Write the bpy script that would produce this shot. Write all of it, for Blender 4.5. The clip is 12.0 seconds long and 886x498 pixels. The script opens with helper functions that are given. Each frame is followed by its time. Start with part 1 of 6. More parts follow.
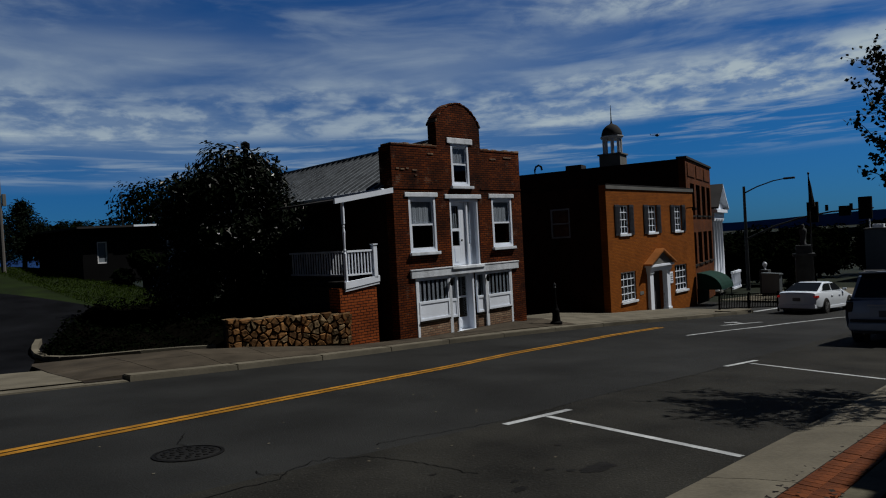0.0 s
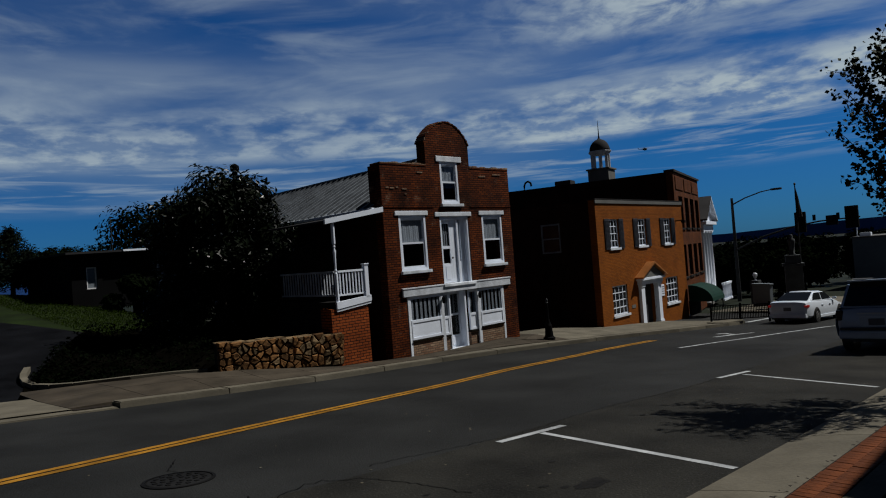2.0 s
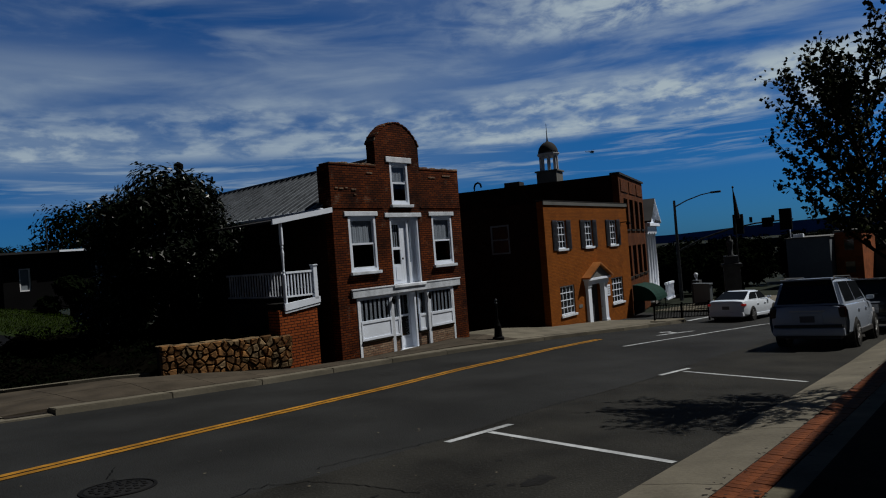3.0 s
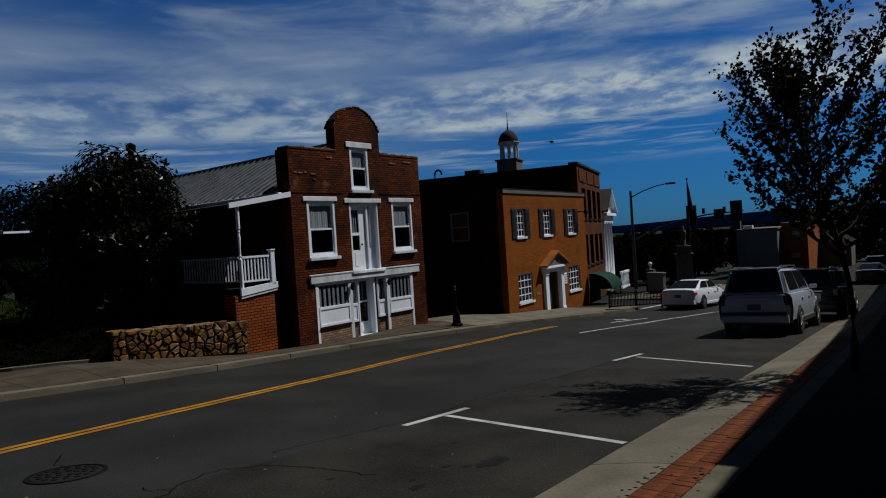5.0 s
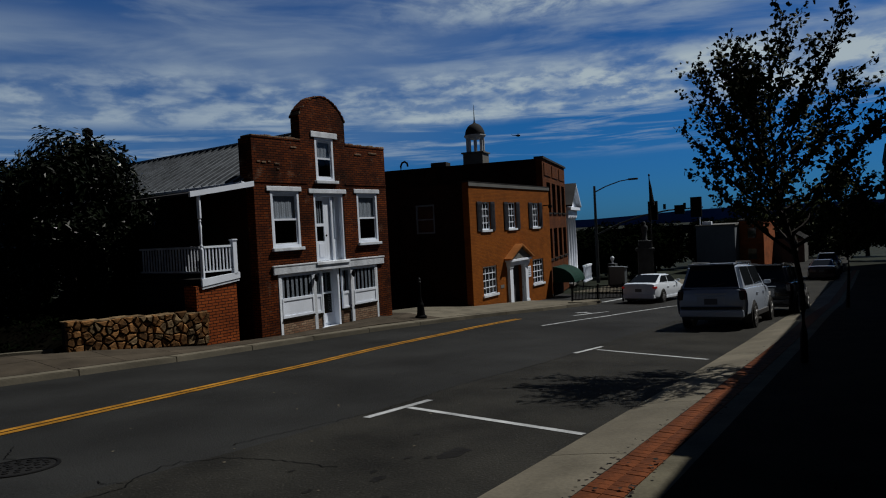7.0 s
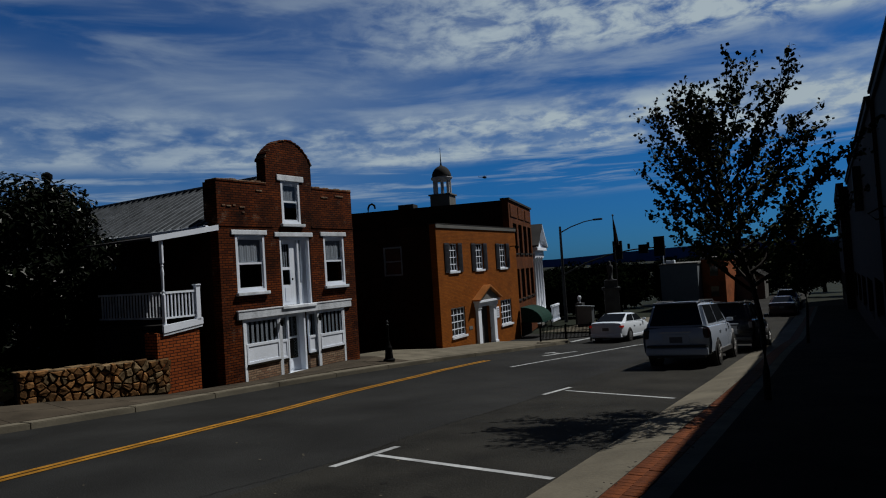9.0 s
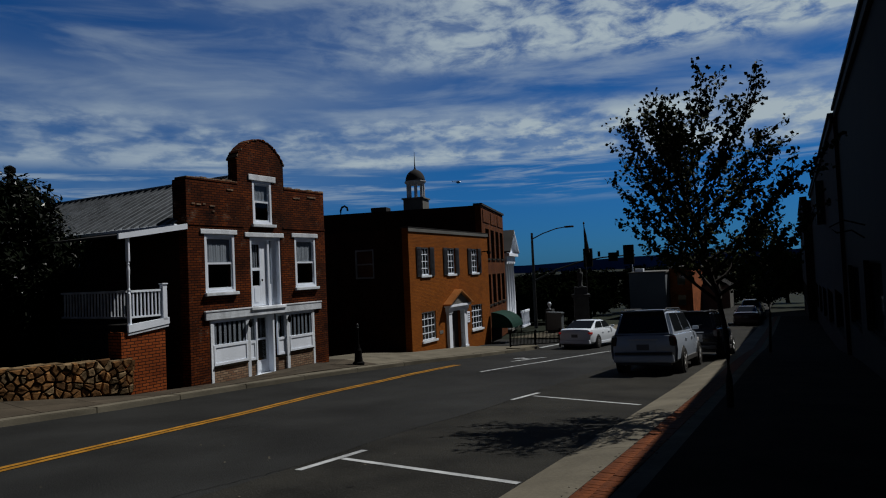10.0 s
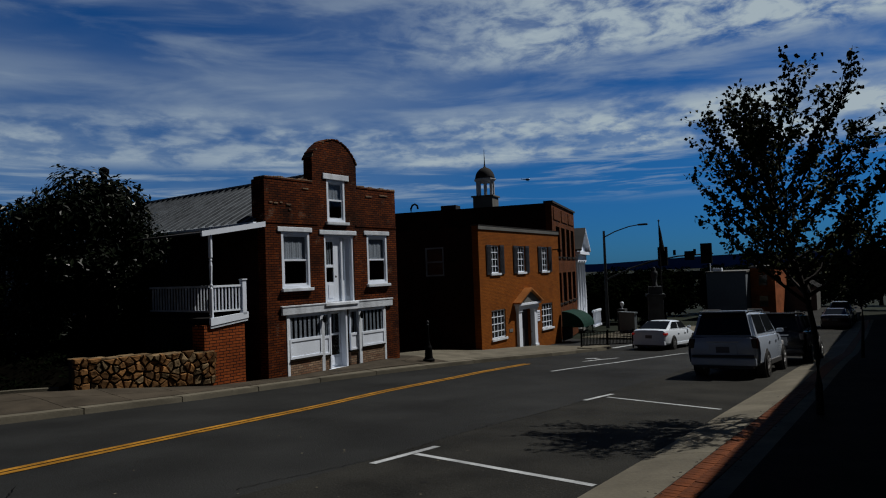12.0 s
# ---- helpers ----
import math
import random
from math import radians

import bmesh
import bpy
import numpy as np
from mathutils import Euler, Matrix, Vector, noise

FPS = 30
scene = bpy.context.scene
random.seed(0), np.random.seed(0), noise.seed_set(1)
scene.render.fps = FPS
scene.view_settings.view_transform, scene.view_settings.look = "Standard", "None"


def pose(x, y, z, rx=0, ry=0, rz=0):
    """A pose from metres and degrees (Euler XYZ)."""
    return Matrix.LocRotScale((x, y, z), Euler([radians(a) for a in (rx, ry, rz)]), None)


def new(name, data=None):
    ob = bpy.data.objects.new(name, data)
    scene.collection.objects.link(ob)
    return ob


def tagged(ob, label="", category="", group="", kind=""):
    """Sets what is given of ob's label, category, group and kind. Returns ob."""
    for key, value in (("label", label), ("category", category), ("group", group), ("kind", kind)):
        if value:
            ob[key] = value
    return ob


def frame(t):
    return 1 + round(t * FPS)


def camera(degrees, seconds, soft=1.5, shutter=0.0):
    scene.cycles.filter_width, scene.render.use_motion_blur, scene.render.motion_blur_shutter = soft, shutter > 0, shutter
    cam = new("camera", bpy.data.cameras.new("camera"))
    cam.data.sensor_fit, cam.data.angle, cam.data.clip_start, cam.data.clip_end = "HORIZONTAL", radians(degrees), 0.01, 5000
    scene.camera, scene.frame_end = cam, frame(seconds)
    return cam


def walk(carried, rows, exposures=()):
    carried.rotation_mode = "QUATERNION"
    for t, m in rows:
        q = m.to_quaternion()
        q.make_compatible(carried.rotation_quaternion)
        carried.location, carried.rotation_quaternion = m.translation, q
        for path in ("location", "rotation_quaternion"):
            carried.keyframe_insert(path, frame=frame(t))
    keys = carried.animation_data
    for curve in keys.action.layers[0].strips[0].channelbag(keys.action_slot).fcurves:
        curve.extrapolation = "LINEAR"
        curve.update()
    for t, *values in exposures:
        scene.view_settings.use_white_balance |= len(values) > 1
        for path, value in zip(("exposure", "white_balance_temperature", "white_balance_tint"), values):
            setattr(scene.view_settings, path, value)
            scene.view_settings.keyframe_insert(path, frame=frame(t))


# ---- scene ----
cam = camera(68.5, 12.0, 1.1)
PATH = [
    (0, pose(0.000, 0.087, 0.031, 89.237, 3.089, -44.772)),
    (0.5, pose(0.021, 0.088, 0.022, 90.122, 3.318, -45.031)),
    (1, pose(0.001, 0.075, 0.036, 90.382, 3.317, -44.173)),
    (1.5, pose(-0.022, 0.073, 0.038, 90.177, 3.449, -44.105)),
    (2, pose(0.012, 0.056, 0.034, 90.748, 4.356, -45.485)),
    (2.5, pose(0.010, 0.037, 0.037, 90.661, 4.141, -48.045)),
    (3, pose(0.006, 0.018, 0.040, 90.471, 4.364, -49.839)),
    (3.5, pose(0.060, 0.005, 0.035, 90.354, 4.559, -51.228)),
    (5.3, pose(-0.014, -0.001, 0.006, 88.633, 3.430, -53.507)),
    (5.5, pose(-0.013, -0.002, 0.011, 87.844, 3.253, -53.061)),
    (6, pose(-0.007, -0.010, -0.007, 86.346, 3.007, -53.684)),
    (6.5, pose(-0.014, -0.017, 0.010, 87.385, 2.986, -55.186)),
    (8.5, pose(-0.013, -0.050, 0.026, 89.800, 3.386, -58.167)),
    (9, pose(0.004, -0.053, 0.040, 91.709, 3.613, -59.199)),
    (9.5, pose(0.004, -0.062, 0.043, 92.117, 3.529, -60.383)),
    (10, pose(-0.008, -0.068, 0.039, 91.940, 2.479, -61.681)),
    (10.5, pose(-0.015, -0.060, 0.045, 92.099, 2.089, -61.675)),
    (11, pose(-0.008, -0.049, 0.046, 92.313, 2.151, -60.883)),
    (11.5, pose(0.006, -0.055, 0.040, 92.353, 2.451, -60.110)),
    (12, pose(-0.022, -0.011, 0.035, 91.999, 2.082, -55.641)),
]
walk(cam, PATH, [(0.0, -0.45), (12.0, -0.45)])

# ---- light ----
# direction of travel of the sunlight
SUN = Vector((-0.62, 0.42, -1.0)).normalized()
sun = new("sun", bpy.data.lights.new("sun", "SUN"))
sun.data.energy, sun.data.angle, sun.data.color = 5.6, radians(0.5), (1.0, 0.965, 0.90)
sun.matrix_world = SUN.to_track_quat("-Z", "Y").to_matrix().to_4x4()

world = bpy.data.worlds.new("sky")
scene.world = world
world.use_nodes = True
wn, wl = world.node_tree.nodes, world.node_tree.links
wn.clear()


def wmath(op, a, b=0.0, clamp=False):
    n = wn.new("ShaderNodeMath")
    n.operation, n.use_clamp = op, clamp
    for i, v in enumerate((a, b)):
        if isinstance(v, (int, float)):
            n.inputs[i].default_value = v
        else:
            wl.new(v, n.inputs[i])
    return n.outputs[0]


def wramp(value, lo, hi):
    n = wn.new("ShaderNodeMapRange")
    n.interpolation_type = "SMOOTHSTEP"
    n.inputs[1].default_value, n.inputs[2].default_value = lo, hi
    wl.new(value, n.inputs[0])
    return n.outputs[0]


def wnoise(vec, scale, detail, rough, distortion=0.0):
    n = wn.new("ShaderNodeTexNoise")
    n.inputs["Scale"].default_value, n.inputs["Detail"].default_value = scale, detail
    n.inputs["Roughness"].default_value, n.inputs["Distortion"].default_value = rough, distortion
    wl.new(vec, n.inputs["Vector"])
    return n.outputs["Fac"]


sky = wn.new("ShaderNodeTexSky")
sky.sky_type, sky.sun_disc = "NISHITA", False
sky.sun_elevation = math.asin(-SUN.z)
sky.sun_rotation = math.atan2(-SUN.x, -SUN.y)
sky.air_density, sky.dust_density, sky.ozone_density = 1.0, 0.2, 3.0
deep = wn.new("ShaderNodeMix")
deep.data_type, deep.blend_type = "RGBA", "MULTIPLY"
deep.inputs[0].default_value = 1.0
deep.inputs[7].default_value = (0.10, 0.53, 1.10, 1)
wl.new(sky.outputs[0], deep.inputs[6])

tc = wn.new("ShaderNodeTexCoord")
rim_tint = wn.new("ShaderNodeMix")
rim_tint.data_type, rim_tint.blend_type = "RGBA", "MULTIPLY"
rim_tint.inputs[7].default_value = (0.95, 0.80, 1.0, 1)
sep = wn.new("ShaderNodeSeparateXYZ")
wl.new(tc.outputs["Generated"], sep.inputs[0])
# the cloud layer: ripples and streaks that lie level over the horizon
lowness = wn.new("ShaderNodeMapRange")
lowness.inputs[1].default_value, lowness.inputs[2].default_value, lowness.inputs[3].default_value, lowness.inputs[4].default_value = 0.0, 0.16, 1.0, 0.0
wl.new(sep.outputs[2], lowness.inputs[0]), wl.new(lowness.outputs[0], rim_tint.inputs[0]), wl.new(deep.outputs[2], rim_tint.inputs[6])
azim = wmath("ARCTAN2", sep.outputs[1], sep.outputs[0])
elev = sep.outputs[2]


def drift(kx, ky, scale, detail, rough, distortion=0.0, shift=0.0):
    c = wn.new("ShaderNodeCombineXYZ")
    wl.new(wmath("MULTIPLY", azim, kx), c.inputs[0])
    wl.new(wmath("MULTIPLY", elev, ky), c.inputs[1])
    c.inputs[2].default_value = shift
    return wnoise(c.outputs[0], scale, detail, rough, distortion)


sway = wmath("MULTIPLY", wmath("SUBTRACT", drift(1.3, 2.0, 1.6, 3, 0.5, 0.0, 4.0), 0.5), 0.045)
level = wmath("ADD", elev, sway)


def belt(lo0, lo1, hi0, hi1):
    return wmath("MULTIPLY", wramp(level, lo0, lo1), wmath("SUBTRACT", 1.0, wramp(level, hi0, hi1)))


def mass(*parts):
    total = parts[0]
    for p in parts[1:]:
        total = wmath("ADD", total, p)
    return total


def product(*parts):
    total = parts[0]
    for p in parts[1:]:
        total = wmath("MULTIPLY", total, p)
    return total


# how far a direction lies to the sunward (east) or the westward end of the cloud field
east = wmath("SUBTRACT", 1.0, wramp(azim, 0.30, 0.80))
west = wramp(azim, 0.45, 1.0)
sunside = wmath("SUBTRACT", 1.0, wramp(azim, -0.05, 0.40))
puffs = wramp(drift(8.0, 21.0, 2.2, 10, 0.58, 0.15, 1.0), 0.38, 0.60)
lumps = wramp(drift(3.0, 11.0, 2.2, 6, 0.55, 0.15, 21.0), 0.28, 0.58)
ripple = wramp(drift(3.2, 44.0, 1.7, 7, 0.60, 0.5, 2.0), 0.46, 0.68)
soft = wramp(drift(1.3, 7.0, 1.7, 5, 0.48, 0.2, 7.0), 0.30, 0.68)
wisps = wramp(drift(2.6, 13.0, 1.5, 7, 0.55, 0.5, 31.0), 0.40, 0.70)
# the broken bank of small heaps, the ripples under it, the smooth veil over its western end
main = product(belt(0.145, 0.170, 0.205, 0.250), mass(product(puffs, lumps, mass(product(east, 0.30), 0.45)), product(lumps, mass(product(sunside, 0.28), 0.20)), product(soft, 0.16)))
streaks = product(belt(0.085, 0.115, 0.150, 0.180), mass(product(ripple, 0.46), product(west, soft, 0.30)))
veil = product(belt(0.205, 0.235, 0.275, 0.315), mass(product(west, mass(product(soft, 0.25), 0.04)), product(wisps, mass(product(east, 0.24), 0.24)), product(soft, 0.10)))
flock = wramp(drift(7.5, 19.0, 2.0, 9, 0.60, 0.3, 15.0), 0.36, 0.62)
high = product(belt(0.275, 0.315, 0.42, 0.56), mass(product(east, flock, mass(product(sunside, 0.2), 0.80)), product(wisps, 0.32), product(soft, mass(product(east, 0.06), 0.09))))
# the clouds are thinned outside the view to cut the fill light
view_field = product(wramp(azim, -1.0, -0.3), wmath("SUBTRACT", 1.0, wramp(azim, 1.6, 2.2)))
amount = wmath("MULTIPLY", mass(main, streaks, veil, high), wmath("ADD", wmath("MULTIPLY", view_field, 0.8), 0.2), True)
cloud = wn.new("ShaderNodeMix")
cloud.data_type = "RGBA"
cloud.inputs[7].default_value = (8.6, 10.4, 11.6, 1)
# the sky above and outside the view is dimmed to keep shade dark
unseen_dim = wn.new("ShaderNodeMix")
unseen_dim.data_type, unseen_dim.blend_type = "RGBA", "MULTIPLY"
unseen_dim.inputs[7].default_value = (0.12, 0.12, 0.13, 1)
wl.new(wmath("MAXIMUM", wramp(elev, 0.38, 0.60), wmath("SUBTRACT", 1.0, view_field)), unseen_dim.inputs[0]), wl.new(rim_tint.outputs[2], unseen_dim.inputs[6])
wl.new(amount, cloud.inputs[0]), wl.new(unseen_dim.outputs[2], cloud.inputs[6])
back = wn.new("ShaderNodeBackground")
back.inputs[1].default_value = 0.055
wl.new(cloud.outputs[2], back.inputs[0])
out = wn.new("ShaderNodeOutputWorld")
wl.new(back.outputs[0], out.inputs[0])

# ---- materials ----
def surface(name, color, rough=0.8, metal=0.0, vary=0.25, grain=12.0, stain=0.6, bump=0.15, dark=None, streak=False, spec=0.12, speck=0.0):
    """A plain procedural surface: base colour, broad stains and fine grain with relief."""
    m = bpy.data.materials.new(name)
    m.use_nodes = True
    n, l = m.node_tree.nodes, m.node_tree.links
    b = n["Principled BSDF"]
    b.inputs["Roughness"].default_value, b.inputs["Metallic"].default_value = rough, metal
    b.inputs["Specular IOR Level"].default_value = spec
    tcn = n.new("ShaderNodeTexCoord")
    mp = n.new("ShaderNodeMapping")
    mp.inputs["Scale"].default_value = (1, 1, 0.25 if streak else 1)
    l.new(tcn.outputs["Object"], mp.inputs[0])
    info = n.new("ShaderNodeObjectInfo")
    big = n.new("ShaderNodeTexNoise")
    big.inputs["Scale"].default_value, big.inputs["Detail"].default_value = stain, 5
    fine = n.new("ShaderNodeTexNoise")
    fine.inputs["Scale"].default_value, fine.inputs["Detail"].default_value = grain, 4
    l.new(mp.outputs[0], big.inputs["Vector"]), l.new(tcn.outputs["Object"], fine.inputs["Vector"])
    mix = n.new("ShaderNodeMix")
    mix.data_type = "RGBA"
    dark = dark or tuple(c * (1 - vary * 1.6) for c in color)
    mix.inputs[6].default_value, mix.inputs[7].default_value = (*dark, 1), (*[min(1, c * (1 + vary * 0.4)) for c in color], 1)
    add = n.new("ShaderNodeMath")
    add.operation = "MULTIPLY_ADD"
    add.inputs[1].default_value, add.inputs[2].default_value = 0.35, 0.0
    l.new(fine.outputs[0], add.inputs[0])
    ramp = n.new("ShaderNodeMapRange")
    ramp.inputs[1].default_value, ramp.inputs[2].default_value = 0.42, 0.95
    s2 = n.new("ShaderNodeMath")
    s2.operation = "ADD"
    l.new(add.outputs[0], s2.inputs[0]), l.new(big.outputs[0], s2.inputs[1])
    l.new(s2.outputs[0], ramp.inputs[0]), l.new(ramp.outputs[0], mix.inputs[0])
    hsv = n.new("ShaderNodeHueSaturation")
    rnd = n.new("ShaderNodeMapRange")
    rnd.inputs[3].default_value, rnd.inputs[4].default_value = 1 - vary * 0.35, 1 + vary * 0.35
    l.new(info.outputs["Random"], rnd.inputs[0]), l.new(rnd.outputs[0], hsv.inputs["Value"])
    l.new(mix.outputs[2], hsv.inputs["Color"]), l.new(hsv.outputs[0], b.inputs["Base Color"])
    if speck:
        # pale chips of stone in the surface
        vor = n.new("ShaderNodeTexVoronoi")
        vor.inputs["Scale"].default_value = 38.0
        l.new(tcn.outputs["Object"], vor.inputs["Vector"])
        dot = n.new("ShaderNodeMapRange")
        dot.inputs[1].default_value, dot.inputs[2].default_value, dot.inputs[3].default_value, dot.inputs[4].default_value = 0.10, 0.30, 1.0, 0.0
        l.new(vor.outputs["Distance"], dot.inputs[0])
        pick = n.new("ShaderNodeSeparateColor")
        l.new(vor.outputs["Color"], pick.inputs[0])
        few = n.new("ShaderNodeMapRange")
        few.inputs[1].default_value, few.inputs[2].default_value, few.inputs[4].default_value = 0.55, 1.0, speck
        l.new(pick.outputs[0], few.inputs[0])
        both = n.new("ShaderNodeMath")
        both.operation = "MULTIPLY"
        l.new(dot.outputs[0], both.inputs[0]), l.new(few.outputs[0], both.inputs[1])
        chip = n.new("ShaderNodeMix")
        chip.data_type = "RGBA"
        chip.inputs[7].default_value = (*[min(1, c * 4 + 0.02) for c in color], 1)
        l.new(both.outputs[0], chip.inputs[0]), l.new(hsv.outputs[0], chip.inputs[6]), l.new(chip.outputs[2], b.inputs["Base Color"])
    if bump:
        bp = n.new("ShaderNodeBump")
        bp.inputs["Strength"].default_value, bp.inputs["Distance"].default_value = bump, 0.02
        l.new(fine.outputs[0], bp.inputs["Height"]), l.new(bp.outputs[0], b.inputs["Normal"])
    return m


def brickwork(name, c1, c2, mortar, course=0.07, length=0.21, bump=0.5, rough=0.9, white=0.0, soot=0.55):
    """Brick courses at real size, laid on walls along x (or y), with soot and worn patches."""
    m = bpy.data.materials.new(name)
    m.use_nodes = True
    n, l = m.node_tree.nodes, m.node_tree.links
    b = n["Principled BSDF"]
    b.inputs["Roughness"].default_value = rough
    b.inputs["Specular IOR Level"].default_value = 0.08
    tcn = n.new("ShaderNodeTexCoord")
    sp = n.new("ShaderNodeSeparateXYZ")
    l.new(tcn.outputs["Object"], sp.inputs[0])
    s = n.new("ShaderNodeMath")
    s.operation = "ADD"
    l.new(sp.outputs[0], s.inputs[0]), l.new(sp.outputs[1], s.inputs[1])
    cb = n.new("ShaderNodeCombineXYZ")
    l.new(s.outputs[0], cb.inputs[0]), l.new(sp.outputs[2], cb.inputs[1])
    br = n.new("ShaderNodeTexBrick")
    br.inputs["Scale"].default_value = 1.0
    br.inputs["Brick Width"].default_value, br.inputs["Row Height"].default_value = length, course
    br.inputs["Mortar Size"].default_value = 0.011
    br.inputs["Color1"].default_value, br.inputs["Color2"].default_value, br.inputs["Mortar"].default_value = (*c1, 1), (*c2, 1), (*mortar, 1)
    br.inputs["Bias"].default_value = 0.0
    l.new(cb.outputs[0], br.inputs["Vector"])
    big = n.new("ShaderNodeTexNoise")
    big.inputs["Scale"].default_value, big.inputs["Detail"].default_value = 0.9, 6
    l.new(tcn.outputs["Object"], big.inputs["Vector"])
    rp = n.new("ShaderNodeMapRange")
    rp.inputs[1].default_value, rp.inputs[2].default_value, rp.inputs[3].default_value, rp.inputs[4].default_value = 0.3, 0.7, soot, 1.12
    l.new(big.outputs[0], rp.inputs[0])
    hs = n.new("ShaderNodeHueSaturation")
    l.new(rp.outputs[0], hs.inputs["Value"]), l.new(br.outputs["Color"], hs.inputs["Color"])
    last = hs.outputs[0]
    if white:
        w = n.new("ShaderNodeTexNoise")
        w.inputs["Scale"].default_value, w.inputs["Detail"].default_value, w.inputs["Roughness"].default_value = 1.7, 8, 0.75
        l.new(tcn.outputs["Object"], w.inputs["Vector"])
        wr = n.new("ShaderNodeMapRange")
        wr.inputs[1].default_value, wr.inputs[2].default_value, wr.inputs[4].default_value = 0.56, 0.70, white
        l.new(w.outputs[0], wr.inputs[0])
        mx = n.new("ShaderNodeMix")
        mx.data_type = "RGBA"
        mx.inputs[7].default_value = (0.30, 0.21, 0.15, 1)
        show = n.new("ShaderNodeMath")
        show.operation, show.inputs[1].default_value, show.inputs[2].default_value = "MULTIPLY_ADD", 0.85, 0.15
        l.new(br.outputs["Fac"], show.inputs[0])
        patch = n.new("ShaderNodeMath")
        patch.operation = "MULTIPLY"
        l.new(show.outputs[0], patch.inputs[0]), l.new(wr.outputs[0], patch.inputs[1])
        l.new(patch.outputs[0], mx.inputs[0]), l.new(last, mx.inputs[6])
        last = mx.outputs[2]
    l.new(last, b.inputs["Base Color"])
    bp = n.new("ShaderNodeBump")
    bp.inputs["Strength"].default_value, bp.inputs["Distance"].default_value = bump, 0.01
    bp.invert = True
    l.new(br.outputs["Fac"], bp.inputs["Height"]), l.new(bp.outputs[0], b.inputs["Normal"])
    return m


def plain(name, color, rough=0.5, metal=0.0, emit=None, spec=0.5, coat=0.0):
    m = bpy.data.materials.new(name)
    m.use_nodes = True
    b = m.node_tree.nodes["Principled BSDF"]
    b.inputs["Base Color"].default_value = (*color, 1)
    b.inputs["Roughness"].default_value, b.inputs["Metallic"].default_value = rough, metal
    b.inputs["Specular IOR Level"].default_value, b.inputs["Coat Weight"].default_value = spec, coat
    if emit:
        b.inputs["Emission Color"].default_value, b.inputs["Emission Strength"].default_value = (*emit[0], 1), emit[1]
    return m


def foliage(name, c1, c2, rough=0.55, gloss=0.02):
    m = bpy.data.materials.new(name)
    m.use_nodes = True
    n, l = m.node_tree.nodes, m.node_tree.links
    b = n["Principled BSDF"]
    b.inputs["Roughness"].default_value = rough
    b.inputs["Specular IOR Level"].default_value = gloss
    geo = n.new("ShaderNodeNewGeometry")
    mx = n.new("ShaderNodeMix")
    mx.data_type = "RGBA"
    mx.inputs[6].default_value, mx.inputs[7].default_value = (*c1, 1), (*c2, 1)
    l.new(geo.outputs["Random Per Island"], mx.inputs[0]), l.new(mx.outputs[2], b.inputs["Base Color"])
    return m


ASPHALT = surface("asphalt", (0.0215, 0.0225, 0.0225), 0.9, vary=0.42, grain=45, stain=0.45, bump=0.6, speck=0.25)
ASPHALT_LANE = surface("worn parking lane asphalt", (0.0225, 0.0220, 0.0190), 0.92, vary=0.45, grain=38, stain=0.9, bump=0.7, speck=0.55)
# drive asphalt darkened in place of the shade that trees throw on it
ASPHALT_SHADED = surface("shade-dark asphalt", (0.006, 0.0065, 0.008), 0.95, vary=0.45, grain=60, stain=0.8, bump=0.5, spec=0.02)
CONCRETE = surface("concrete", (0.125, 0.113, 0.087), 0.9, vary=0.28, grain=25, stain=1.3, bump=0.25)
# pavement concrete with the shops' shade put into its colour
CONCRETE_SHADED = surface("shade-dark concrete", (0.019, 0.016, 0.012), 0.95, vary=0.45, grain=25, stain=1.1, bump=0.25, spec=0.02)
# lighter copy of the pavement concrete for the part in sun
SLAB_LIT = surface("sunlit pavement concrete", (0.085, 0.078, 0.055), 0.92, vary=0.35, grain=25, stain=1.6, bump=0.3)
SLAB = surface("worn pavement concrete", (0.056, 0.046, 0.034), 0.92, vary=0.34, grain=25, stain=1.3, bump=0.3)
PAVER = surface("paving brick", (0.118, 0.034, 0.010), 0.88, vary=0.4, grain=30, stain=6, bump=0.3)
RAMP = surface("worn red ramp", (0.030, 0.010, 0.007), 0.9, vary=0.3, grain=30)
JOINT = surface("joint sand", (0.018, 0.014, 0.011), 0.95, vary=0.3, grain=60)
YELLOW = surface("yellow road paint", (0.36, 0.17, 0.018), 0.75, vary=0.45, grain=35, stain=3)
WHITE_LINE = surface("white road paint", (0.40, 0.42, 0.44), 0.75, vary=0.4, grain=35, stain=3)
TAR = plain("tar", (0.004, 0.004, 0.004), 0.9, spec=0.05)
IRON_LID = surface("worn iron lid", (0.014, 0.014, 0.014), 0.8, 0.0, vary=0.5, grain=14)
IRON = surface("cast iron", (0.004, 0.004, 0.004), 0.8, 0.0, vary=0.4, grain=40)
GRASS = surface("grass", (0.010, 0.020, 0.002), 0.95, vary=0.5, grain=14, stain=0.7, bump=0.6)
MULCH = surface("planting bed soil", (0.0032, 0.003, 0.0022), 0.95, vary=0.5, grain=18, stain=1.5, bump=0.8, spec=0.0)
EARTH = surface("distant ground", (0.008, 0.012, 0.006), 0.95, vary=0.45, grain=2, stain=0.05, bump=0.2)
BRICK_OLD = brickwork("old soft brick", (0.155, 0.034, 0.006), (0.072, 0.014, 0.003), (0.008, 0.004, 0.003), 0.076, 0.21, 1.0, white=0.75, soot=0.20)
BRICK_OFFICE = brickwork("orange brick", (0.235, 0.068, 0.006), (0.175, 0.047, 0.004), (0.125, 0.043, 0.008), 0.07, 0.21, 0.35, soot=0.80)
BRICK_BROWN = brickwork("brown brick", (0.125, 0.036, 0.009), (0.085, 0.023, 0.006), (0.07, 0.028, 0.011), 0.07, 0.21, 0.35)
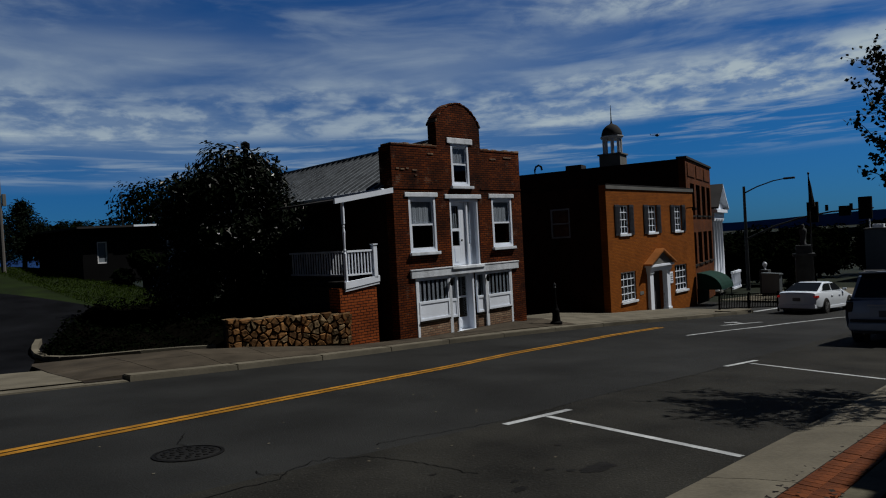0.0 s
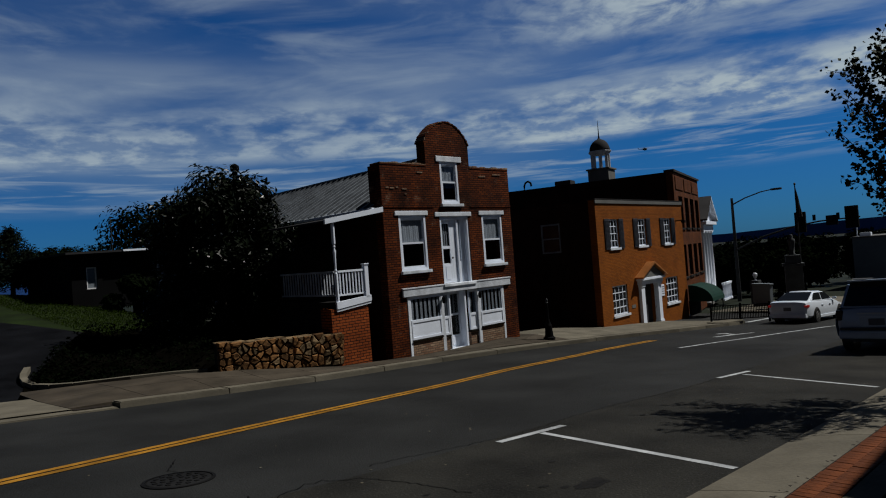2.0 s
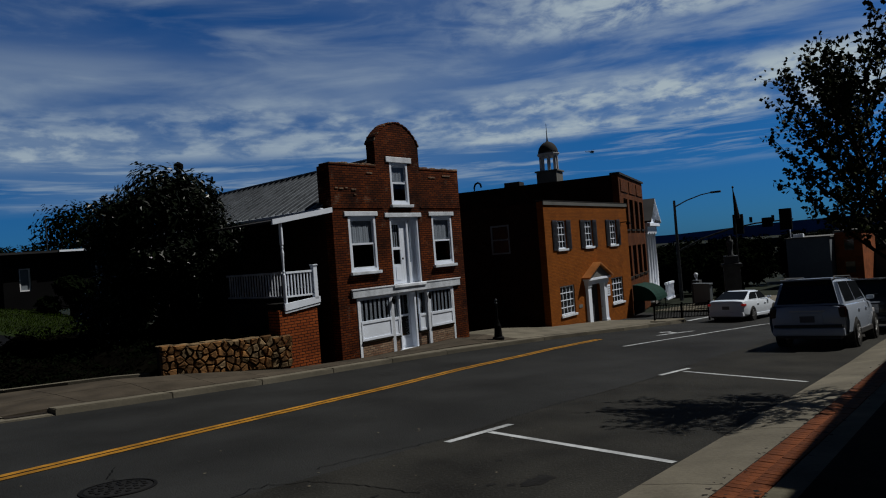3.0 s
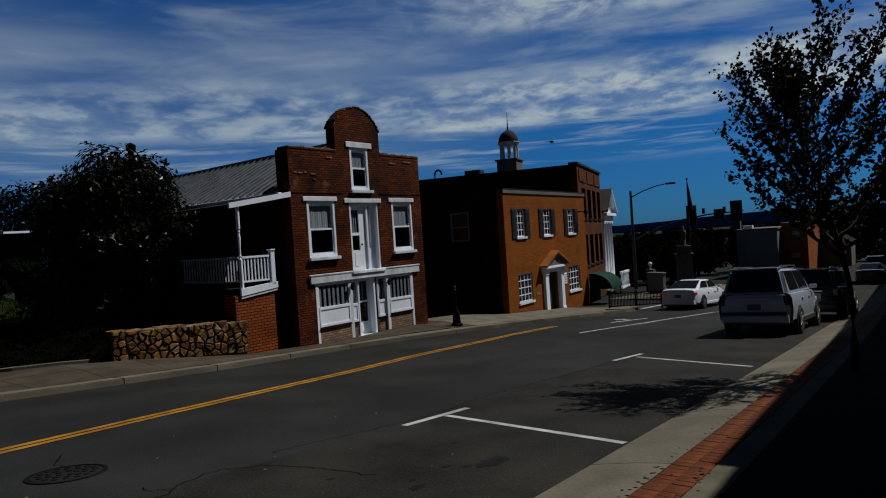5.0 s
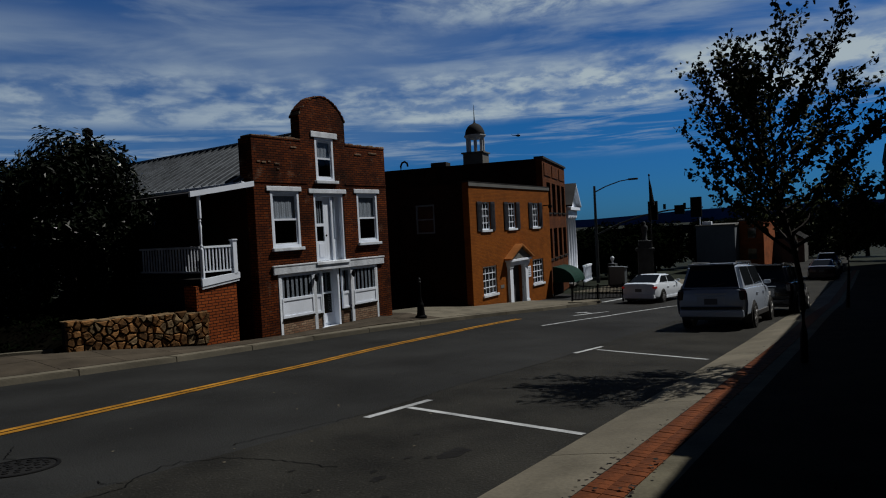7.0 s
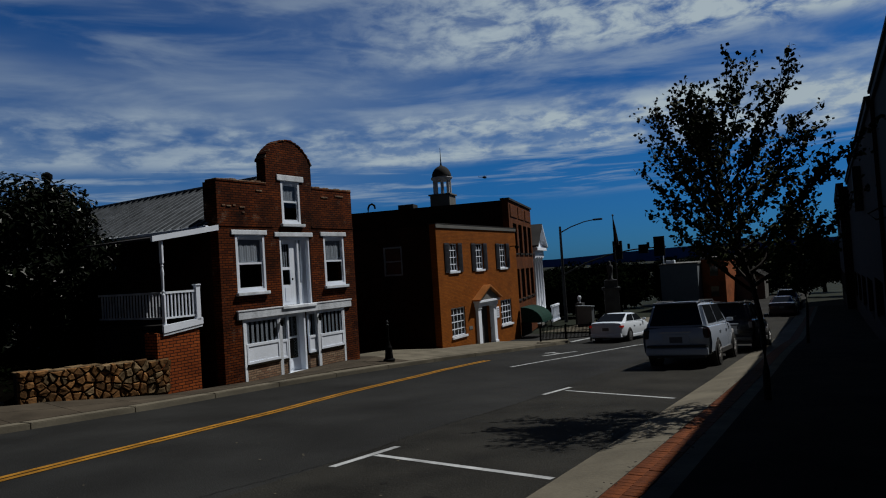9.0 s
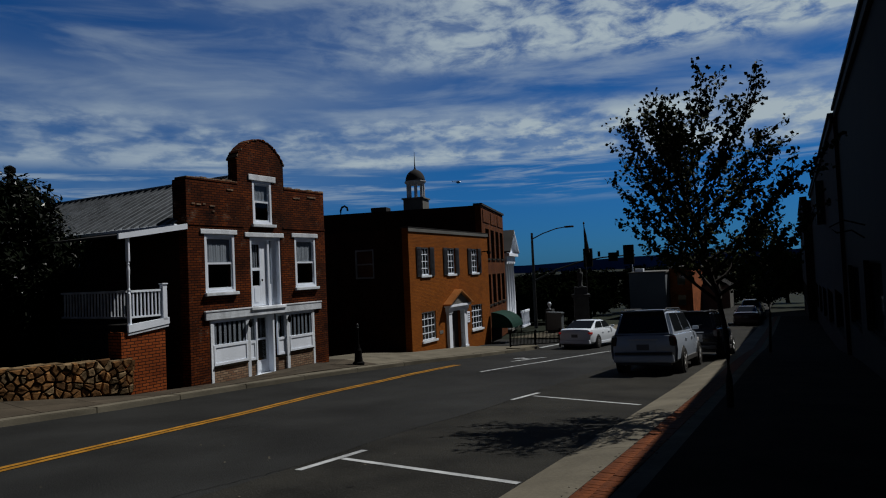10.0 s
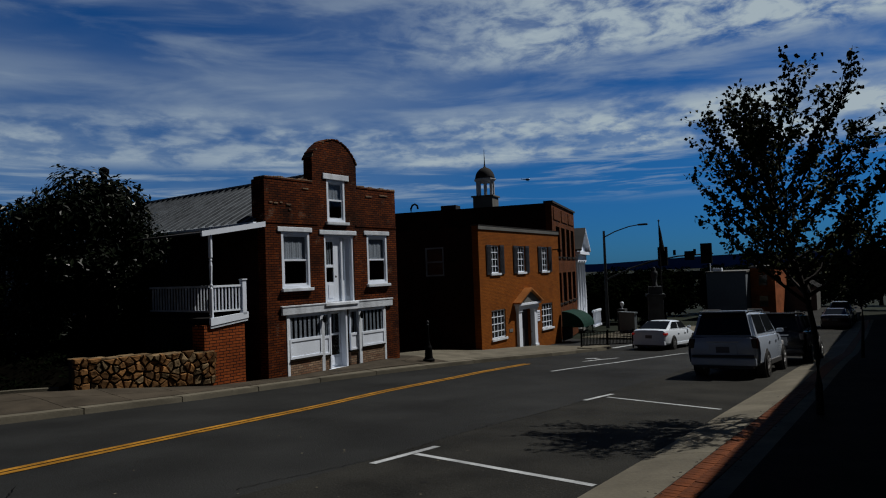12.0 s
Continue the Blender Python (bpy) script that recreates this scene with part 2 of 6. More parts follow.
# brick darkened to hold the shade of walls turned from the sun
BRICK_SHADED = brickwork("shade-dark brick", (0.028, 0.010, 0.006), (0.018, 0.007, 0.004), (0.016, 0.010, 0.008), 0.07, 0.21, 0.35)
BRICK_PIER = brickwork("red pier brick", (0.31, 0.074, 0.018), (0.22, 0.048, 0.012), (0.020, 0.010, 0.007), 0.085, 0.22, 1.0)
BRICK_LOW = brickwork("pale worn brick", (0.30, 0.21, 0.14), (0.17, 0.09, 0.055), (0.10, 0.075, 0.06), 0.075, 0.21, 0.8)
BRICK_FAR = brickwork("far orange brick", (0.30, 0.085, 0.025), (0.22, 0.06, 0.02), (0.2, 0.1, 0.05), 0.2, 0.5, 0.3)
WHITE = surface("white paint", (0.70, 0.76, 0.86), 0.55, vary=0.10, grain=18, stain=1.6, bump=0.08, streak=True)
# white rail paint greyed to stand in for the porch roof's shade
RAIL_SHADED = surface("shaded white rail paint", (0.40, 0.43, 0.48), 0.7, vary=0.3, grain=20, stain=3, bump=0.2)
# cupola white lowered because its visible sides are out of the sun
WHITE_SHADED = surface("shade-dimmed white paint", (0.60, 0.62, 0.66), 0.7, vary=0.25, grain=14, stain=1.0, bump=0.1)
WHITE_OLD = surface("chipped white paint", (0.68, 0.73, 0.80), 0.65, vary=0.28, grain=22, stain=2.2, bump=0.3, streak=True)
GREY_PANEL = surface("pale panel paint", (0.62, 0.63, 0.65), 0.6, vary=0.10, grain=15, stain=1.2, bump=0.05)
ROOF_METAL = surface("galvanised roof metal", (0.235, 0.262, 0.295), 0.5, 0.25, vary=0.35, grain=5, stain=0.6, bump=0.1)
ROOF_SEAM = surface("dark roof seam", (0.085, 0.095, 0.108), 0.6, 0.2, vary=0.4, grain=6, stain=1.5, bump=0.1)
ROOF_DARK = surface("dark roofing", (0.03, 0.03, 0.032), 0.9, vary=0.3, grain=15)
STONE = surface("field stone", (0.145, 0.072, 0.026), 0.9, vary=1.7, grain=9, stain=5, bump=1.0, dark=(0.018, 0.010, 0.005))
STONE_PALE = surface("pale field stone", (0.165, 0.115, 0.062), 0.9, vary=0.9, grain=10, stain=4, bump=1.0, dark=(0.04, 0.026, 0.014))
MORTAR = surface("wall mortar", (0.014, 0.010, 0.007), 0.95, vary=0.4, grain=30)
DARK_WOOD = surface("dark painted siding", (0.013, 0.012, 0.012), 0.8, vary=0.3, grain=10, stain=1)
DARK_TRIM = surface("black paint", (0.004, 0.004, 0.0045), 0.75, vary=0.3, grain=20, spec=0.03)
SHUTTER = surface("slate shutter paint", (0.035, 0.036, 0.042), 0.6, vary=0.2, grain=20)
COPPER = surface("copper sheet", (0.50, 0.20, 0.06), 0.45, 0.5, vary=0.3, grain=10)
AWNING = surface("green canvas", (0.004, 0.030, 0.022), 0.85, vary=0.25, grain=40, stain=1.5)
CURTAIN = surface("curtain cloth", (0.27, 0.30, 0.34), 0.95, vary=0.2, grain=30)
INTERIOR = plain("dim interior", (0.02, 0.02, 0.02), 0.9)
GLASS = plain("window glass", (0.012, 0.014, 0.017), 0.06, spec=0.5)
STEEL = surface("grey pole metal", (0.035, 0.037, 0.040), 0.6, 0.3, vary=0.2, grain=20)
WOOD_POLE = surface("weathered pole wood", (0.11, 0.105, 0.10), 0.9, vary=0.35, grain=20, streak=True)
BARK = surface("bark", (0.022, 0.018, 0.015), 0.9, vary=0.4, grain=25, bump=0.6)
LEAF_STREET = foliage("street tree leaves", (0.010, 0.016, 0.005), (0.034, 0.044, 0.014))
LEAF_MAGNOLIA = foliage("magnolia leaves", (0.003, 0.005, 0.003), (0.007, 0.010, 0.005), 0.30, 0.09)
# near-black leaves: the trees' unlit side is put into the colour
LEAF_DARK = foliage("shade-dark tree leaves", (0.0018, 0.003, 0.0016), (0.0045, 0.007, 0.003), 0.9, 0.0)
# bed leaves made near-black to carry the magnolia's shade
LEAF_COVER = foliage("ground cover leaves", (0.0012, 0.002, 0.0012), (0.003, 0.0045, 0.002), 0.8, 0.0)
LEAF_CONIFER = foliage("conifer needles", (0.004, 0.008, 0.005), (0.010, 0.016, 0.009))
# strong blue stands in for distance haze over the woods
HILL_HAZE = surface("wooded hill", (0.035, 0.11, 0.36), 0.95, vary=0.25, grain=0.02, stain=0.004, bump=0)
HILL_NEAR = surface("near wooded hill", (0.008, 0.016, 0.022), 0.95, vary=0.4, grain=0.05, stain=0.01, bump=0)
STATUE = surface("grey monument stone", (0.055, 0.060, 0.066), 0.85, vary=0.25, grain=12, stain=2)
STUCCO = surface("pale stucco", (0.13, 0.13, 0.125), 0.9, vary=0.2, grain=12, stain=0.8)
# near-black in place of beige: the row's deep shade is in the colour
STUCCO_SHADED = surface("shade-dark beige stucco", (0.012, 0.0095, 0.0075), 0.9, vary=0.3, grain=12, stain=0.8)
# pale block turned bluish grey to hold the shade on it
BLOCK_GREY = surface("shade-greyed block", (0.15, 0.175, 0.20), 0.85, vary=0.15, grain=3, stain=0.3)


# ---- building helpers ----
def mesh_of(bm, material, smooth=False):
    bmesh.ops.recalc_face_normals(bm, faces=bm.faces)
    me = bpy.data.meshes.new("mesh")
    if smooth:
        for fc in bm.faces:
            fc.smooth = True
    bm.to_mesh(me)
    bm.free()
    me.materials.append(material)
    return me


def part(name, bm, material, parent, label="", smooth=False):
    ob = new(name, mesh_of(bm, material, smooth))
    ob.parent = parent
    if label:
        ob["label"] = label
    return ob


def thing(name, m, label, category, group="", kind=""):
    ob = new(name)
    ob.empty_display_size = 0.2
    ob.matrix_world = m
    return tagged(ob, label, category, group, kind)


def solid(name, bm, material, label, category, m=None, group="", kind="", smooth=False):
    ob = new(name, mesh_of(bm, material, smooth))
    if m is not None:
        ob.matrix_world = m
    return tagged(ob, label, category, group, kind)


def box(bm, x0, x1, y0, y1, z0, z1, bevel=0.0):
    geom = bmesh.ops.create_cube(bm, size=1.0, matrix=Matrix.LocRotScale(((x0 + x1) / 2, (y0 + y1) / 2, (z0 + z1) / 2), None, (abs(x1 - x0), abs(y1 - y0), abs(z1 - z0))))
    if bevel:
        edges = list({e for v in geom["verts"] for e in v.link_edges})
        bmesh.ops.bevel(bm, geom=edges, offset=bevel, segments=2, affect="EDGES", profile=0.6)
    return bm


def boxes(*specs, bevel=0.0):
    bm = bmesh.new()
    for sp in specs:
        box(bm, *sp, bevel=bevel)
    return bm


def prism(bm, outline, y0, y1):
    """Extrudes an outline of (x, z) from y0 to y1."""
    a = [bm.verts.new((x, y0, z)) for x, z in outline]
    b = [bm.verts.new((x, y1, z)) for x, z in outline]
    bm.faces.new(a)
    bm.faces.new(b[::-1])
    for i in range(len(a)):
        j = (i + 1) % len(a)
        bm.faces.new((a[j], a[i], b[i], b[j]))
    return bm


def lathe(bm, profile, segs=16, at=(0, 0, 0)):
    """Turns (radius, height) pairs about the vertical."""
    rings = []
    for r, z in profile:
        rings.append([bm.verts.new((at[0] + r * math.cos(2 * math.pi * i / segs), at[1] + r * math.sin(2 * math.pi * i / segs), at[2] + z)) for i in range(segs)])
    for p, q in zip(rings, rings[1:]):
        for i in range(segs):
            j = (i + 1) % segs
            bm.faces.new((p[i], p[j], q[j], q[i]))
    bm.faces.new(rings[0][::-1])
    bm.faces.new(rings[-1])
    return bm


def tube(bm, path, radii, segs=8):
    """A round bar along a path, tapering by radii."""
    path = [Vector(p) for p in path]
    rings = []
    for i, p in enumerate(path):
        d = (path[min(i + 1, len(path) - 1)] - path[max(i - 1, 0)]).normalized()
        q = d.to_track_quat("Z", "Y")
        r = radii[i] if isinstance(radii, (list, tuple)) else radii
        rings.append([bm.verts.new(p + q @ Vector((r * math.cos(2 * math.pi * k / segs), r * math.sin(2 * math.pi * k / segs), 0))) for k in range(segs)])
    for a, b in zip(rings, rings[1:]):
        for k in range(segs):
            j = (k + 1) % segs
            bm.faces.new((a[k], a[j], b[j], b[k]))
    bm.faces.new(rings[0][::-1])
    bm.faces.new(rings[-1])
    return bm


def pierced(u0, u1, w0, w1, holes, v0, v1):
    """A wall in the u-w plane from v0 to v1 with rectangular openings (u0, u1, w0, w1) through it."""
    us = sorted({u0, u1, *[h[0] for h in holes], *[h[1] for h in holes]})
    ws = sorted({w0, w1, *[h[2] for h in holes], *[h[3] for h in holes]})
    full = {}
    for i in range(len(us) - 1):
        for j in range(len(ws) - 1):
            cu, cw = (us[i] + us[i + 1]) / 2, (ws[j] + ws[j + 1]) / 2
            full[i, j] = not any(h[0] < cu < h[1] and h[2] < cw < h[3] for h in holes)
    bm = bmesh.new()

    def quad(*pts):
        bm.faces.new([bm.verts.new(p) for p in pts])

    for (i, j), on in full.items():
        if not on:
            continue
        a, b, c, d = us[i], us[i + 1], ws[j], ws[j + 1]
        quad((a, v0, c), (b, v0, c), (b, v0, d), (a, v0, d))
        quad((b, v1, c), (a, v1, c), (a, v1, d), (b, v1, d))
        if not full.get((i - 1, j)):
            quad((a, v1, c), (a, v0, c), (a, v0, d), (a, v1, d))
        if not full.get((i + 1, j)):
            quad((b, v0, c), (b, v1, c), (b, v1, d), (b, v0, d))
        if not full.get((i, j - 1)):
            quad((a, v1, c), (b, v1, c), (b, v0, c), (a, v0, c))
        if not full.get((i, j + 1)):
            quad((a, v0, d), (b, v0, d), (b, v1, d), (a, v1, d))
    bmesh.ops.remove_doubles(bm, verts=bm.verts, dist=1e-4)
    return bm


def smooth01(v):
    v = min(1.0, max(0.0, v))
    return v * v * (3 - 2 * v)


# ---- the lie of the land ----
def road_z(X, Y):
    s = 0.077 * min(X, 16) + 0.06 * (min(max(X, 16), 32) - 16) + 0.035 * (min(max(X, 32), 70) - 32)
    c = 0.04 if X < 10 else max(0.015, 0.04 - 0.025 * (X - 10) / 20)
    s += 0.0011 * min(max(X - 15, 0), 17) ** 2 + 0.012 * (min(max(X, 32), 46) - 32)
    lift = 0.20 * smooth01((Y - 13.6) / 2.2) * smooth01((X - 14) / 5) * (1 - smooth01((X - 23) / 4))
    bank = 0.22 * smooth01((Y - 14.5) / 2.0) * (1 - smooth01((X - 8.5) / 3.5)) * smooth01((X - 4) / 3)
    return -(1.57 + s + c * min(max(Y, -5), 17)) + lift + bank


def land_z(X, Y):
    z = road_z(X, Y)
    hill = (1 - smooth01((X - 11.5) / 3.5))
    z += hill * 0.115 * max(0.0, min(Y, 41) - 19.3)
    if Y > 41:
        z += 0.01 * (min(Y, 120) - 41) * hill
    return z


FAR_KERB = [(-40, 14.2), (0, 14.0), (6.3, 13.95), (11.4, 14.15), (14.8, 14.2), (17.4, 13.85), (20.1, 13.35), (22.7, 12.8), (26.2, 12.05), (30.0, 11.9), (33.0, 12.1)]
NEAR_KERB = 2.46


def far_kerb(X):
    for (a, p), (b, q) in zip(FAR_KERB, FAR_KERB[1:]):
        if X <= b:
            return p + (q - p) * (X - a) / (b - a)
    return FAR_KERB[-1][1]


def sheet(name, xs, ys, zf, material, label, category, lo=None, hi=None, kind="structure", lift=0.0):
    """A draped sheet; lo and hi bound it across at each x."""
    verts, faces = [], []
    for X in xs:
        for t in ys:
            Y = lo(X) + (hi(X) - lo(X)) * t if lo else t
            verts.append((X, Y, zf(X, Y) + lift))
    k = len(ys)
    for i in range(len(xs) - 1):
        for j in range(k - 1):
            faces.append((i * k + j, (i + 1) * k + j, (i + 1) * k + j + 1, i * k + j + 1))
    me = bpy.data.meshes.new("mesh")
    me.from_pydata(verts, [], faces)
    me.materials.append(material)
    for p in me.polygons:
        p.use_smooth = True
    ob = new(name, me)
    return tagged(ob, label, category, kind=kind)


def span(a, b, step):
    k = max(1, round((b - a) / step))
    return [a + (b - a) * i / k for i in range(k + 1)]


gx = [-4000, -1500, -600, -250, -120] + span(-80, 90, 1.5) + [110, 140, 200, 320, 600, 1200, 2500, 4500]
gy = [-4500, -2000, -800, -300, -120, -60] + span(-30, 60, 1.5) + [75, 95, 130, 200, 350, 700, 1500, 3500]


def ground_z(X, Y):
    z = land_z(X, Y) - 0.10
    if X > 70:
        z -= 0.03 * (min(X, 600) - 70)
    if -14 < Y < 19 and X < 45:
        z -= 0.08
    return z


ground = sheet("ground", gx, gy, ground_z, EARTH, "rough grassy ground falling away to the valley", "ground")
# street surface
sheet("road", span(-80, 90, 1.0), [i / 12 for i in range(13)], road_z, ASPHALT, "worn grey asphalt street running downhill", "road", lambda X: NEAR_KERB if X < 90 else 2.4, lambda X: far_kerb(X) if X < 33 else 12.1 + min(1, (X - 33) / 1.5) * 0.5)
sheet("road_parking_lane", span(-15, 66, 0.6), [0, 0.5, 1], road_z, ASPHALT_LANE, "rough brownish asphalt of the parking lane", "road", lambda X: NEAR_KERB - 0.02, lambda X: 5.42 + 0.05 * math.sin(X * 0.9), lift=0.003)
sheet("road_cross_street", span(33.0, 40.6, 0.76), [i / 30 for i in range(31)], road_z, ASPHALT, "worn grey asphalt side street", "road", lambda X: 12.0, lambda X: 60.0, lift=0.006)

# ---- old brick storefront ----
def sash_window(parent, u0, u1, w0, w1, v, name="window", curtain=True, split=0.5):
    """A white double-hung window set in an opening: frame, two sashes, panes, cloth behind."""
    t = 0.09
    frame_ob = part(name, boxes((u0, u0 + t, v, v + 0.12, w0, w1), (u1 - t, u1, v, v + 0.12, w0, w1), (u0 + t, u1 - t, v, v + 0.12, w1 - t, w1), (u0 + t, u1 - t, v, v + 0.12, w0, w0 + t), bevel=0.008), WHITE, parent)
    mid = w0 + (w1 - w0) * split
    a, b = u0 + t, u1 - t
    for lo, hi, dv in ((w0 + t, mid + 0.03, 0.03), (mid - 0.03, w1 - t, 0.055)):
        part("sash", boxes((a, a + 0.05, v + dv, v + dv + 0.03, lo, hi), (b - 0.05, b, v + dv, v + dv + 0.03, lo, hi), (a + 0.05, b - 0.05, v + dv, v + dv + 0.03, hi - 0.06, hi), (a + 0.05, b - 0.05, v + dv, v + dv + 0.03, lo, lo + 0.06)), WHITE, frame_ob)
        part("pane", boxes((a + 0.04, b - 0.04, v + dv + 0.012, v + dv + 0.018, lo + 0.04, hi - 0.04)), GLASS_CLEAR, frame_ob).visible_shadow = False
    if curtain:
        bm = bmesh.new()
        k = 36
        lower = mid if curtain == "half" else w0 + t
        pts = [(a + (b - a) * i / k, v + 0.100 + 0.007 * math.sin(i * 1.9) + 0.005 * math.sin(i * 0.7)) for i in range(k + 1)]
        top = [bm.verts.new((x, y, w1 - t)) for x, y in pts]
        bot = [bm.verts.new((x, y, lower)) for x, y in pts]
        for i in range(k):
            bm.faces.new((bot[i], bot[i + 1], top[i + 1], top[i]))
        part("curtain", bm, CURTAIN, frame_ob, "gathered white curtain", smooth=True)
    return frame_ob


def pane_material():
    m = bpy.data.materials.new("clear pane")
    m.use_nodes = True
    n, l = m.node_tree.nodes, m.node_tree.links
    n.clear()
    tr, gl, mx, o = n.new("ShaderNodeBsdfTransparent"), n.new("ShaderNodeBsdfGlossy"), n.new("ShaderNodeMixShader"), n.new("ShaderNodeOutputMaterial")
    tr.inputs[0].default_value = (0.86, 0.88, 0.90, 1)
    gl.inputs["Roughness"].default_value = 0.03
    lw, pw, sc = n.new("ShaderNodeLayerWeight"), n.new("ShaderNodeMath"), n.new("ShaderNodeMath")
    lw.inputs[0].default_value = 0.5
    pw.operation, sc.operation = "POWER", "MULTIPLY_ADD"
    pw.inputs[1].default_value, sc.inputs[1].default_value, sc.inputs[2].default_value = 4.0, 0.9, 0.03
    l.new(lw.outputs["Facing"], pw.inputs[0]), l.new(pw.outputs[0], sc.inputs[0]), l.new(sc.outputs[0], mx.inputs[0]), l.new(tr.outputs[0], mx.inputs[1]), l.new(gl.outputs[0], mx.inputs[2]), l.new(mx.outputs[0], o.inputs[0])
    return m


GLASS_CLEAR = pane_material()

old = thing("storefront_building", pose(13.44, 15.78, -3.04, 0, 0, -2), "old red brick two-storey storefront with an arched parapet", "building")
HOLES = [(0.62, 1.80, 2.70, 4.53), (4.55, 5.65, 2.70, 4.51), (2.45, 3.86, 2.16, 4.48), (2.63, 3.50, 4.92, 6.19), (0.72, 5.46, -0.6, 1.90)]
part("front_wall", pierced(0.0, 6.2, -0.6, 6.19, HOLES, 0.0, 0.36), BRICK_OLD, old, "weathered dark red brick front")
# arched centre of the parapet, with the head of the attic window cut into it
def arch_line(half, rise, k=20):
    """The parapet's rounded gable from its right springing to its left one."""
    pts = []
    for i in range(k + 1):
        q = math.cos(math.pi * i / k)
        pts.append((3.05 + half * q, 6.98 + rise * (0.62 * (1 - q * q) + 0.38 * math.sqrt(max(0.0, 1 - q * q)))))
    return pts


bm = bmesh.new()
prism(bm, [(2.0, 6.19), (2.63, 6.19), (2.63, 6.38), (3.50, 6.38), (3.50, 6.19), (4.10, 6.19)] + arch_line(1.05, 0.78), 0.0, 0.42)
part("arched_parapet", bm, BRICK_OLD, old, "rounded brick parapet over the attic window")
# a rowlock course of worn bricks caps the arch
rim = part("parapet_rim", prism(bmesh.new(), arch_line(1.065, 0.80) + arch_line(1.052, 0.782)[::-1], 0.02, 0.40), BRICK_OLD, old, "worn rowlock course capping the arch")
rng = random.Random(14)
line = arch_line(1.065, 0.80, 60)
for (a, b), (c, d) in zip(line, line[1:]):
    ln = math.hypot(c - a, d - b)
    if ln < 0.02:
        continue
    bm = bmesh.new()
    h = rng.uniform(0.03, 0.055)
    nx, nz = (d - b) / ln * h, -(c - a) / ln * h
    prism(bm, [(a, b), (a + nx, b + nz), (c + nx, d + nz), (c, d)], -0.02 + rng.uniform(-0.01, 0.01), 0.44)
    part("brick", bm, BRICK_OLD if rng.random() < 0.7 else BRICK_LOW, rim)
# stepped shoulders of the parapet, uneven at the top
rng = random.Random(4)
for a, b in ((0.0, 2.0), (4.1, 6.2)):
    cope = part("coping", boxes((a, b, -0.015, 0.50, 6.193, 6.225)), BRICK_OLD, old)
    u = a
    while u < b - 0.05:
        e = min(b, u + rng.uniform(0.16, 0.24))
        part("brick", boxes((u, e - 0.008, -0.02, 0.50, 6.228, 6.228 + rng.uniform(0.03, 0.075)), bevel=0.006), BRICK_LOW, cope)
        u = e
for a in (0.0, 5.9):
    part("parapet_return", boxes((a, a + 0.3, 0.36, 0.62, 4.752, 6.19)), BRICK_OLD, old)
# string course above the upper windows
for a, b, w in ((0.0, 2.2, 4.80), (4.0, 6.2, 4.80)):
    part("string_course", boxes((a, b, -0.022, -0.002, w, w + 0.06)), BRICK_OLD, old)
for a, b, w in ((0.18, 0.30, 5.42), (0.36, 0.52, 5.40), (0.60, 0.70, 5.43), (0.86, 1.06, 5.38), (0.95, 1.05, 5.22), (1.55, 1.80, 5.95), (4.55, 4.9, 5.90), (5.3, 5.75, 5.98)):
    part("corbel_stub", boxes((a, b, -0.022, -0.002, w, w + 0.05), bevel=0.008), BRICK_LOW, old, "broken pale brick corbel")
for a, b, w in ((0.47, 1.90, 4.53), (4.40, 5.77, 4.51), (2.23, 4.0, 4.48), (2.46, 3.69, 6.38)):
    part("lintel", boxes((a, b, -0.035, 0.14, w, w + (0.20 if w > 6 else 0.155)), bevel=0.018), WHITE_OLD, old, "chipped white wooden lintel")
for a, b, w in ((0.57, 1.86, 2.62), (4.49, 5.71, 2.62), (2.55, 3.60, 4.82), (2.36, 3.94, 2.06)):
    part("sill", boxes((a, b, -0.11, 0.16, w, w + 0.10), bevel=0.012), WHITE_OLD, old, "white painted window sill")
sash_window(old, 0.62, 1.80, 2.72, 4.53, 0.005, curtain="half")
sash_window(old, 4.55, 5.65, 2.72, 4.51, 0.005, curtain="half")
sash_window(old, 2.63, 3.50, 4.92, 6.38, 0.005, curtain="half", split=0.52)
# the upper doorway: a glazed door, a side light and a deep white reveal
fr = part("door_frame", boxes((2.45, 2.53, 0.02, 0.36, 2.16, 4.48), (3.78, 3.86, 0.02, 0.36, 2.16, 4.48), (2.53, 3.78, 0.02, 0.36, 4.38, 4.48), (3.28, 3.36, 0.06, 0.30, 2.16, 4.38), (3.56, 3.78, 0.16, 0.30, 2.16, 4.38), bevel=0.006), WHITE, old)
dr = part("balcony_door", boxes((2.53, 2.63, 0.12, 0.17, 2.18, 4.38), (2.97, 3.07, 0.12, 0.17, 2.18, 4.38), (2.63, 2.97, 0.12, 0.17, 4.24, 4.38), (2.63, 2.97, 0.12, 0.17, 3.36, 3.46), (2.63, 2.97, 0.12, 0.17, 2.18, 2.86), (2.70, 2.90, 0.105, 0.12, 2.30, 2.78), (3.07, 3.28, 0.12, 0.17, 2.18, 4.38), bevel=0.005), WHITE, old, "white panelled door with glazed upper half")
part("pane", boxes((2.63, 2.97, 0.14, 0.15, 2.86, 4.24)), GLASS_CLEAR, dr).visible_shadow = False
part("door_knob", lathe(bmesh.new(), [(0.015, 0), (0.03, 0.03), (0.03, 0.06), (0.01, 0.08)], 10, (3.02, 0.07, 3.0)), DARK_TRIM, dr)
part("side_light", boxes((3.36, 3.56, 0.20, 0.21, 2.9, 4.38)), GLASS_CLEAR, fr)
part("side_panel", boxes((3.36, 3.56, 0.18, 0.23, 2.16, 2.9)), WHITE, fr)
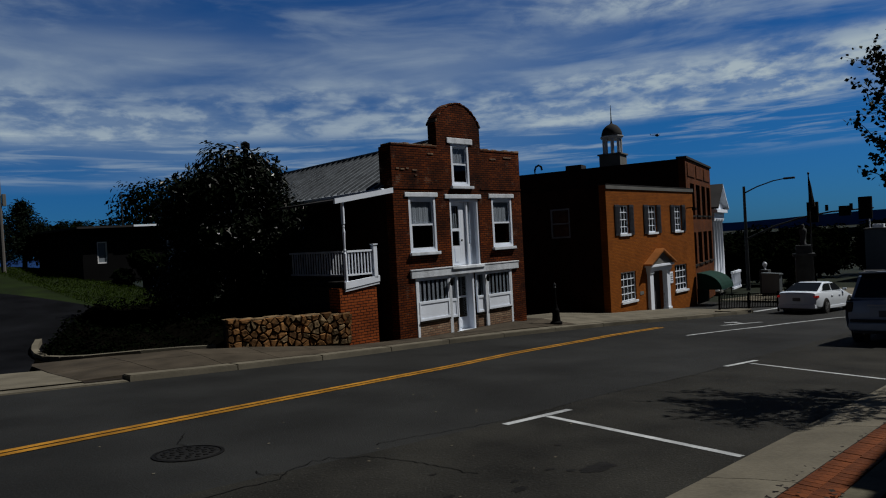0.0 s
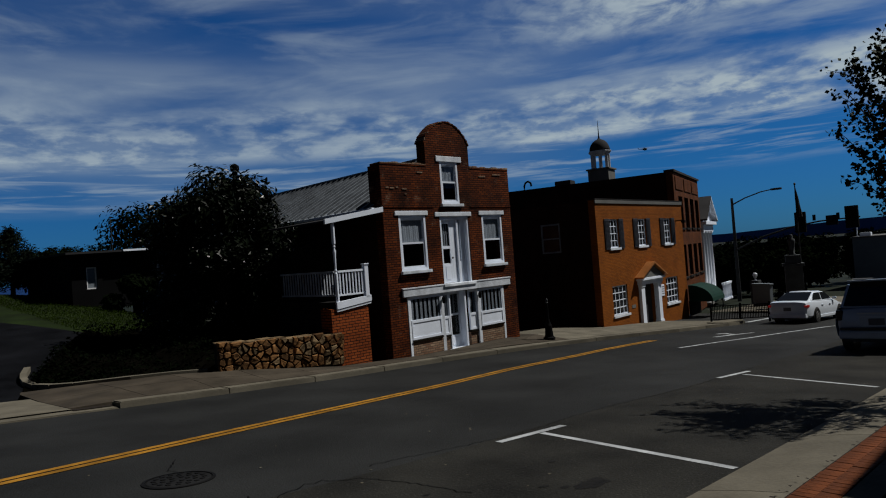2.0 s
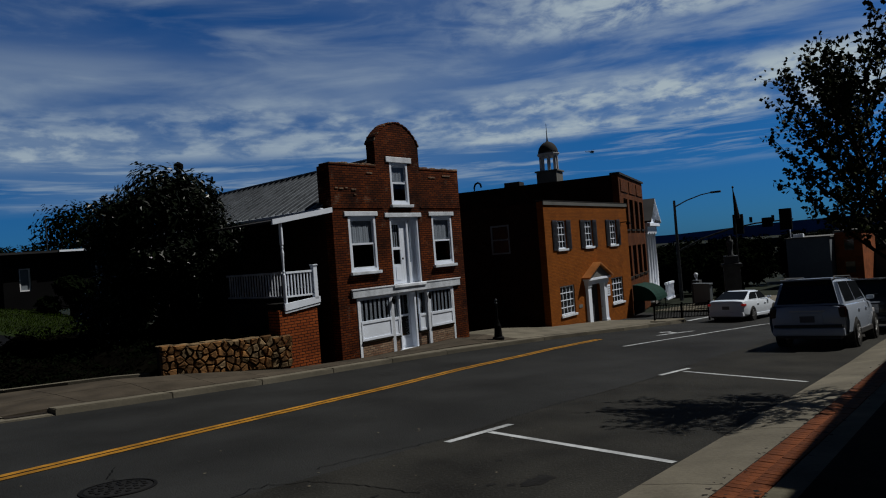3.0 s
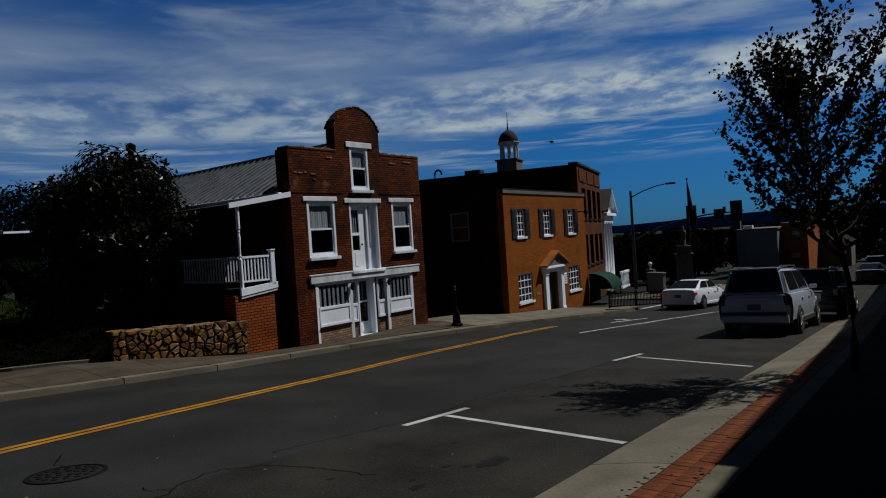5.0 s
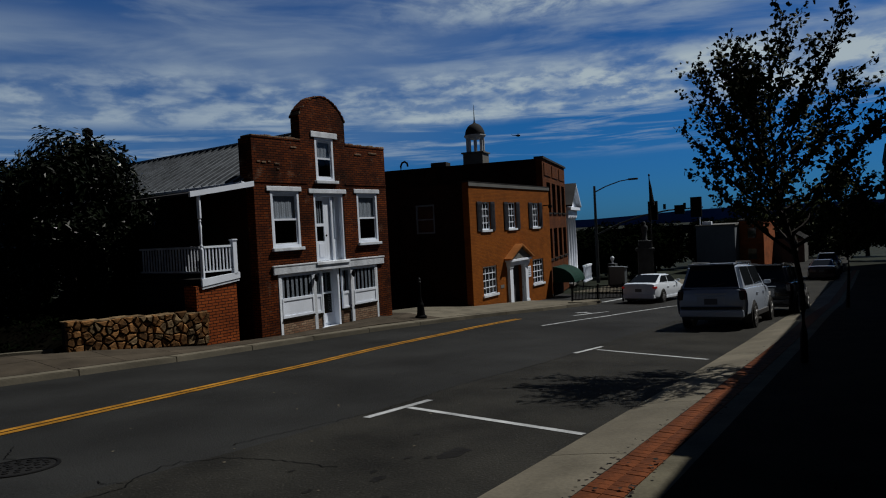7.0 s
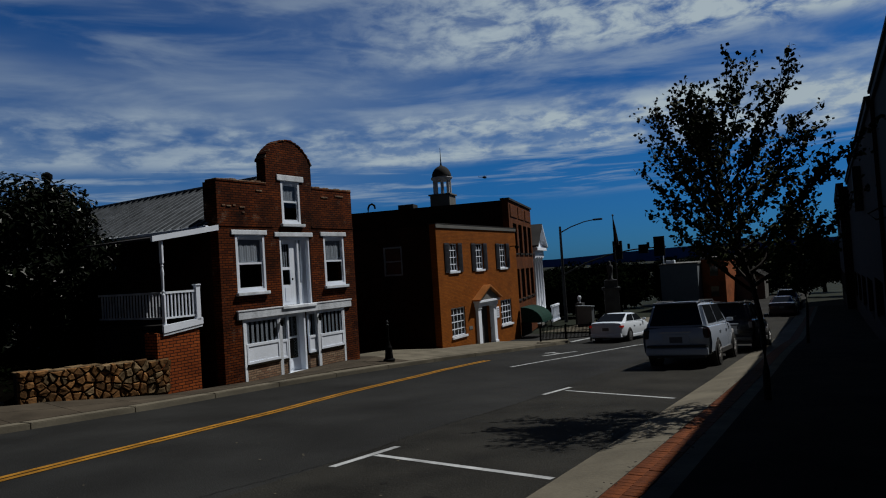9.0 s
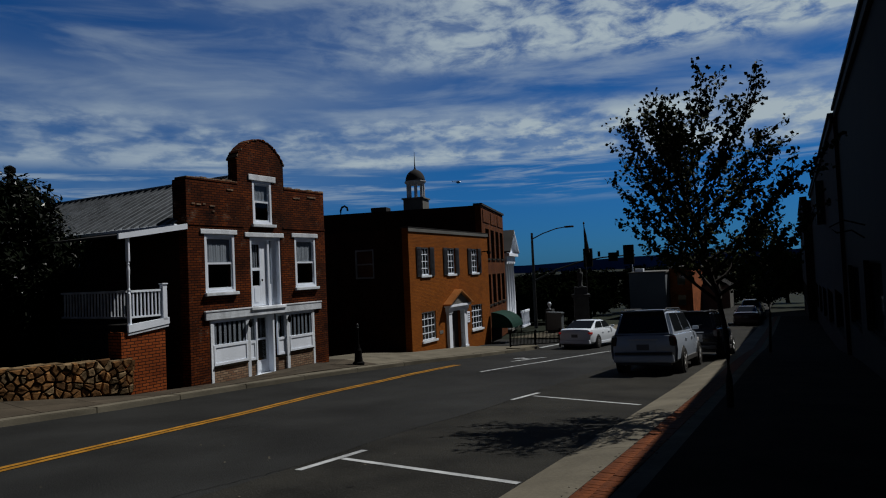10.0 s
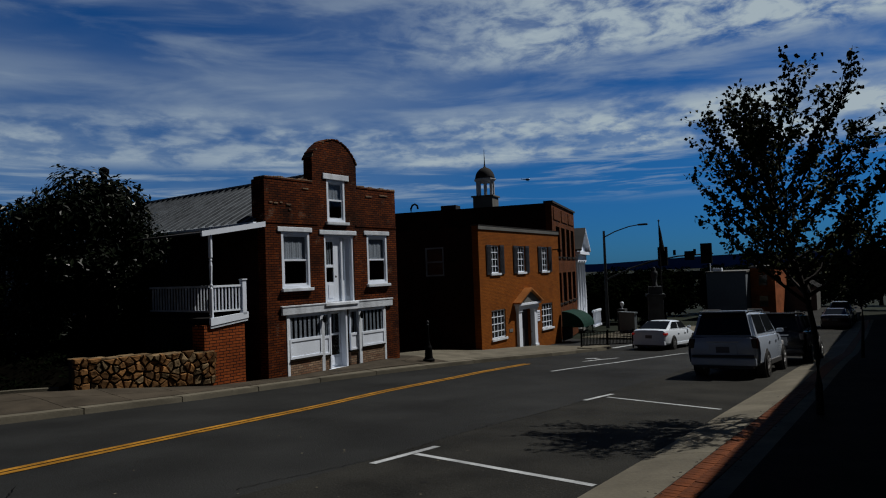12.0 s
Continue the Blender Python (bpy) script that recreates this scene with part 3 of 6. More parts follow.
part("curtain", boxes((2.65, 2.71, 0.17, 0.18, 3.46, 4.24), (2.75, 2.80, 0.17, 0.18, 3.46, 4.24), (2.85, 2.90, 0.17, 0.18, 3.46, 4.24)), CURTAIN, dr)
# shopfront
part("shopfront_beam", boxes((0.55, 5.80, -0.07, 0.20, 1.88, 2.12), (0.52, 5.83, -0.085, 0.2, 2.12, 2.17), bevel=0.012), WHITE_OLD, old, "long white painted shopfront beam")
for a, b in ((0.74, 0.84), (2.20, 2.34), (4.00, 4.14), (5.34, 5.44)):
    post = part("shopfront_post", boxes((a, b, -0.02, 0.16, -0.45, 1.88), bevel=0.008), WHITE_OLD, old)
for a in (2.27, 4.07):
    lamp_ob = part("wall_lantern", lathe(bmesh.new(), [(0.02, 0), (0.05, 0.03), (0.065, 0.18), (0.03, 0.24), (0.01, 0.27)], 8, (a, -0.10, 1.52)), DARK_TRIM, old, "small black coach lantern")
    part("bracket", boxes((a - 0.015, a + 0.015, -0.09, -0.015, 1.62, 1.66)), DARK_TRIM, lamp_ob)
for a, b, base, lo, hi in ((0.84, 2.20, 0.40, 0.46, 1.10), (2.34, 2.62, 0.36, 0.42, 1.06), (3.62, 4.00, 0.36, 0.44, 1.04), (4.14, 5.34, 0.46, 0.50, 1.04)):
    v = -0.012 if b - a > 0.6 else 0.05
    part("brick_base", boxes((a, b, v, v + 0.14, -0.5, base)), BRICK_LOW, old, "low pale brick base under the shop window")
    part("stone_sill", boxes((a, b, v - 0.05, v + 0.14, base, base + 0.05), bevel=0.008), CONCRETE_SHADED, old)
    pn = part("panel", boxes((a, b, v, v + 0.05, lo, hi)), WHITE, old, "white panelled stall riser")
    part("moulding", boxes((a, b, v - 0.02, v, hi - 0.09, hi), (a, b, v - 0.02, v, lo, lo + 0.08), (a, a + 0.06, v - 0.02, v, lo + 0.08, hi - 0.09), (b - 0.06, b, v - 0.02, v, lo + 0.08, hi - 0.09), bevel=0.004), WHITE, pn)
    win = part("shop_window", boxes((a, b, v, v + 0.06, 1.78, 1.88), (a, a + 0.04, v, v + 0.06, hi, 1.78), (b - 0.04, b, v, v + 0.06, hi, 1.78)), WHITE, old)
    part("pane", boxes((a + 0.04, b - 0.04, v + 0.012, v + 0.018, hi, 1.78)), GLASS_CLEAR, win).visible_shadow = False
    bm = bmesh.new()
    k = max(2, round((b - a) / 0.19))
    for i in range(k):
        c = a + (b - a) * (i + 0.5) / k
        n = 9
        row = [(c - 0.055 + 0.11 * q / n, v + 0.030 + 0.008 * math.sin(q * 2.2 + i)) for q in range(n + 1)]
        top = [bm.verts.new((x, y, 1.86)) for x, y in row]
        bot = [bm.verts.new((x + 0.012 * math.sin(i * 3.1), y, hi)) for x, y in row]
        for q in range(n):
            bm.faces.new((bot[q], bot[q + 1], top[q + 1], top[q]))
    part("curtain", bm, CURTAIN, win, "row of narrow white curtain strips", smooth=True)
sd = part("shop_door", boxes((2.68, 2.76, 0.26, 0.31, -0.08, 1.85), (3.30, 3.38, 0.26, 0.31, -0.08, 1.85), (2.76, 3.30, 0.26, 0.31, 1.76, 1.85), (2.76, 3.30, 0.26, 0.31, 1.02, 1.09), (2.76, 3.30, 0.26, 0.31, -0.08, 0.34), (2.82, 3.24, 0.245, 0.26, 0.0, 0.26), bevel=0.005), WHITE, old, "white shop door with dark glass")
part("pane", boxes((2.76, 3.30, 0.28, 0.29, 0.34, 1.76)), GLASS_CLEAR, sd).visible_shadow = False
part("curtain", boxes((2.80, 2.87, 0.34, 0.36, 1.09, 1.78), (2.95, 3.02, 0.34, 0.36, 1.09, 1.78), (3.10, 3.17, 0.34, 0.36, 1.09, 1.78)), CURTAIN, sd)
part("door_jamb", boxes((2.62, 2.68, 0.02, 0.34, -0.4, 1.88), (3.38, 3.46, 0.02, 0.34, -0.4, 1.88), (3.46, 3.62, 0.20, 0.34, -0.4, 1.88), bevel=0.005), WHITE, old)
part("doorstep", boxes((2.55, 3.50, -0.22, 0.34, -0.45, -0.085), bevel=0.01), WHITE_OLD, old, "worn white painted doorstep")
# body of the house
D = 12.5
# left wall darker than the right: its shade is in the colour
part("side_wall", boxes((0.0, 0.3, 0.36, D, -0.6, 4.75)), BRICK_SHADED, old)
part("side_wall", boxes((5.9, 6.2, 0.36, D, -0.6, 4.75)), BRICK_OLD, old)
bm = bmesh.new()
prism(bm, [(0.0, -0.6), (6.2, -0.6), (6.2, 4.75), (3.05, 6.55), (0.0, 4.75)], D, D + 0.3)
part("rear_wall", bm, BRICK_OLD, old)
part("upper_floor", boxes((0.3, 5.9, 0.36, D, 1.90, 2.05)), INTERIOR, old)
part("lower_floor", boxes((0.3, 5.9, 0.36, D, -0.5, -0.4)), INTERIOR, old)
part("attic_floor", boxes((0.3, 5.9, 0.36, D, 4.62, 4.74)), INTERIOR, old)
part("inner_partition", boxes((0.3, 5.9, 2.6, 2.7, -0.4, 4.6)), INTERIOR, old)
for s in (-1, 1):
    bm = bmesh.new()
    e = -0.28 if s < 0 else 6.38
    prism(bm, [(3.05, 6.68), (e, 4.80), (e, 4.76), (3.05, 6.63)] if s < 0 else [(3.05, 6.68), (3.05, 6.63), (e, 4.76), (e, 4.80)], 0.42, D + 0.5)
    rf = part("roof", bm, ROOF_METAL, old, "weathered grey standing-seam metal roof")
    bm = bmesh.new()
    v = 0.55
    while v < D + 0.4:
        prism(bm, [(3.05, 6.683), (3.05, 6.755), (e, 4.875), (e, 4.803)], v, v + 0.055)
        v += 0.42
    part("roof_seam", bm, ROOF_SEAM, rf)
part("ridge_cap", boxes((2.93, 3.17, 0.45, D + 0.5, 6.69, 6.745)), ROOF_METAL, old)
part("gutter", boxes((-0.40, -0.28, 0.05, D + 0.5, 4.70, 4.80), bevel=0.02), WHITE, old, "white painted eaves gutter")
part("flue", lathe(bmesh.new(), [(0.12, 0), (0.12, 1.75), (0.20, 1.76), (0.20, 1.95), (0.05, 2.05)], 12, (0.70, 11.3, 5.95)), DARK_TRIM, old, "metal flue pipe with a cap")
part("chimney", boxes((1.0, 1.75, 11.6, 12.3, 5.2, 6.85), (0.95, 1.80, 11.55, 12.35, 6.85, 6.95)), BRICK_SHADED, old)
# side porch
pr = part("porch_roof", prism(bmesh.new(), [(-0.02, 4.74), (-2.25, 4.42), (-2.25, 4.36), (-0.02, 4.66)], 0.02, 3.4), ROOF_DARK, old)
part("porch_fascia", prism(bmesh.new(), [(-0.02, 4.82), (-2.22, 4.46), (-2.22, 4.31), (-0.02, 4.66)], -0.06, 0.02), WHITE, old, "sloping white fascia board")
part("porch_deck", boxes((-1.95, -0.74, 0.05, 3.4, 1.86, 1.98)), DARK_WOOD, old)
part("deck_edge", prism(bmesh.new(), [(-1.98, 1.78), (-0.70, 1.92), (-0.70, 2.10), (-1.98, 1.99)], -0.03, 0.05), WHITE, old, "white deck edge board")
part("deck_apron", prism(bmesh.new(), [(-1.98, 1.70), (-0.72, 1.84), (-0.72, 1.90), (-1.98, 1.765)], -0.012, 0.05), WHITE_OLD, old)
post_profile = [(0.055, 0), (0.055, 0.85), (0.03, 0.9), (0.045, 0.95), (0.03, 1.0), (0.04, 1.35), (0.048, 1.5), (0.03, 1.62), (0.045, 1.66), (0.03, 1.7), (0.055, 1.74), (0.055, 2.4)]
for v in (0.05,):
    part("porch_post", lathe(bmesh.new(), post_profile, 10, (-1.9, v, 1.98)), WHITE, old, "turned white porch post")
part("newel_post", boxes((-0.90, -0.76, -0.03, 0.11, 2.02, 3.04), (-0.92, -0.74, -0.05, 0.13, 3.04, 3.08), bevel=0.01), WHITE, old)
ra = part("front_railing", boxes((-1.86, -0.90, 0.0, 0.07, 2.86, 2.92)), WHITE, old)
part("bottom_rail", boxes((-1.86, -0.90, 0.01, 0.06, 2.16, 2.21)), WHITE, ra)
for i in range(8):
    u = -1.78 + i * 0.115
    part("baluster", boxes((u - 0.017, u + 0.017, 0.018, 0.052, 2.21, 2.86)), WHITE, ra)
rb = part("side_railing", boxes((-1.94, -1.87, 0.12, 3.25, 2.86, 2.92)), RAIL_SHADED, old)
part("bottom_rail", boxes((-1.93, -1.88, 0.12, 3.25, 2.16, 2.21)), RAIL_SHADED, rb)
for i in range(20):
    v = 0.25 + i * 0.15
    part("baluster", boxes((-1.922, -1.888, v - 0.017, v + 0.017, 2.21, 2.86)), RAIL_SHADED, rb)
part("porch_pier", boxes((-2.17, -0.81, 0.03, 0.6, -0.4, 1.80), bevel=0.01), BRICK_PIER, old, "red brick pier under the porch")
part("porch_side_wall", boxes((-2.02, -1.85, 0.6, 3.4, -0.4, 1.84)), DARK_WOOD, old)

# ---- orange brick office ----
office = thing("brick_office", pose(26.88, 16.26, -3.633, 0, 0, 2), "two-storey orange brick office with dark shutters", "building")
UP = [(1.20, 2.15), (4.20, 5.20), (7.38, 8.36)]
LOW = [(1.08, 2.60, 0.22, 1.65), (7.17, 8.74, 0.20, 1.62)]
part("front_wall", pierced(0, 10, -1.6, 5.84, [(a, b, 3.48, 4.90) for a, b in UP] + LOW + [(4.2, 5.8, -1.6, 1.50)], 0, 0.35), BRICK_OFFICE, office)
part("cornice", boxes((-0.04, 10.04, -0.05, -0.003, 5.66, 5.84), bevel=0.012), STUCCO, office, "pale stone cornice band")
part("coping", boxes((-0.06, 10.04, -0.06, 0.4, 5.844, 5.89), bevel=0.01), DARK_WOOD, office)
# the flank away from the sun gets the shade-darkened brick
part("side_wall", boxes((0, 0.35, 0.35, 2.0, -1.6, 5.80), (0, 0.35, 3.1, 14, -1.6, 5.80), (0, 0.35, 2.0, 3.1, -1.6, 3.45), (0, 0.35, 2.0, 3.1, 4.9, 5.80)), BRICK_SHADED, office)
part("side_wall", boxes((9.65, 10, 0.35, 14, -1.6, 5.80)), BRICK_BROWN, office)
part("rear_wall", boxes((0, 10, 14, 14.35, -1.6, 5.80)), BRICK_BROWN, office)
part("roof", boxes((0.35, 9.65, 0.35, 14, 5.3, 5.5)), ROOF_DARK, office)
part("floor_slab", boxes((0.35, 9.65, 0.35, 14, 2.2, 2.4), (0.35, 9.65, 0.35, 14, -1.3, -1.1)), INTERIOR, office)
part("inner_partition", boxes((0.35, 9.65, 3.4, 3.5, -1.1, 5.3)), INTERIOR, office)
sw = part("side_window", boxes((0.0, 0.12, 2.0, 2.08, 3.45, 4.9), (0.0, 0.12, 3.02, 3.1, 3.45, 4.9), (0.0, 0.12, 2.08, 3.02, 4.82, 4.9), (0.0, 0.12, 2.08, 3.02, 3.45, 3.53), (0.0, 0.12, 2.08, 3.02, 4.13, 4.2)), BLOCK_GREY, office)
part("pane", boxes((0.05, 0.06, 2.08, 3.02, 3.53, 4.82)), GLASS, sw)


def muntin_window(parent, u0, u1, w0, w1, cols, rows, v=0.05):
    t = 0.06
    fr = part("window", boxes((u0, u0 + t, v, v + 0.1, w0, w1), (u1 - t, u1, v, v + 0.1, w0, w1), (u0 + t, u1 - t, v, v + 0.1, w1 - t, w1), (u0 + t, u1 - t, v, v + 0.1, w0, w0 + t)), WHITE, parent)
    for i in range(1, cols):
        c = u0 + (u1 - u0) * i / cols
        part("muntin", boxes((c - 0.016, c + 0.016, v + 0.02, v + 0.06, w0 + t, w1 - t)), WHITE, fr)
    for i in range(1, rows):
        c = w0 + (w1 - w0) * i / rows
        part("muntin", boxes((u0 + t, u1 - t, v + 0.015, v + 0.065, c - 0.02, c + 0.02)), WHITE, fr)
    part("pane", boxes((u0 + t, u1 - t, v + 0.04, v + 0.046, w0 + t, w1 - t)), GLASS, fr)
    part("sill", boxes((u0 - 0.08, u1 + 0.08, -0.07, v + 0.02, w0 - 0.11, w0), bevel=0.01), WHITE_OLD, fr)
    return fr


for a, b in UP:
    muntin_window(office, a, b, 3.50, 4.90, 3, 4)
    for c in (a - 0.47, b + 0.02):
        sh = part("shutter", boxes((c, c + 0.45, -0.05, -0.004, 3.44, 4.92), bevel=0.006), SHUTTER, office, "dark slate louvred shutter")
        for i in range(22):
            w = 3.54 + i * 0.06
            part("louvre", boxes((c + 0.05, c + 0.40, -0.066, -0.05, w, w + 0.03)), SHUTTER, sh)
for a, b, c, d in LOW:
    muntin_window(office, a, b, c, d, 4, 4)
# doorway with pilasters and a copper-roofed pediment
for a, b in ((3.82, 4.2), (5.8, 6.16)):
    part("pilaster", boxes((a, b, -0.16, 0.1, -1.3, 1.50), (a - 0.04, b + 0.04, -0.2, 0.1, 1.38, 1.50), (a - 0.04, b + 0.04, -0.2, 0.1, -1.3, -0.5), bevel=0.008), WHITE, office)
part("entablature", boxes((3.72, 6.26, -0.24, 0.1, 1.50, 1.72), (3.60, 6.38, -0.34, 0.1, 1.72, 1.84), bevel=0.01), WHITE, office)
part("pediment", prism(bmesh.new(), [(3.62, 1.84), (6.36, 1.84), (4.99, 2.52)], -0.28, 0.0), STUCCO, office)
for s in (-1, 1):
    e = 4.99 + s * 1.50
    part("pediment_roof", prism(bmesh.new(), [(4.99, 2.54), (e, 1.82), (e, 1.90), (4.99, 2.64)], -0.45, 0.0), COPPER, office, "sheet of bare orange copper")
od = part("glass_door", boxes((4.2, 4.28, 0.2, 0.28, -1.0, 1.50), (4.86, 4.94, 0.2, 0.28, -1.0, 1.50), (4.28, 4.86, 0.2, 0.28, 1.38, 1.50), (4.28, 4.86, 0.2, 0.28, -1.0, -0.4), (4.28, 4.86, 0.2, 0.28, 0.18, 0.24), bevel=0.004), WHITE, office)
part("door_leaf", boxes((4.98, 5.76, 0.25, 0.29, -1.0, 1.5), bevel=0.006), SHUTTER, office, "dark grey door leaf")
part("pane", boxes((4.28, 4.86, 0.23, 0.24, -0.4, 1.38)), GLASS, od)
part("notice", boxes((4.44, 4.62, 0.215, 0.226, 0.55, 0.95)), WHITE, od)
pl = part("wall_plaque", boxes((6.42, 6.80, -0.05, 0.0, 0.68, 1.30), bevel=0.02), WHITE, office, "white wall sign with dark lines")
for i in range(4):
    part("sign_bar", boxes((6.48, 6.74, -0.054, -0.05, 0.80 + i * 0.12, 0.84 + i * 0.12)), SHUTTER, pl)
part("name_plate", boxes((2.95, 3.35, -0.02, 0.0, 0.40, 0.56)), STUCCO, office)
part("wall_lamp", boxes((9.05, 9.12, -0.5, 0.0, 4.72, 4.78), (8.98, 9.18, -0.56, -0.36, 4.60, 4.74), bevel=0.01), DARK_TRIM, office)

# ---- street: markings, kerbs, pavements ----
def ribbon(name, pts, width, material, label, category, lift=0.008, kind="", wander=0.0):
    """A thin painted or tarred line on the road, along (x, y) points."""
    bm = bmesh.new()
    dense = []
    for (a, b), (c, d) in zip(pts, pts[1:]):
        k = max(1, int(math.hypot(c - a, d - b) / 0.8))
        dense += [(a + (c - a) * i / k, b + (d - b) * i / k) for i in range(k)]
    dense.append(pts[-1])
    if wander:
        w = random.Random(len(pts) * 7)
        fine = []
        for (a, b), (c, d) in zip(dense, dense[1:]):
            k = max(1, int(math.hypot(c - a, d - b) / 0.07))
            fine += [(a + (c - a) * i / k + w.gauss(0, wander), b + (d - b) * i / k + w.gauss(0, wander)) for i in range(k)]
        dense = fine
    prev = None
    for i, (x, y) in enumerate(dense):
        p, q = dense[max(0, i - 1)], dense[min(len(dense) - 1, i + 1)]
        dx, dy = q[0] - p[0], q[1] - p[1]
        n = math.hypot(dx, dy) or 1
        ox, oy = -dy / n * width / 2, dx / n * width / 2
        row = [bm.verts.new((x + s * ox, y + s * oy, road_z(x + s * ox, y + s * oy) + lift)) for s in (1, -1)]
        if prev:
            bm.faces.new((prev[0], prev[1], row[1], row[0]))
        prev = row
    return solid(name, bm, material, label, category, kind=kind)


CENTRE = [(-40, 3.6), (-12, 6.5), (-3, 7.8), (1.4, 8.52), (3.1, 8.85), (5.3, 9.3), (8.4, 9.9), (11.0, 10.38), (13.0, 10.72), (15.5, 10.95), (18.0, 11.07), (21.5, 11.1)]
for s in (-0.095, 0.095):
    ribbon("centre_line", [(x, y + s) for x, y in CENTRE], 0.13, YELLOW, "double yellow centre line painted on the asphalt", "road marking")
MARK = "white parking bay line painted on the asphalt"
ribbon("bay_line", [(6.69, 5.10), (6.18, 2.50)], 0.10, WHITE_LINE, MARK, "road marking")
ribbon("bay_cross_bar", [(5.95, 5.20), (7.24, 5.15)], 0.11, WHITE_LINE, MARK, "road marking", lift=0.010)
ribbon("bay_line", [(13.58, 5.12), (12.50, 2.60)], 0.10, WHITE_LINE, MARK, "road marking")
ribbon("bay_cross_bar", [(12.85, 5.34), (14.15, 5.22)], 0.11, WHITE_LINE, MARK, "road marking", lift=0.010)
ribbon("lane_line", [(19.05, 9.0), (23.2, 8.3), (27.5, 7.9), (31.5, 7.7)], 0.12, WHITE_LINE, "solid white turn-lane line on the asphalt", "road marking")
arrow = bmesh.new()
for quad in (((23.2, 9.55), (25.6, 9.05), (25.6, 9.2), (23.2, 9.7)), ((24.4, 9.5), (24.9, 10.0), (25.0, 9.9), (24.6, 9.4)), ((24.7, 10.2), (25.3, 9.9), (24.9, 9.8), (24.6, 10.0))):
    arrow.faces.new([arrow.verts.new((x, y, road_z(x, y) + 0.008)) for x, y in quad])
solid("turn_arrow", arrow, WHITE_LINE, "white left-turn arrow painted on the asphalt", "road marking")
for y in (12.6,):
    ribbon("crosswalk_line", [(33.4, y - 0.4), (40.2, y - 0.8)], 0.25, WHITE_LINE, "white crosswalk stripe across the side street", "road marking", lift=0.014)
ribbon("road_crack", [(2.2, 5.22), (2.64, 5.28), (2.86, 5.24), (3.01, 5.31), (3.14, 5.44), (3.31, 5.46), (3.45, 5.56), (3.64, 5.51), (3.8, 5.37), (3.92, 5.31), (4.04, 4.95), (4.13, 4.43), (4.12, 4.15), (4.17, 3.91)], 0.012, TAR, "dark wandering crack in the asphalt", "crack", kind="stuff", wander=0.016)
ribbon("road_crack", [(4.3, 5.62), (4.7, 5.6), (5.17, 5.50), (5.65, 5.44), (6.23, 5.37), (6.6, 5.33), (8.0, 5.46), (9.43, 5.47), (10.65, 5.36), (12.1, 5.32), (15.0, 5.4)], 0.010, TAR, "thin dark seam in the asphalt", "crack", kind="stuff", wander=0.016)
ribbon("road_crack", [(3.05, 5.33), (2.9, 5.5), (2.92, 5.75)], 0.010, TAR, "thin side crack in the asphalt", "crack", kind="stuff", wander=0.016)
ribbon("road_crack", [(3.2, 7.9), (2.9, 7.4), (2.95, 7.1)], 0.010, TAR, "thin side crack in the asphalt", "crack", kind="stuff", wander=0.016)
rng = random.Random(3)
STAIN = surface("oil soaked asphalt", (0.0075, 0.0070, 0.0062), 0.8, vary=0.5, grain=30, stain=9, bump=0.4)


def oil_stain(x, y, rx, ry):
    """A blotch of soaked oil with a ragged edge."""
    bm = bmesh.new()
    ring = []
    for i in range(26):
        a = 2 * math.pi * i / 26
        k = 1 + 0.35 * noise.noise(Vector((x * 3 + 1.7 * math.cos(a), y * 3 + 1.7 * math.sin(a), 0))) + rng.uniform(-0.14, 0.14)
        px, py = x + rx * k * math.cos(a), y + ry * k * math.sin(a)
        ring.append(bm.verts.new((px, py, road_z(px, py) + 0.006)))
    bm.faces.new(ring)
    solid("oil_stain", bm, STAIN, "dark oil stain on the parking bay", "stain", kind="stuff")


for sx, sy, rx, ry in ((5.02, 3.32, 0.21, 0.10), (4.78, 3.45, 0.05, 0.03), (4.70, 3.62, 0.06, 0.03), (4.05, 3.45, 0.09, 0.05), (4.2, 3.62, 0.05, 0.025), (3.55, 3.75, 0.05, 0.03), (3.3, 3.3, 0.07, 0.03), (5.5, 4.1, 0.05, 0.03), (3.7, 3.1, 0.05, 0.03), (7.9, 3.3, 0.06, 0.03), (2.9, 4.2, 0.08, 0.04), (3.9, 4.3, 0.04, 0.02)):
    oil_stain(sx, sy, rx, ry)
# manhole
man = thing("manhole_cover", Matrix.Translation((2.81, 6.88, road_z(2.81, 6.88))) @ pose(0, 0, 0, -2.3, 4.4, 0) @ Matrix.Diagonal((0.82, 0.82, 1, 1)), "round cast iron manhole cover set in the road", "manhole")
part("ring", lathe(bmesh.new(), [(0.44, -0.02), (0.44, 0.010), (0.40, 0.012), (0.40, 0.004)], 40), IRON, man)
part("lid", lathe(bmesh.new(), [(0.385, -0.02), (0.385, 0.008), (0.37, 0.011)], 40), IRON_LID, man)
for q, k in ((0.10, 5), (0.20, 10), (0.30, 16)):
    for i in range(k):
        a = 2 * math.pi * i / k + q * 9
        part("raised_stud", boxes((q * math.cos(a) - 0.026, q * math.cos(a) + 0.026, q * math.sin(a) - 0.026, q * math.sin(a) + 0.026, 0.012, 0.018), bevel=0.003), IRON, man)


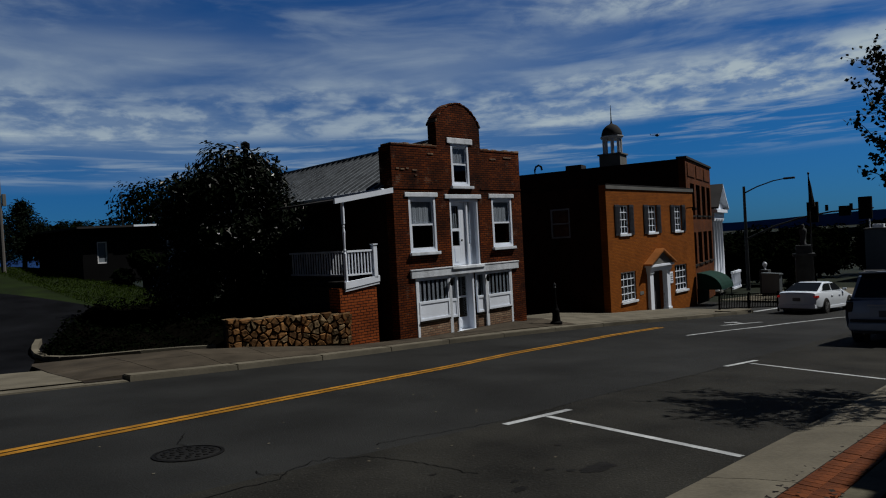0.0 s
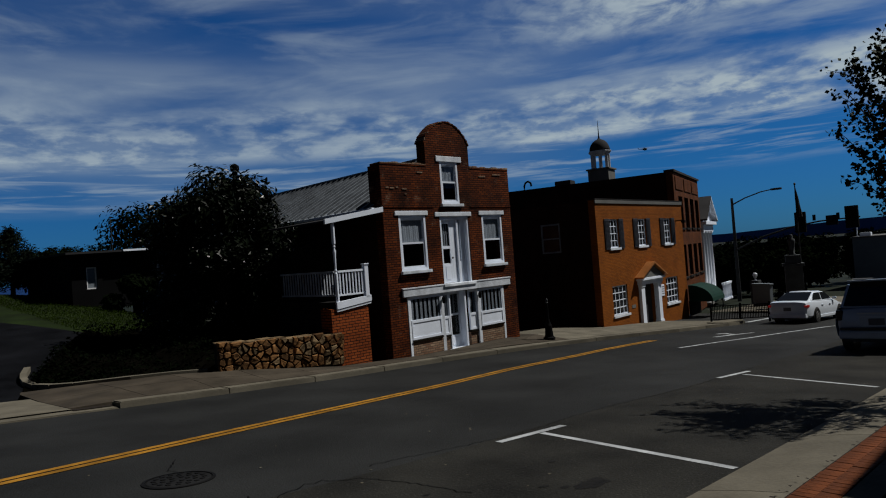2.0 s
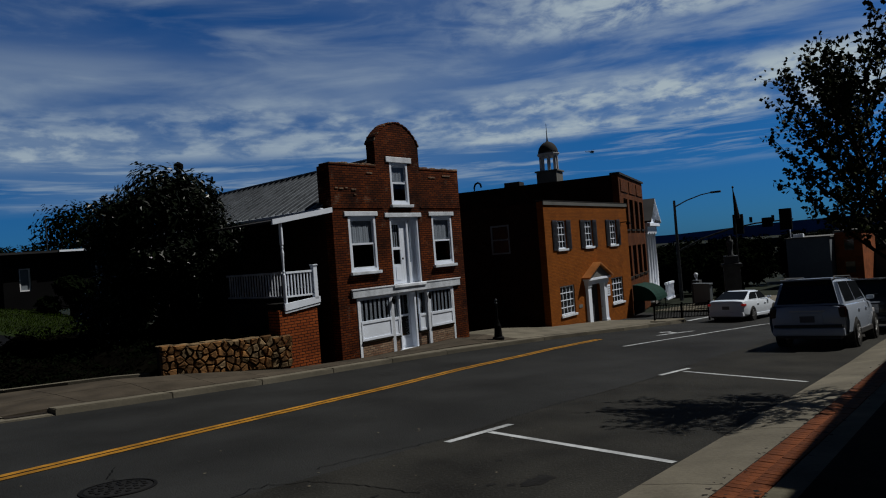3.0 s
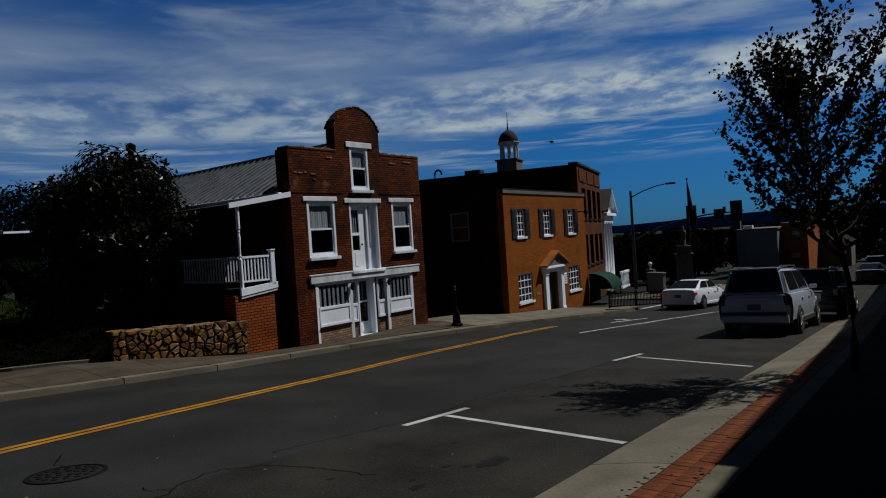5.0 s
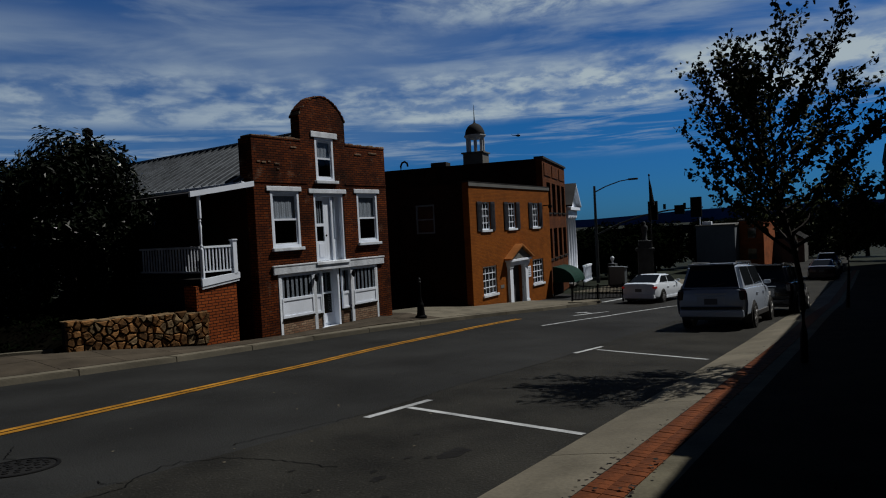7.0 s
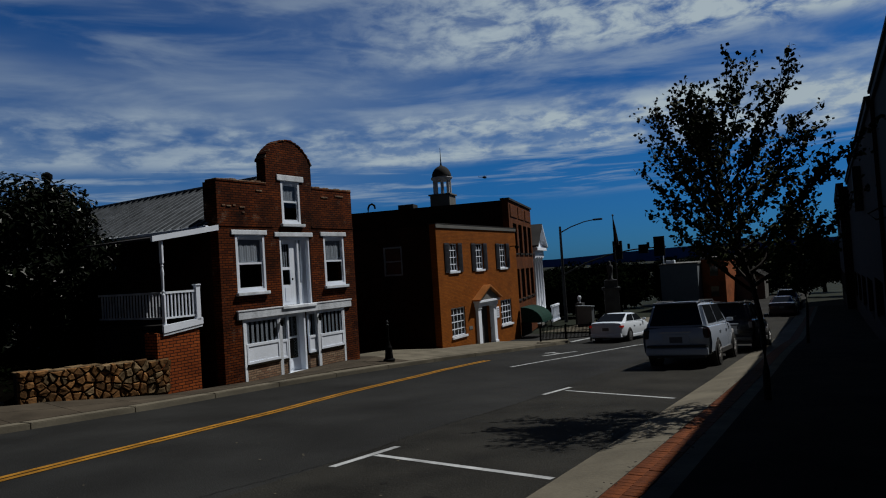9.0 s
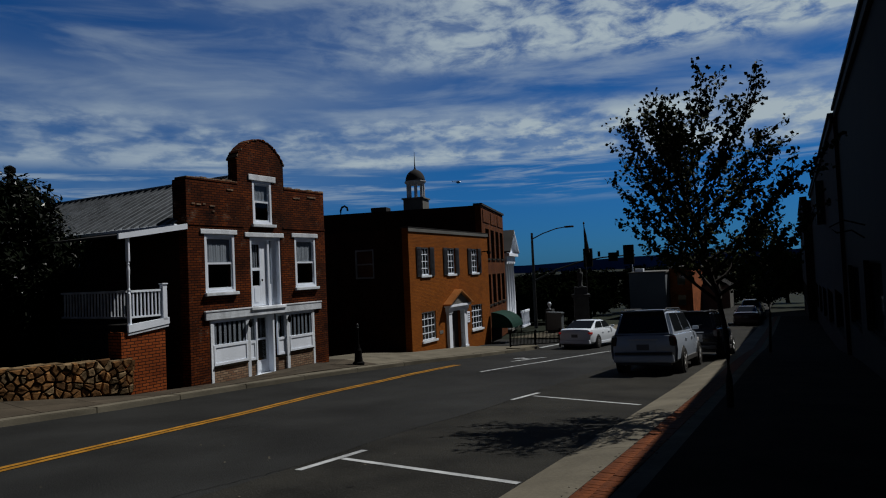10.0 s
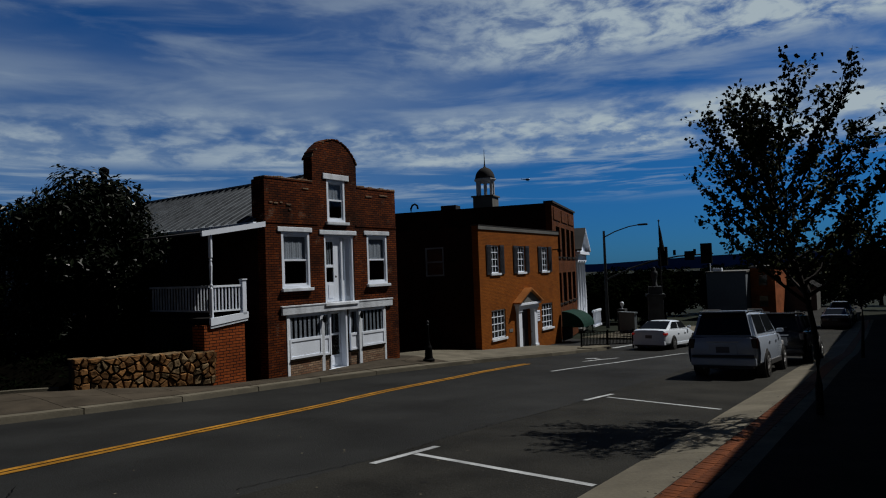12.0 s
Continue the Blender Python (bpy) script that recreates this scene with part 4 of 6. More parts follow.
def draped_block(name, x0, x1, y0a, y1a, y0b, y1b, top, deep, material, parent, bevel=0.02, start=None):
    """One kerb or paving block that follows the fall of the street."""
    bm = bmesh.new()
    c = [(x0, y0a), (x1, y0b), (x1, y1b), (x0, y1a)]
    lo = [bm.verts.new((x, y, road_z(x, y) - deep)) for x, y in c]
    hi = [bm.verts.new((x, y, road_z(x, y) + (start if start is not None and x == x0 else top))) for x, y in c]
    bm.faces.new(lo[::-1])
    bm.faces.new(hi)
    for i in range(4):
        j = (i + 1) % 4
        bm.faces.new((lo[i], lo[j], hi[j], hi[i]))
    if bevel:
        bmesh.ops.bevel(bm, geom=[e for e in bm.edges if all(v in hi for v in e.verts)], offset=bevel, segments=2, affect="EDGES")
    return part(name, bm, material, parent)


kerb_far = thing("kerb_far_side", Matrix.Identity(4), "pale concrete kerb stones along the far pavement", "kerb", kind="structure")
X = -18.86
while X < 33:
    e = min(33.0, X + 2.35)
    dip = 0.03 if X < 4.6 else 0.13
    draped_block("kerb_stone", X + 0.012, e - 0.012, far_kerb(X), far_kerb(X) + 0.46, far_kerb(e), far_kerb(e) + 0.46, dip, 0.2, CONCRETE, kerb_far)
    X = e
drain = thing("storm_drain", pose(30.1, 12.02, road_z(30.1, 12.02), 0, 3.8, 1), "long dark storm drain inlet in the kerb", "drain")
part("lid", boxes((0.0, 2.6, 0.0, 0.75, 0.10, 0.165), bevel=0.015), CONCRETE, drain, "concrete lid slab")
part("inlet", boxes((0.08, 2.52, -0.012, 0.05, 0.0, 0.10)), DARK_TRIM, drain, "black inlet slot")
kerb_near = thing("kerb_near_side", Matrix.Identity(4), "wide pale concrete kerb and gutter blocks", "kerb", kind="structure")
cuts = [-14.5, -11.9, -9.3, -6.7, -4.1, -1.5, 1.1, 3.98] + [5.28 + 2.6 * i for i in range(24)]
for X, e in zip(cuts, cuts[1:]):
    bm = bmesh.new()
    ys = ((1.735, 0.105), (2.05, 0.075), (NEAR_KERB, 0.012))
    top = [[bm.verts.new((x, y, road_z(x, y) + z)) for y, z in ys] for x in (X + 0.006, e - 0.006)]
    low = [[bm.verts.new((x, y, road_z(x, y) - 0.2)) for y, z in ys] for x in (X + 0.006, e - 0.006)]
    for q in (0, 1):
        bm.faces.new((top[0][q], top[0][q + 1], top[1][q + 1], top[1][q]))
        for w in (0, 1):
            bm.faces.new((top[w][q], top[w][q + 1], low[w][q + 1], low[w][q]))
    for q in (0, 2):
        bm.faces.new((top[0][q], top[1][q], low[1][q], low[0][q]))
    part("gutter_block", bm, CONCRETE, kerb_near)


def back_line(X):
    """Where the far pavement ends at walls, beds and fronts."""
    pts = [(3.9, 18.9), (4.6, 18.6), (5.04, 18.15), (6.12, 17.33), (7.05, 16.95), (7.85, 16.32), (11.75, 15.70), (11.85, 15.92), (13.4, 15.74), (19.7, 15.5), (20.0, 17.0), (26.8, 17.0), (27.0, 16.2), (33.0, 16.45)]
    for (a, p), (b, q) in zip(pts, pts[1:]):
        if X <= b:
            return p + (q - p) * (X - a) / (b - a)
    return 16.4


far_walk = thing("pavement_far_side", Matrix.Identity(4), "pale concrete pavement slabs below the shops", "pavement", kind="structure")
X = 3.9
while X < 32.9:
    e = min(33.0, X + 1.5)
    k = 2
    for j in range(k):
        a0, a1 = far_kerb(X) + 0.57, back_line(X)
        b0, b1 = far_kerb(e) + 0.57, back_line(e)
        draped_block("slab", X + 0.008, e - 0.008, a0 + (a1 - a0) * j / k + 0.008, a0 + (a1 - a0) * (j + 1) / k - 0.008, b0 + (b1 - b0) * j / k + 0.008, b0 + (b1 - b0) * (j + 1) / k - 0.008, 0.125, 0.15, SLAB if X < 19 else CONCRETE, far_walk, 0, 0.065 if X < 4 else None)
    X = e
sheet("pavement_joint_bed", span(3.9, 33, 0.75), [0, 0.5, 1], road_z, JOINT, "dark joint between pavement slabs", "joint", lambda X: far_kerb(X) + 0.28, lambda X: back_line(X) + 0.1, lift=0.045)
sheet("pavement_near_side", span(-15, 66, 1.5), [0, 0.3, 0.6, 1], road_z, CONCRETE_SHADED, "concrete pavement with the shade of the shops in its colour", "pavement", lambda X: -1.62, lambda X: 1.20, lift=0.118)
# same pavement beyond the shade edge, its sunlight painted as a paler strip
sheet("pavement_edging", span(-15, 66, 1.5), [0, 1], road_z, SLAB_LIT, "sunlit strip of the concrete pavement, painted paler than the rest", "pavement", lambda X: 1.20, lambda X: 1.412, lift=0.118)
sheet("brick_strip_bed", span(-15, 66, 1.5), [0, 1], road_z, JOINT, "sandy bed between paving bricks", "joint", lambda X: 1.39, lambda X: 1.75, lift=0.106)
sheet("brick_strip_far", span(17.2, 66, 1.2), [0, 1], road_z, PAVER, "red paving brick strip along the kerb", "pavement", lambda X: 1.42, lambda X: 1.725, lift=0.122)
sheet("brick_strip_back", span(-15, 2.13, 1.2), [0, 1], road_z, PAVER, "red paving brick strip along the kerb", "pavement", lambda X: 1.42, lambda X: 1.725, lift=0.120)
strip = thing("brick_strip", Matrix.Identity(4), "red paving bricks laid along the kerb", "pavement", kind="structure")
brick_mesh = mesh_of(boxes((-0.0485, 0.0485, -0.074, 0.074, -0.03, 0.0), bevel=0.004), PAVER)
rng = random.Random(11)
X = 2.2
while X < 17.2:
    for y in (1.495, 1.648):
        b = new("brick", brick_mesh)
        b.matrix_world = Matrix.Translation((X + rng.uniform(-0.002, 0.002), y + rng.uniform(-0.003, 0.003), road_z(X, y) + 0.122 + rng.uniform(-0.003, 0.003))) @ pose(0, 0, 0, 0, 4.4, rng.uniform(-1, 1))
        b.parent = strip
    X += 0.101
# leaf litter along the edges of the brick strip
bm = bmesh.new()
for _ in range(150):
    x, y = 2.5 + 14 * rng.random() ** 1.5, rng.choice((1.415, 1.735)) + rng.gauss(0, 0.035)
    z, r, a = road_z(x, y) + 0.135, rng.uniform(0.012, 0.028), rng.uniform(0, 6.28)
    bm.faces.new([bm.verts.new((x + r * math.cos(a + q), y + r * math.sin(a + q), z + rng.uniform(0, 0.01))) for q in (0, 1.5, 3.1, 4.6)])
solid("leaf_litter", bm, BARK, "small dry dark leaves along the brick edging", "litter", kind="stuff")
bm = bmesh.new()
for _ in range(60):
    x, y = rng.uniform(1.5, 14), rng.uniform(2.6, 9)
    z, r, a = road_z(x, y) + 0.006, rng.uniform(0.008, 0.02), rng.uniform(0, 6.28)
    bm.faces.new([bm.verts.new((x + r * math.cos(a + q), y + r * math.sin(a + q), z + rng.uniform(0, 0.006))) for q in (0, 1.5, 3.1, 4.6)])
solid("road_grit", bm, CONCRETE, "pale grit and scraps on the asphalt", "litter", kind="stuff")

# ---- yard, drive and beds ----
sheet("lawn", span(-40, 13.3, 1.2), span(19.4, 62, 1.2), land_z, GRASS, "rough green lawn rising behind the drive", "lawn", lift=0.02)
sheet("driveway", span(-40, 7.8, 0.6), [i / 16 for i in range(17)], land_z, ASPHALT_SHADED, "patched asphalt drive climbing from the street, tree shade in its colour", "driveway", lambda X: 17.4 if X < 3.85 else 18.8 + (X - 3.85) * 1.95, lambda X: 37.0 - max(0, X - 3.0) * 2.15, lift=0.05)

sheet("driveway_apron", span(-40, 3.9, 0.6), [i / 6 for i in range(7)], land_z, CONCRETE, "pale concrete apron between the street and the drive", "pavement", lambda X: far_kerb(X) + 0.43, lambda X: 17.5, lift=0.058)


def bed_z(X, Y):
    return max(land_z(X, Y) + 0.06, -2.30 + 0.05 * (Y - 17.0)) if X > 7.9 else land_z(X, Y) + 0.06 + 0.12 * smooth01((Y - 19.2) / 1.5)


sheet("planting_bed", span(4.15, 13.35, 0.46), [i / 10 for i in range(11)], bed_z, MULCH, "dark planting bed with ground cover", "planting bed", lambda X: back_line(X) + 0.35, lambda X: 19.2 + min(3.7, X - 4.1) * 1.95 + (0.05 if X < 8 else 0.0))
isl = thing("island_kerb", Matrix.Identity(4), "rounded pale kerb edging the planting bed", "kerb", kind="structure")
edge = [(4.75, 21.4), (4.50, 20.7), (4.38, 20.2), (4.34, 19.75), (4.42, 19.30), (4.65, 18.72), (5.04, 18.25), (5.60, 17.80), (6.12, 17.43), (7.05, 17.05), (7.80, 16.75)]
for (a, b), (c, d) in zip(edge, edge[1:]):
    bm = bmesh.new()
    q = (Vector((c, d, 0)) - Vector((a, b, 0)))
    nrm = Vector((-q.y, q.x, 0)).normalized() * 0.08
    lo, hi = [], []
    for p, s in (((a, b), 1), ((c, d), 1), ((c, d), -1), ((a, b), -1)):
        x, y = p[0] + nrm.x * s, p[1] + nrm.y * s
        lo.append(bm.verts.new((x, y, land_z(*p) - 0.1)))
        hi.append(bm.verts.new((x, y, land_z(*p) + 0.19)))
    bm.faces.new(lo[::-1]), bm.faces.new(hi)
    for i in range(4):
        bm.faces.new((lo[i], lo[(i + 1) % 4], hi[(i + 1) % 4], hi[i]))
    part("kerb_stone", bm, CONCRETE, isl)
mat_ob = draped_block("ramp_mat", 4.02, 4.75, 15.5, 16.55, 14.95, 16.6, 0.106, 0.0, RAMP, None, 0, 0.076)
tagged(mat_ob, "dark red tactile ramp mat in the pavement", "ramp mat")

# field-stone retaining wall
wall_a, wall_b = Vector((7.82, 16.42, 0)), Vector((11.75, 15.80, 0))
run = wall_b - wall_a
ang = math.degrees(math.atan2(run.y, run.x))
stone_wall = thing("stone_wall", pose(7.82, 16.42, -2.93, 0, 0, ang), "low retaining wall of rounded brown field stones", "wall")
Lw = run.length


def wall_foot(u):
    return 0.42 - 0.34 * u / Lw


def wall_top(u):
    return 1.15 - 0.20 * u / Lw + 0.02 * math.sin(u * 5)


def clip(poly, px, py, nx, ny):
    """Keeps the side of a polygon that lies behind the line through (px, py)."""
    keep = []
    for (ax, ay), (bx, by) in zip(poly, poly[1:] + poly[:1]):
        da, db = (ax - px) * nx + (ay - py) * ny, (bx - px) * nx + (by - py) * ny
        if da <= 0:
            keep.append((ax, ay))
        if da * db < 0:
            f = da / (da - db)
            keep.append((ax + (bx - ax) * f, ay + (by - ay) * f))
    return keep


W0, W1 = 0.14, 3.80
part("core", prism(bmesh.new(), [(W0 + 0.03, 0.0), (W1 - 0.03, 0.0), (W1 - 0.03, wall_top(W1) - 0.04), (W0 + 0.03, wall_top(W0) - 0.04)], 0.05, 0.42), MORTAR, stone_wall)
rng = random.Random(21)
seeds = []
tries = 0
while len(seeds) < 84 and tries < 9000:
    tries += 1
    c = (rng.uniform(W0, W1), rng.uniform(-0.02, 1.0))
    reach = rng.choice((0.11, 0.15, 0.20))
    if all(math.hypot((c[0] - d[0]) * 0.85, (c[1] - d[1]) * 0.75) > min(reach, d[2]) for d in seeds):
        seeds.append((*c, reach))
for i, (u, f, q) in enumerate(seeds):
    h = 0.74
    cell = [(u - 0.28, f * h - 0.2), (u + 0.28, f * h - 0.2), (u + 0.28, f * h + 0.2), (u - 0.28, f * h + 0.2)]
    for j, (u2, f2, q2) in enumerate(seeds):
        if j != i and abs(u2 - u) < 0.7:
            dx, dy = u2 - u, (f2 - f) * h
            n = math.hypot(dx, dy)
            g = n / 2 - 0.011
            cell = clip(cell, u + dx / n * g, f * h + dy / n * g, dx / n, dy / n)
    cell = clip(clip(cell, W0, 0, -1, 0), W1 - 0.02, 0, 1, 0)
    cell = clip(clip(cell, 0, -0.05, 0, -1), 0, h + rng.uniform(-0.02, 0.04), 0, 1)
    if len(cell) < 3:
        continue
    cu, cw = sum(p[0] for p in cell) / len(cell), sum(p[1] for p in cell) / len(cell)
    proud = rng.uniform(0.0, 0.05)
    bm = bmesh.new()
    rings = []
    for k, v in ((1.0, 0.10), (0.96, 0.02 - proud), (0.74, -0.025 - proud)):
        rings.append([bm.verts.new((cu + (x - cu) * k + rng.uniform(-0.006, 0.006), v + rng.uniform(-0.012, 0.012), wall_foot(cu) + (cw + (y - cw) * k) * (wall_top(cu) - wall_foot(cu)) / h)) for x, y in cell])
    for p, r in zip(rings, rings[1:]):
        for k in range(len(cell)):
            m = (k + 1) % len(cell)
            bm.faces.new((p[k], p[m], r[m], r[k]))
    bm.faces.new(rings[-1])
    part("stone", bm, STONE if rng.random() < 0.72 else STONE_PALE, stone_wall)
# flat stones laid along the top and at the end
u = W0
while u < W1:
    e = min(W1, u + rng.uniform(0.22, 0.5))
    w = wall_top((u + e) / 2)
    part("cap_stone", boxes((u, e - 0.01, 0.0, 0.44, w - 0.035, w + rng.uniform(0.0, 0.025)), bevel=0.012), STONE_PALE, stone_wall)
    u = e
for i in range(5):
    part("stone", boxes((W1 - 0.03, W1 + rng.uniform(0.02, 0.07), 0.02, 0.42, 0.12 + 0.16 * i, 0.265 + 0.16 * i), bevel=0.02), STONE, stone_wall)

# ---- trees and planting ----
def leaves_mesh(centres, normals, size, material, ratio=0.55, seed=1, droop=0.0):
    """Many small folded leaves, one at each centre."""
    r = np.random.default_rng(seed)
    c = np.asarray(centres, float)
    k = len(c)
    nrm = np.asarray(normals, float) + r.normal(0, 0.75, (k, 3))
    nrm /= np.linalg.norm(nrm, axis=1)[:, None] + 1e-9
    t = r.normal(0, 1, (k, 3))
    t[:, 2] -= droop
    t -= nrm * np.sum(t * nrm, axis=1)[:, None]
    t /= np.linalg.norm(t, axis=1)[:, None] + 1e-9
    s = np.cross(nrm, t)
    ln = size * r.uniform(0.65, 1.35, (k, 1))
    a, b = c - t * ln / 2, c + t * ln / 2
    m1 = c + s * ln * ratio / 2 + nrm * ln * 0.10
    m2 = c - s * ln * ratio / 2 + nrm * ln * 0.10
    verts = np.stack([a, m1, b, m2], axis=1).reshape(-1, 3)
    faces = np.arange(4 * k).reshape(-1, 4)
    me = bpy.data.meshes.new("mesh")
    me.from_pydata(verts.tolist(), [], [tuple(f[[0, 1, 2]]) for f in faces] + [tuple(f[[0, 2, 3]]) for f in faces])
    me.materials.append(material)
    return me


def leafy_part(name, mesh, parent, label=""):
    ob = new(name, mesh)
    ob.parent = parent
    tagged(ob, label, kind="stuff")
    return ob


def street_tree(m, height, spread, seed, leaf=0.12, twigs=7, label="slender street tree with sparse green leaves", lean=0.0):
    r = random.Random(seed)
    tree = thing("tree", m, label, "tree", kind="")
    bm = bmesh.new()
    trunk = [Vector((0.03 * math.sin(i * 1.3), 0.03 * math.cos(i) + lean * (0.86 * i / 9) ** 2, height * 0.86 * i / 9)) for i in range(10)]
    tube(bm, trunk, [0.052 * (1 - i / 9.8) + 0.006 for i in range(10)], 9)
    part("trunk", bm, BARK, tree, smooth=True)
    cs, ns = [], []

    def leafy(p, q, step):
        """Leaves in pairs along a twig, the last ones at its tip."""
        k = max(2, int((q - p).length / step))
        for j in range(k + 1):
            for _ in range(2):
                o = Vector((r.gauss(0, 1), r.gauss(0, 1), r.gauss(0, 1))) * 0.042
                cs.append(p.lerp(q, min(1.0, j / k)) + o)
                ns.append((o.x, o.y, abs(o.z) + 0.03))

    limbs = 31
    for i in range(limbs):
        f = i / (limbs - 1)
        h = height * (0.35 + 0.47 * f)
        az = i * 2.4 + r.uniform(-0.35, 0.35)
        rise = math.radians(26 + 36 * f + r.uniform(-8, 10))
        ln = spread * (0.58 + 0.52 * math.sin(math.pi * (0.08 + 0.88 * f))) * r.uniform(0.72, 1.16)
        p = Vector((0, lean * (h / height) ** 2, h))
        d = Vector((math.cos(az) * math.cos(rise), math.sin(az) * math.cos(rise), math.sin(rise)))
        bend = Vector((r.gauss(0, 0.05), r.gauss(0, 0.05), 0))
        pts = [p + d * ln * q / 7 + Vector((0, 0, 0.16 * ln * (q / 7) ** 2)) + bend * math.sin(q * 1.1) for q in range(8)]
        bm = bmesh.new()
        tube(bm, pts, [0.028 * (1 - q / 7.6) * (1.1 - 0.6 * f) + 0.003 for q in range(8)], 5)
        leafy(pts[3], pts[7], 0.038)
        side = Vector((-d.y, d.x, 0)).normalized()
        for k in range(twigs):
            g = 0.22 + 0.74 * (k + r.random() * 0.6) / twigs
            s = pts[int(g * 7)].lerp(pts[min(7, int(g * 7) + 1)], g * 7 % 1)
            d2 = (d * 0.75 + side * (0.8 if k % 2 else -0.8) * r.uniform(0.5, 1.2) + Vector((0, 0, r.gauss(0.25, 0.38)))).normalized()
            e = s + d2 * ln * r.uniform(0.20, 0.42) * (1.15 - 0.5 * g)
            m2 = s.lerp(e, 0.5) + Vector((0, 0, 0.03))
            tube(bm, [s, m2, e], [0.008, 0.005, 0.002], 4)
            leafy(s.lerp(e, 0.25), e, 0.040)
            if r.random() < 0.6:
                e2 = m2 + (d2 + Vector((r.gauss(0, 0.6), r.gauss(0, 0.6), r.gauss(0.1, 0.4)))).normalized() * ln * r.uniform(0.10, 0.20)
                tube(bm, [m2, e2], [0.004, 0.002], 4)
                leafy(m2.lerp(e2, 0.3), e2, 0.040)
        part("limb", bm, BARK, tree)
    leafy_part("leaves", leaves_mesh(cs, ns, leaf, LEAF_STREET, 0.78, seed, 0.3), tree)
    return tree


def clump_tree(name, m, label, clumps, n, leaf, material, trunk_h, trunk_r, seed, shell=0.75, category="tree", droop=0.2):
    """A broad crown of leafy clumps (x, y, z, radius) on a forked trunk."""
    r = np.random.default_rng(seed)
    tree = thing(name, m, label, category)
    bm = bmesh.new()
    tube(bm, [(0, 0, -0.2), (0.04, 0.02, trunk_h * 0.5), (0, 0.05, trunk_h)], [trunk_r * 1.25, trunk_r, trunk_r * 0.8], 9)
    part("trunk", bm, BARK, tree, smooth=True)
    for x, y, z, q in clumps:
        if z > trunk_h:
            bm = bmesh.new()
            tube(bm, [(0, 0.02, trunk_h * 0.85), (x * 0.5, y * 0.5, trunk_h + (z - trunk_h) * 0.6), (x, y, z)], [trunk_r * 0.55, trunk_r * 0.3, 0.015], 6)
            part("limb", bm, BARK, tree)
    vol = np.array([c[3] ** 2 for c in clumps])
    counts = np.maximum(20, (n * vol / vol.sum()).astype(int))
    cs, ns = [], []
    for (x, y, z, q), k in zip(clumps, counts):
        d = r.normal(0, 1, (k, 3))
        d /= np.linalg.norm(d, axis=1)[:, None]
        rad = q * (shell + (1.12 - shell) * r.random((k, 1)) ** 0.7)
        rad *= 1 + 0.16 * np.sin(d[:, :1] * 7 + x * 3) * np.sin(d[:, 1:2] * 6 + z * 2) + 0.10 * np.sin(d[:, 2:3] * 11 + y)
        cs.append(np.array([x, y, z]) + d * rad * np.array([1, 1, 0.92]))
        ns.append(d + np.array([0, 0, 0.4]))
    leafy_part("leaves", leaves_mesh(np.vstack(cs), np.vstack(ns), leaf, material, 0.45, seed, droop), tree)
    return tree


street_tree(Matrix.Translation((11.6, 0.94, road_z(11.6, 0.94) + 0.11)), 4.75, 2.0, 5, leaf=0.078, twigs=11, lean=0.95)
street_tree(Matrix.Translation((27.5, 0.85, road_z(27.5, 0.85) + 0.11)), 5.0, 1.7, 9, leaf=0.11, twigs=5, label="small street tree in deep shade")

rng = random.Random(8)
mc = [(0, 0, 4.9, 1.05)]
for i in range(46):
    f = rng.random()
    z = 0.55 + 4.3 * f
    wide = 2.2 * math.sqrt(max(0.05, 1 - ((z - 2.2) / 3.3) ** 2))
    a = rng.uniform(0, 6.28)
    mc.append((wide * rng.uniform(0.45, 0.95) * math.cos(a), wide * rng.uniform(0.45, 0.95) * math.sin(a), z, rng.uniform(0.55, 0.95)))
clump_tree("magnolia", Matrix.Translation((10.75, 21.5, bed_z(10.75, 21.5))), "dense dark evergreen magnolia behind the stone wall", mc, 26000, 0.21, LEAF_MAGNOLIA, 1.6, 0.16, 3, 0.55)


def round_tree(x, y, z0, top, rad, seed, material=LEAF_DARK, n=5000, leaf=0.28, label="dark broad-leaved tree beyond the lawn", squash=1.0):
    q = random.Random(seed)
    h = top - z0
    cl = [(0, 0, h - rad * 0.55, rad * 0.55)]
    for i in range(16):
        a, f = q.uniform(0, 6.28), q.random()
        zz = h * (0.30 + 0.52 * f)
        w = rad * (1 - 0.55 * f) * q.uniform(0.5, 0.95)
        cl.append((w * math.cos(a), w * math.sin(a), zz, rad * q.uniform(0.26, 0.48)))
    return clump_tree("tree", Matrix.Translation((x, y, z0)), label, cl, n, leaf, material, h * 0.3, max(0.08, rad * 0.06), seed, 0.5)


for x, y, top, rad, sd in ((15.2, 41.5, 5.0, 3.0, 31), (19.5, 40.0, 4.0, 2.6, 32), (12.6, 47.0, 2.7, 2.2, 33), (16.0, 50.0, 3.0, 2.6, 34), (10.9, 46.5, 2.3, 1.7, 36), (1.5, 64.0, 1.6, 3.0, 37), (-4.0, 70.0, 1.8, 4.0, 38), (14.4, 31.5, 1.3, 2.2, 39), (12.3, 34.0, 0.4, 1.0, 40), (13.6, 34.2, 0.2, 1.0, 41)):
    round_tree(x, y, land_z(x, y), top, rad, sd)


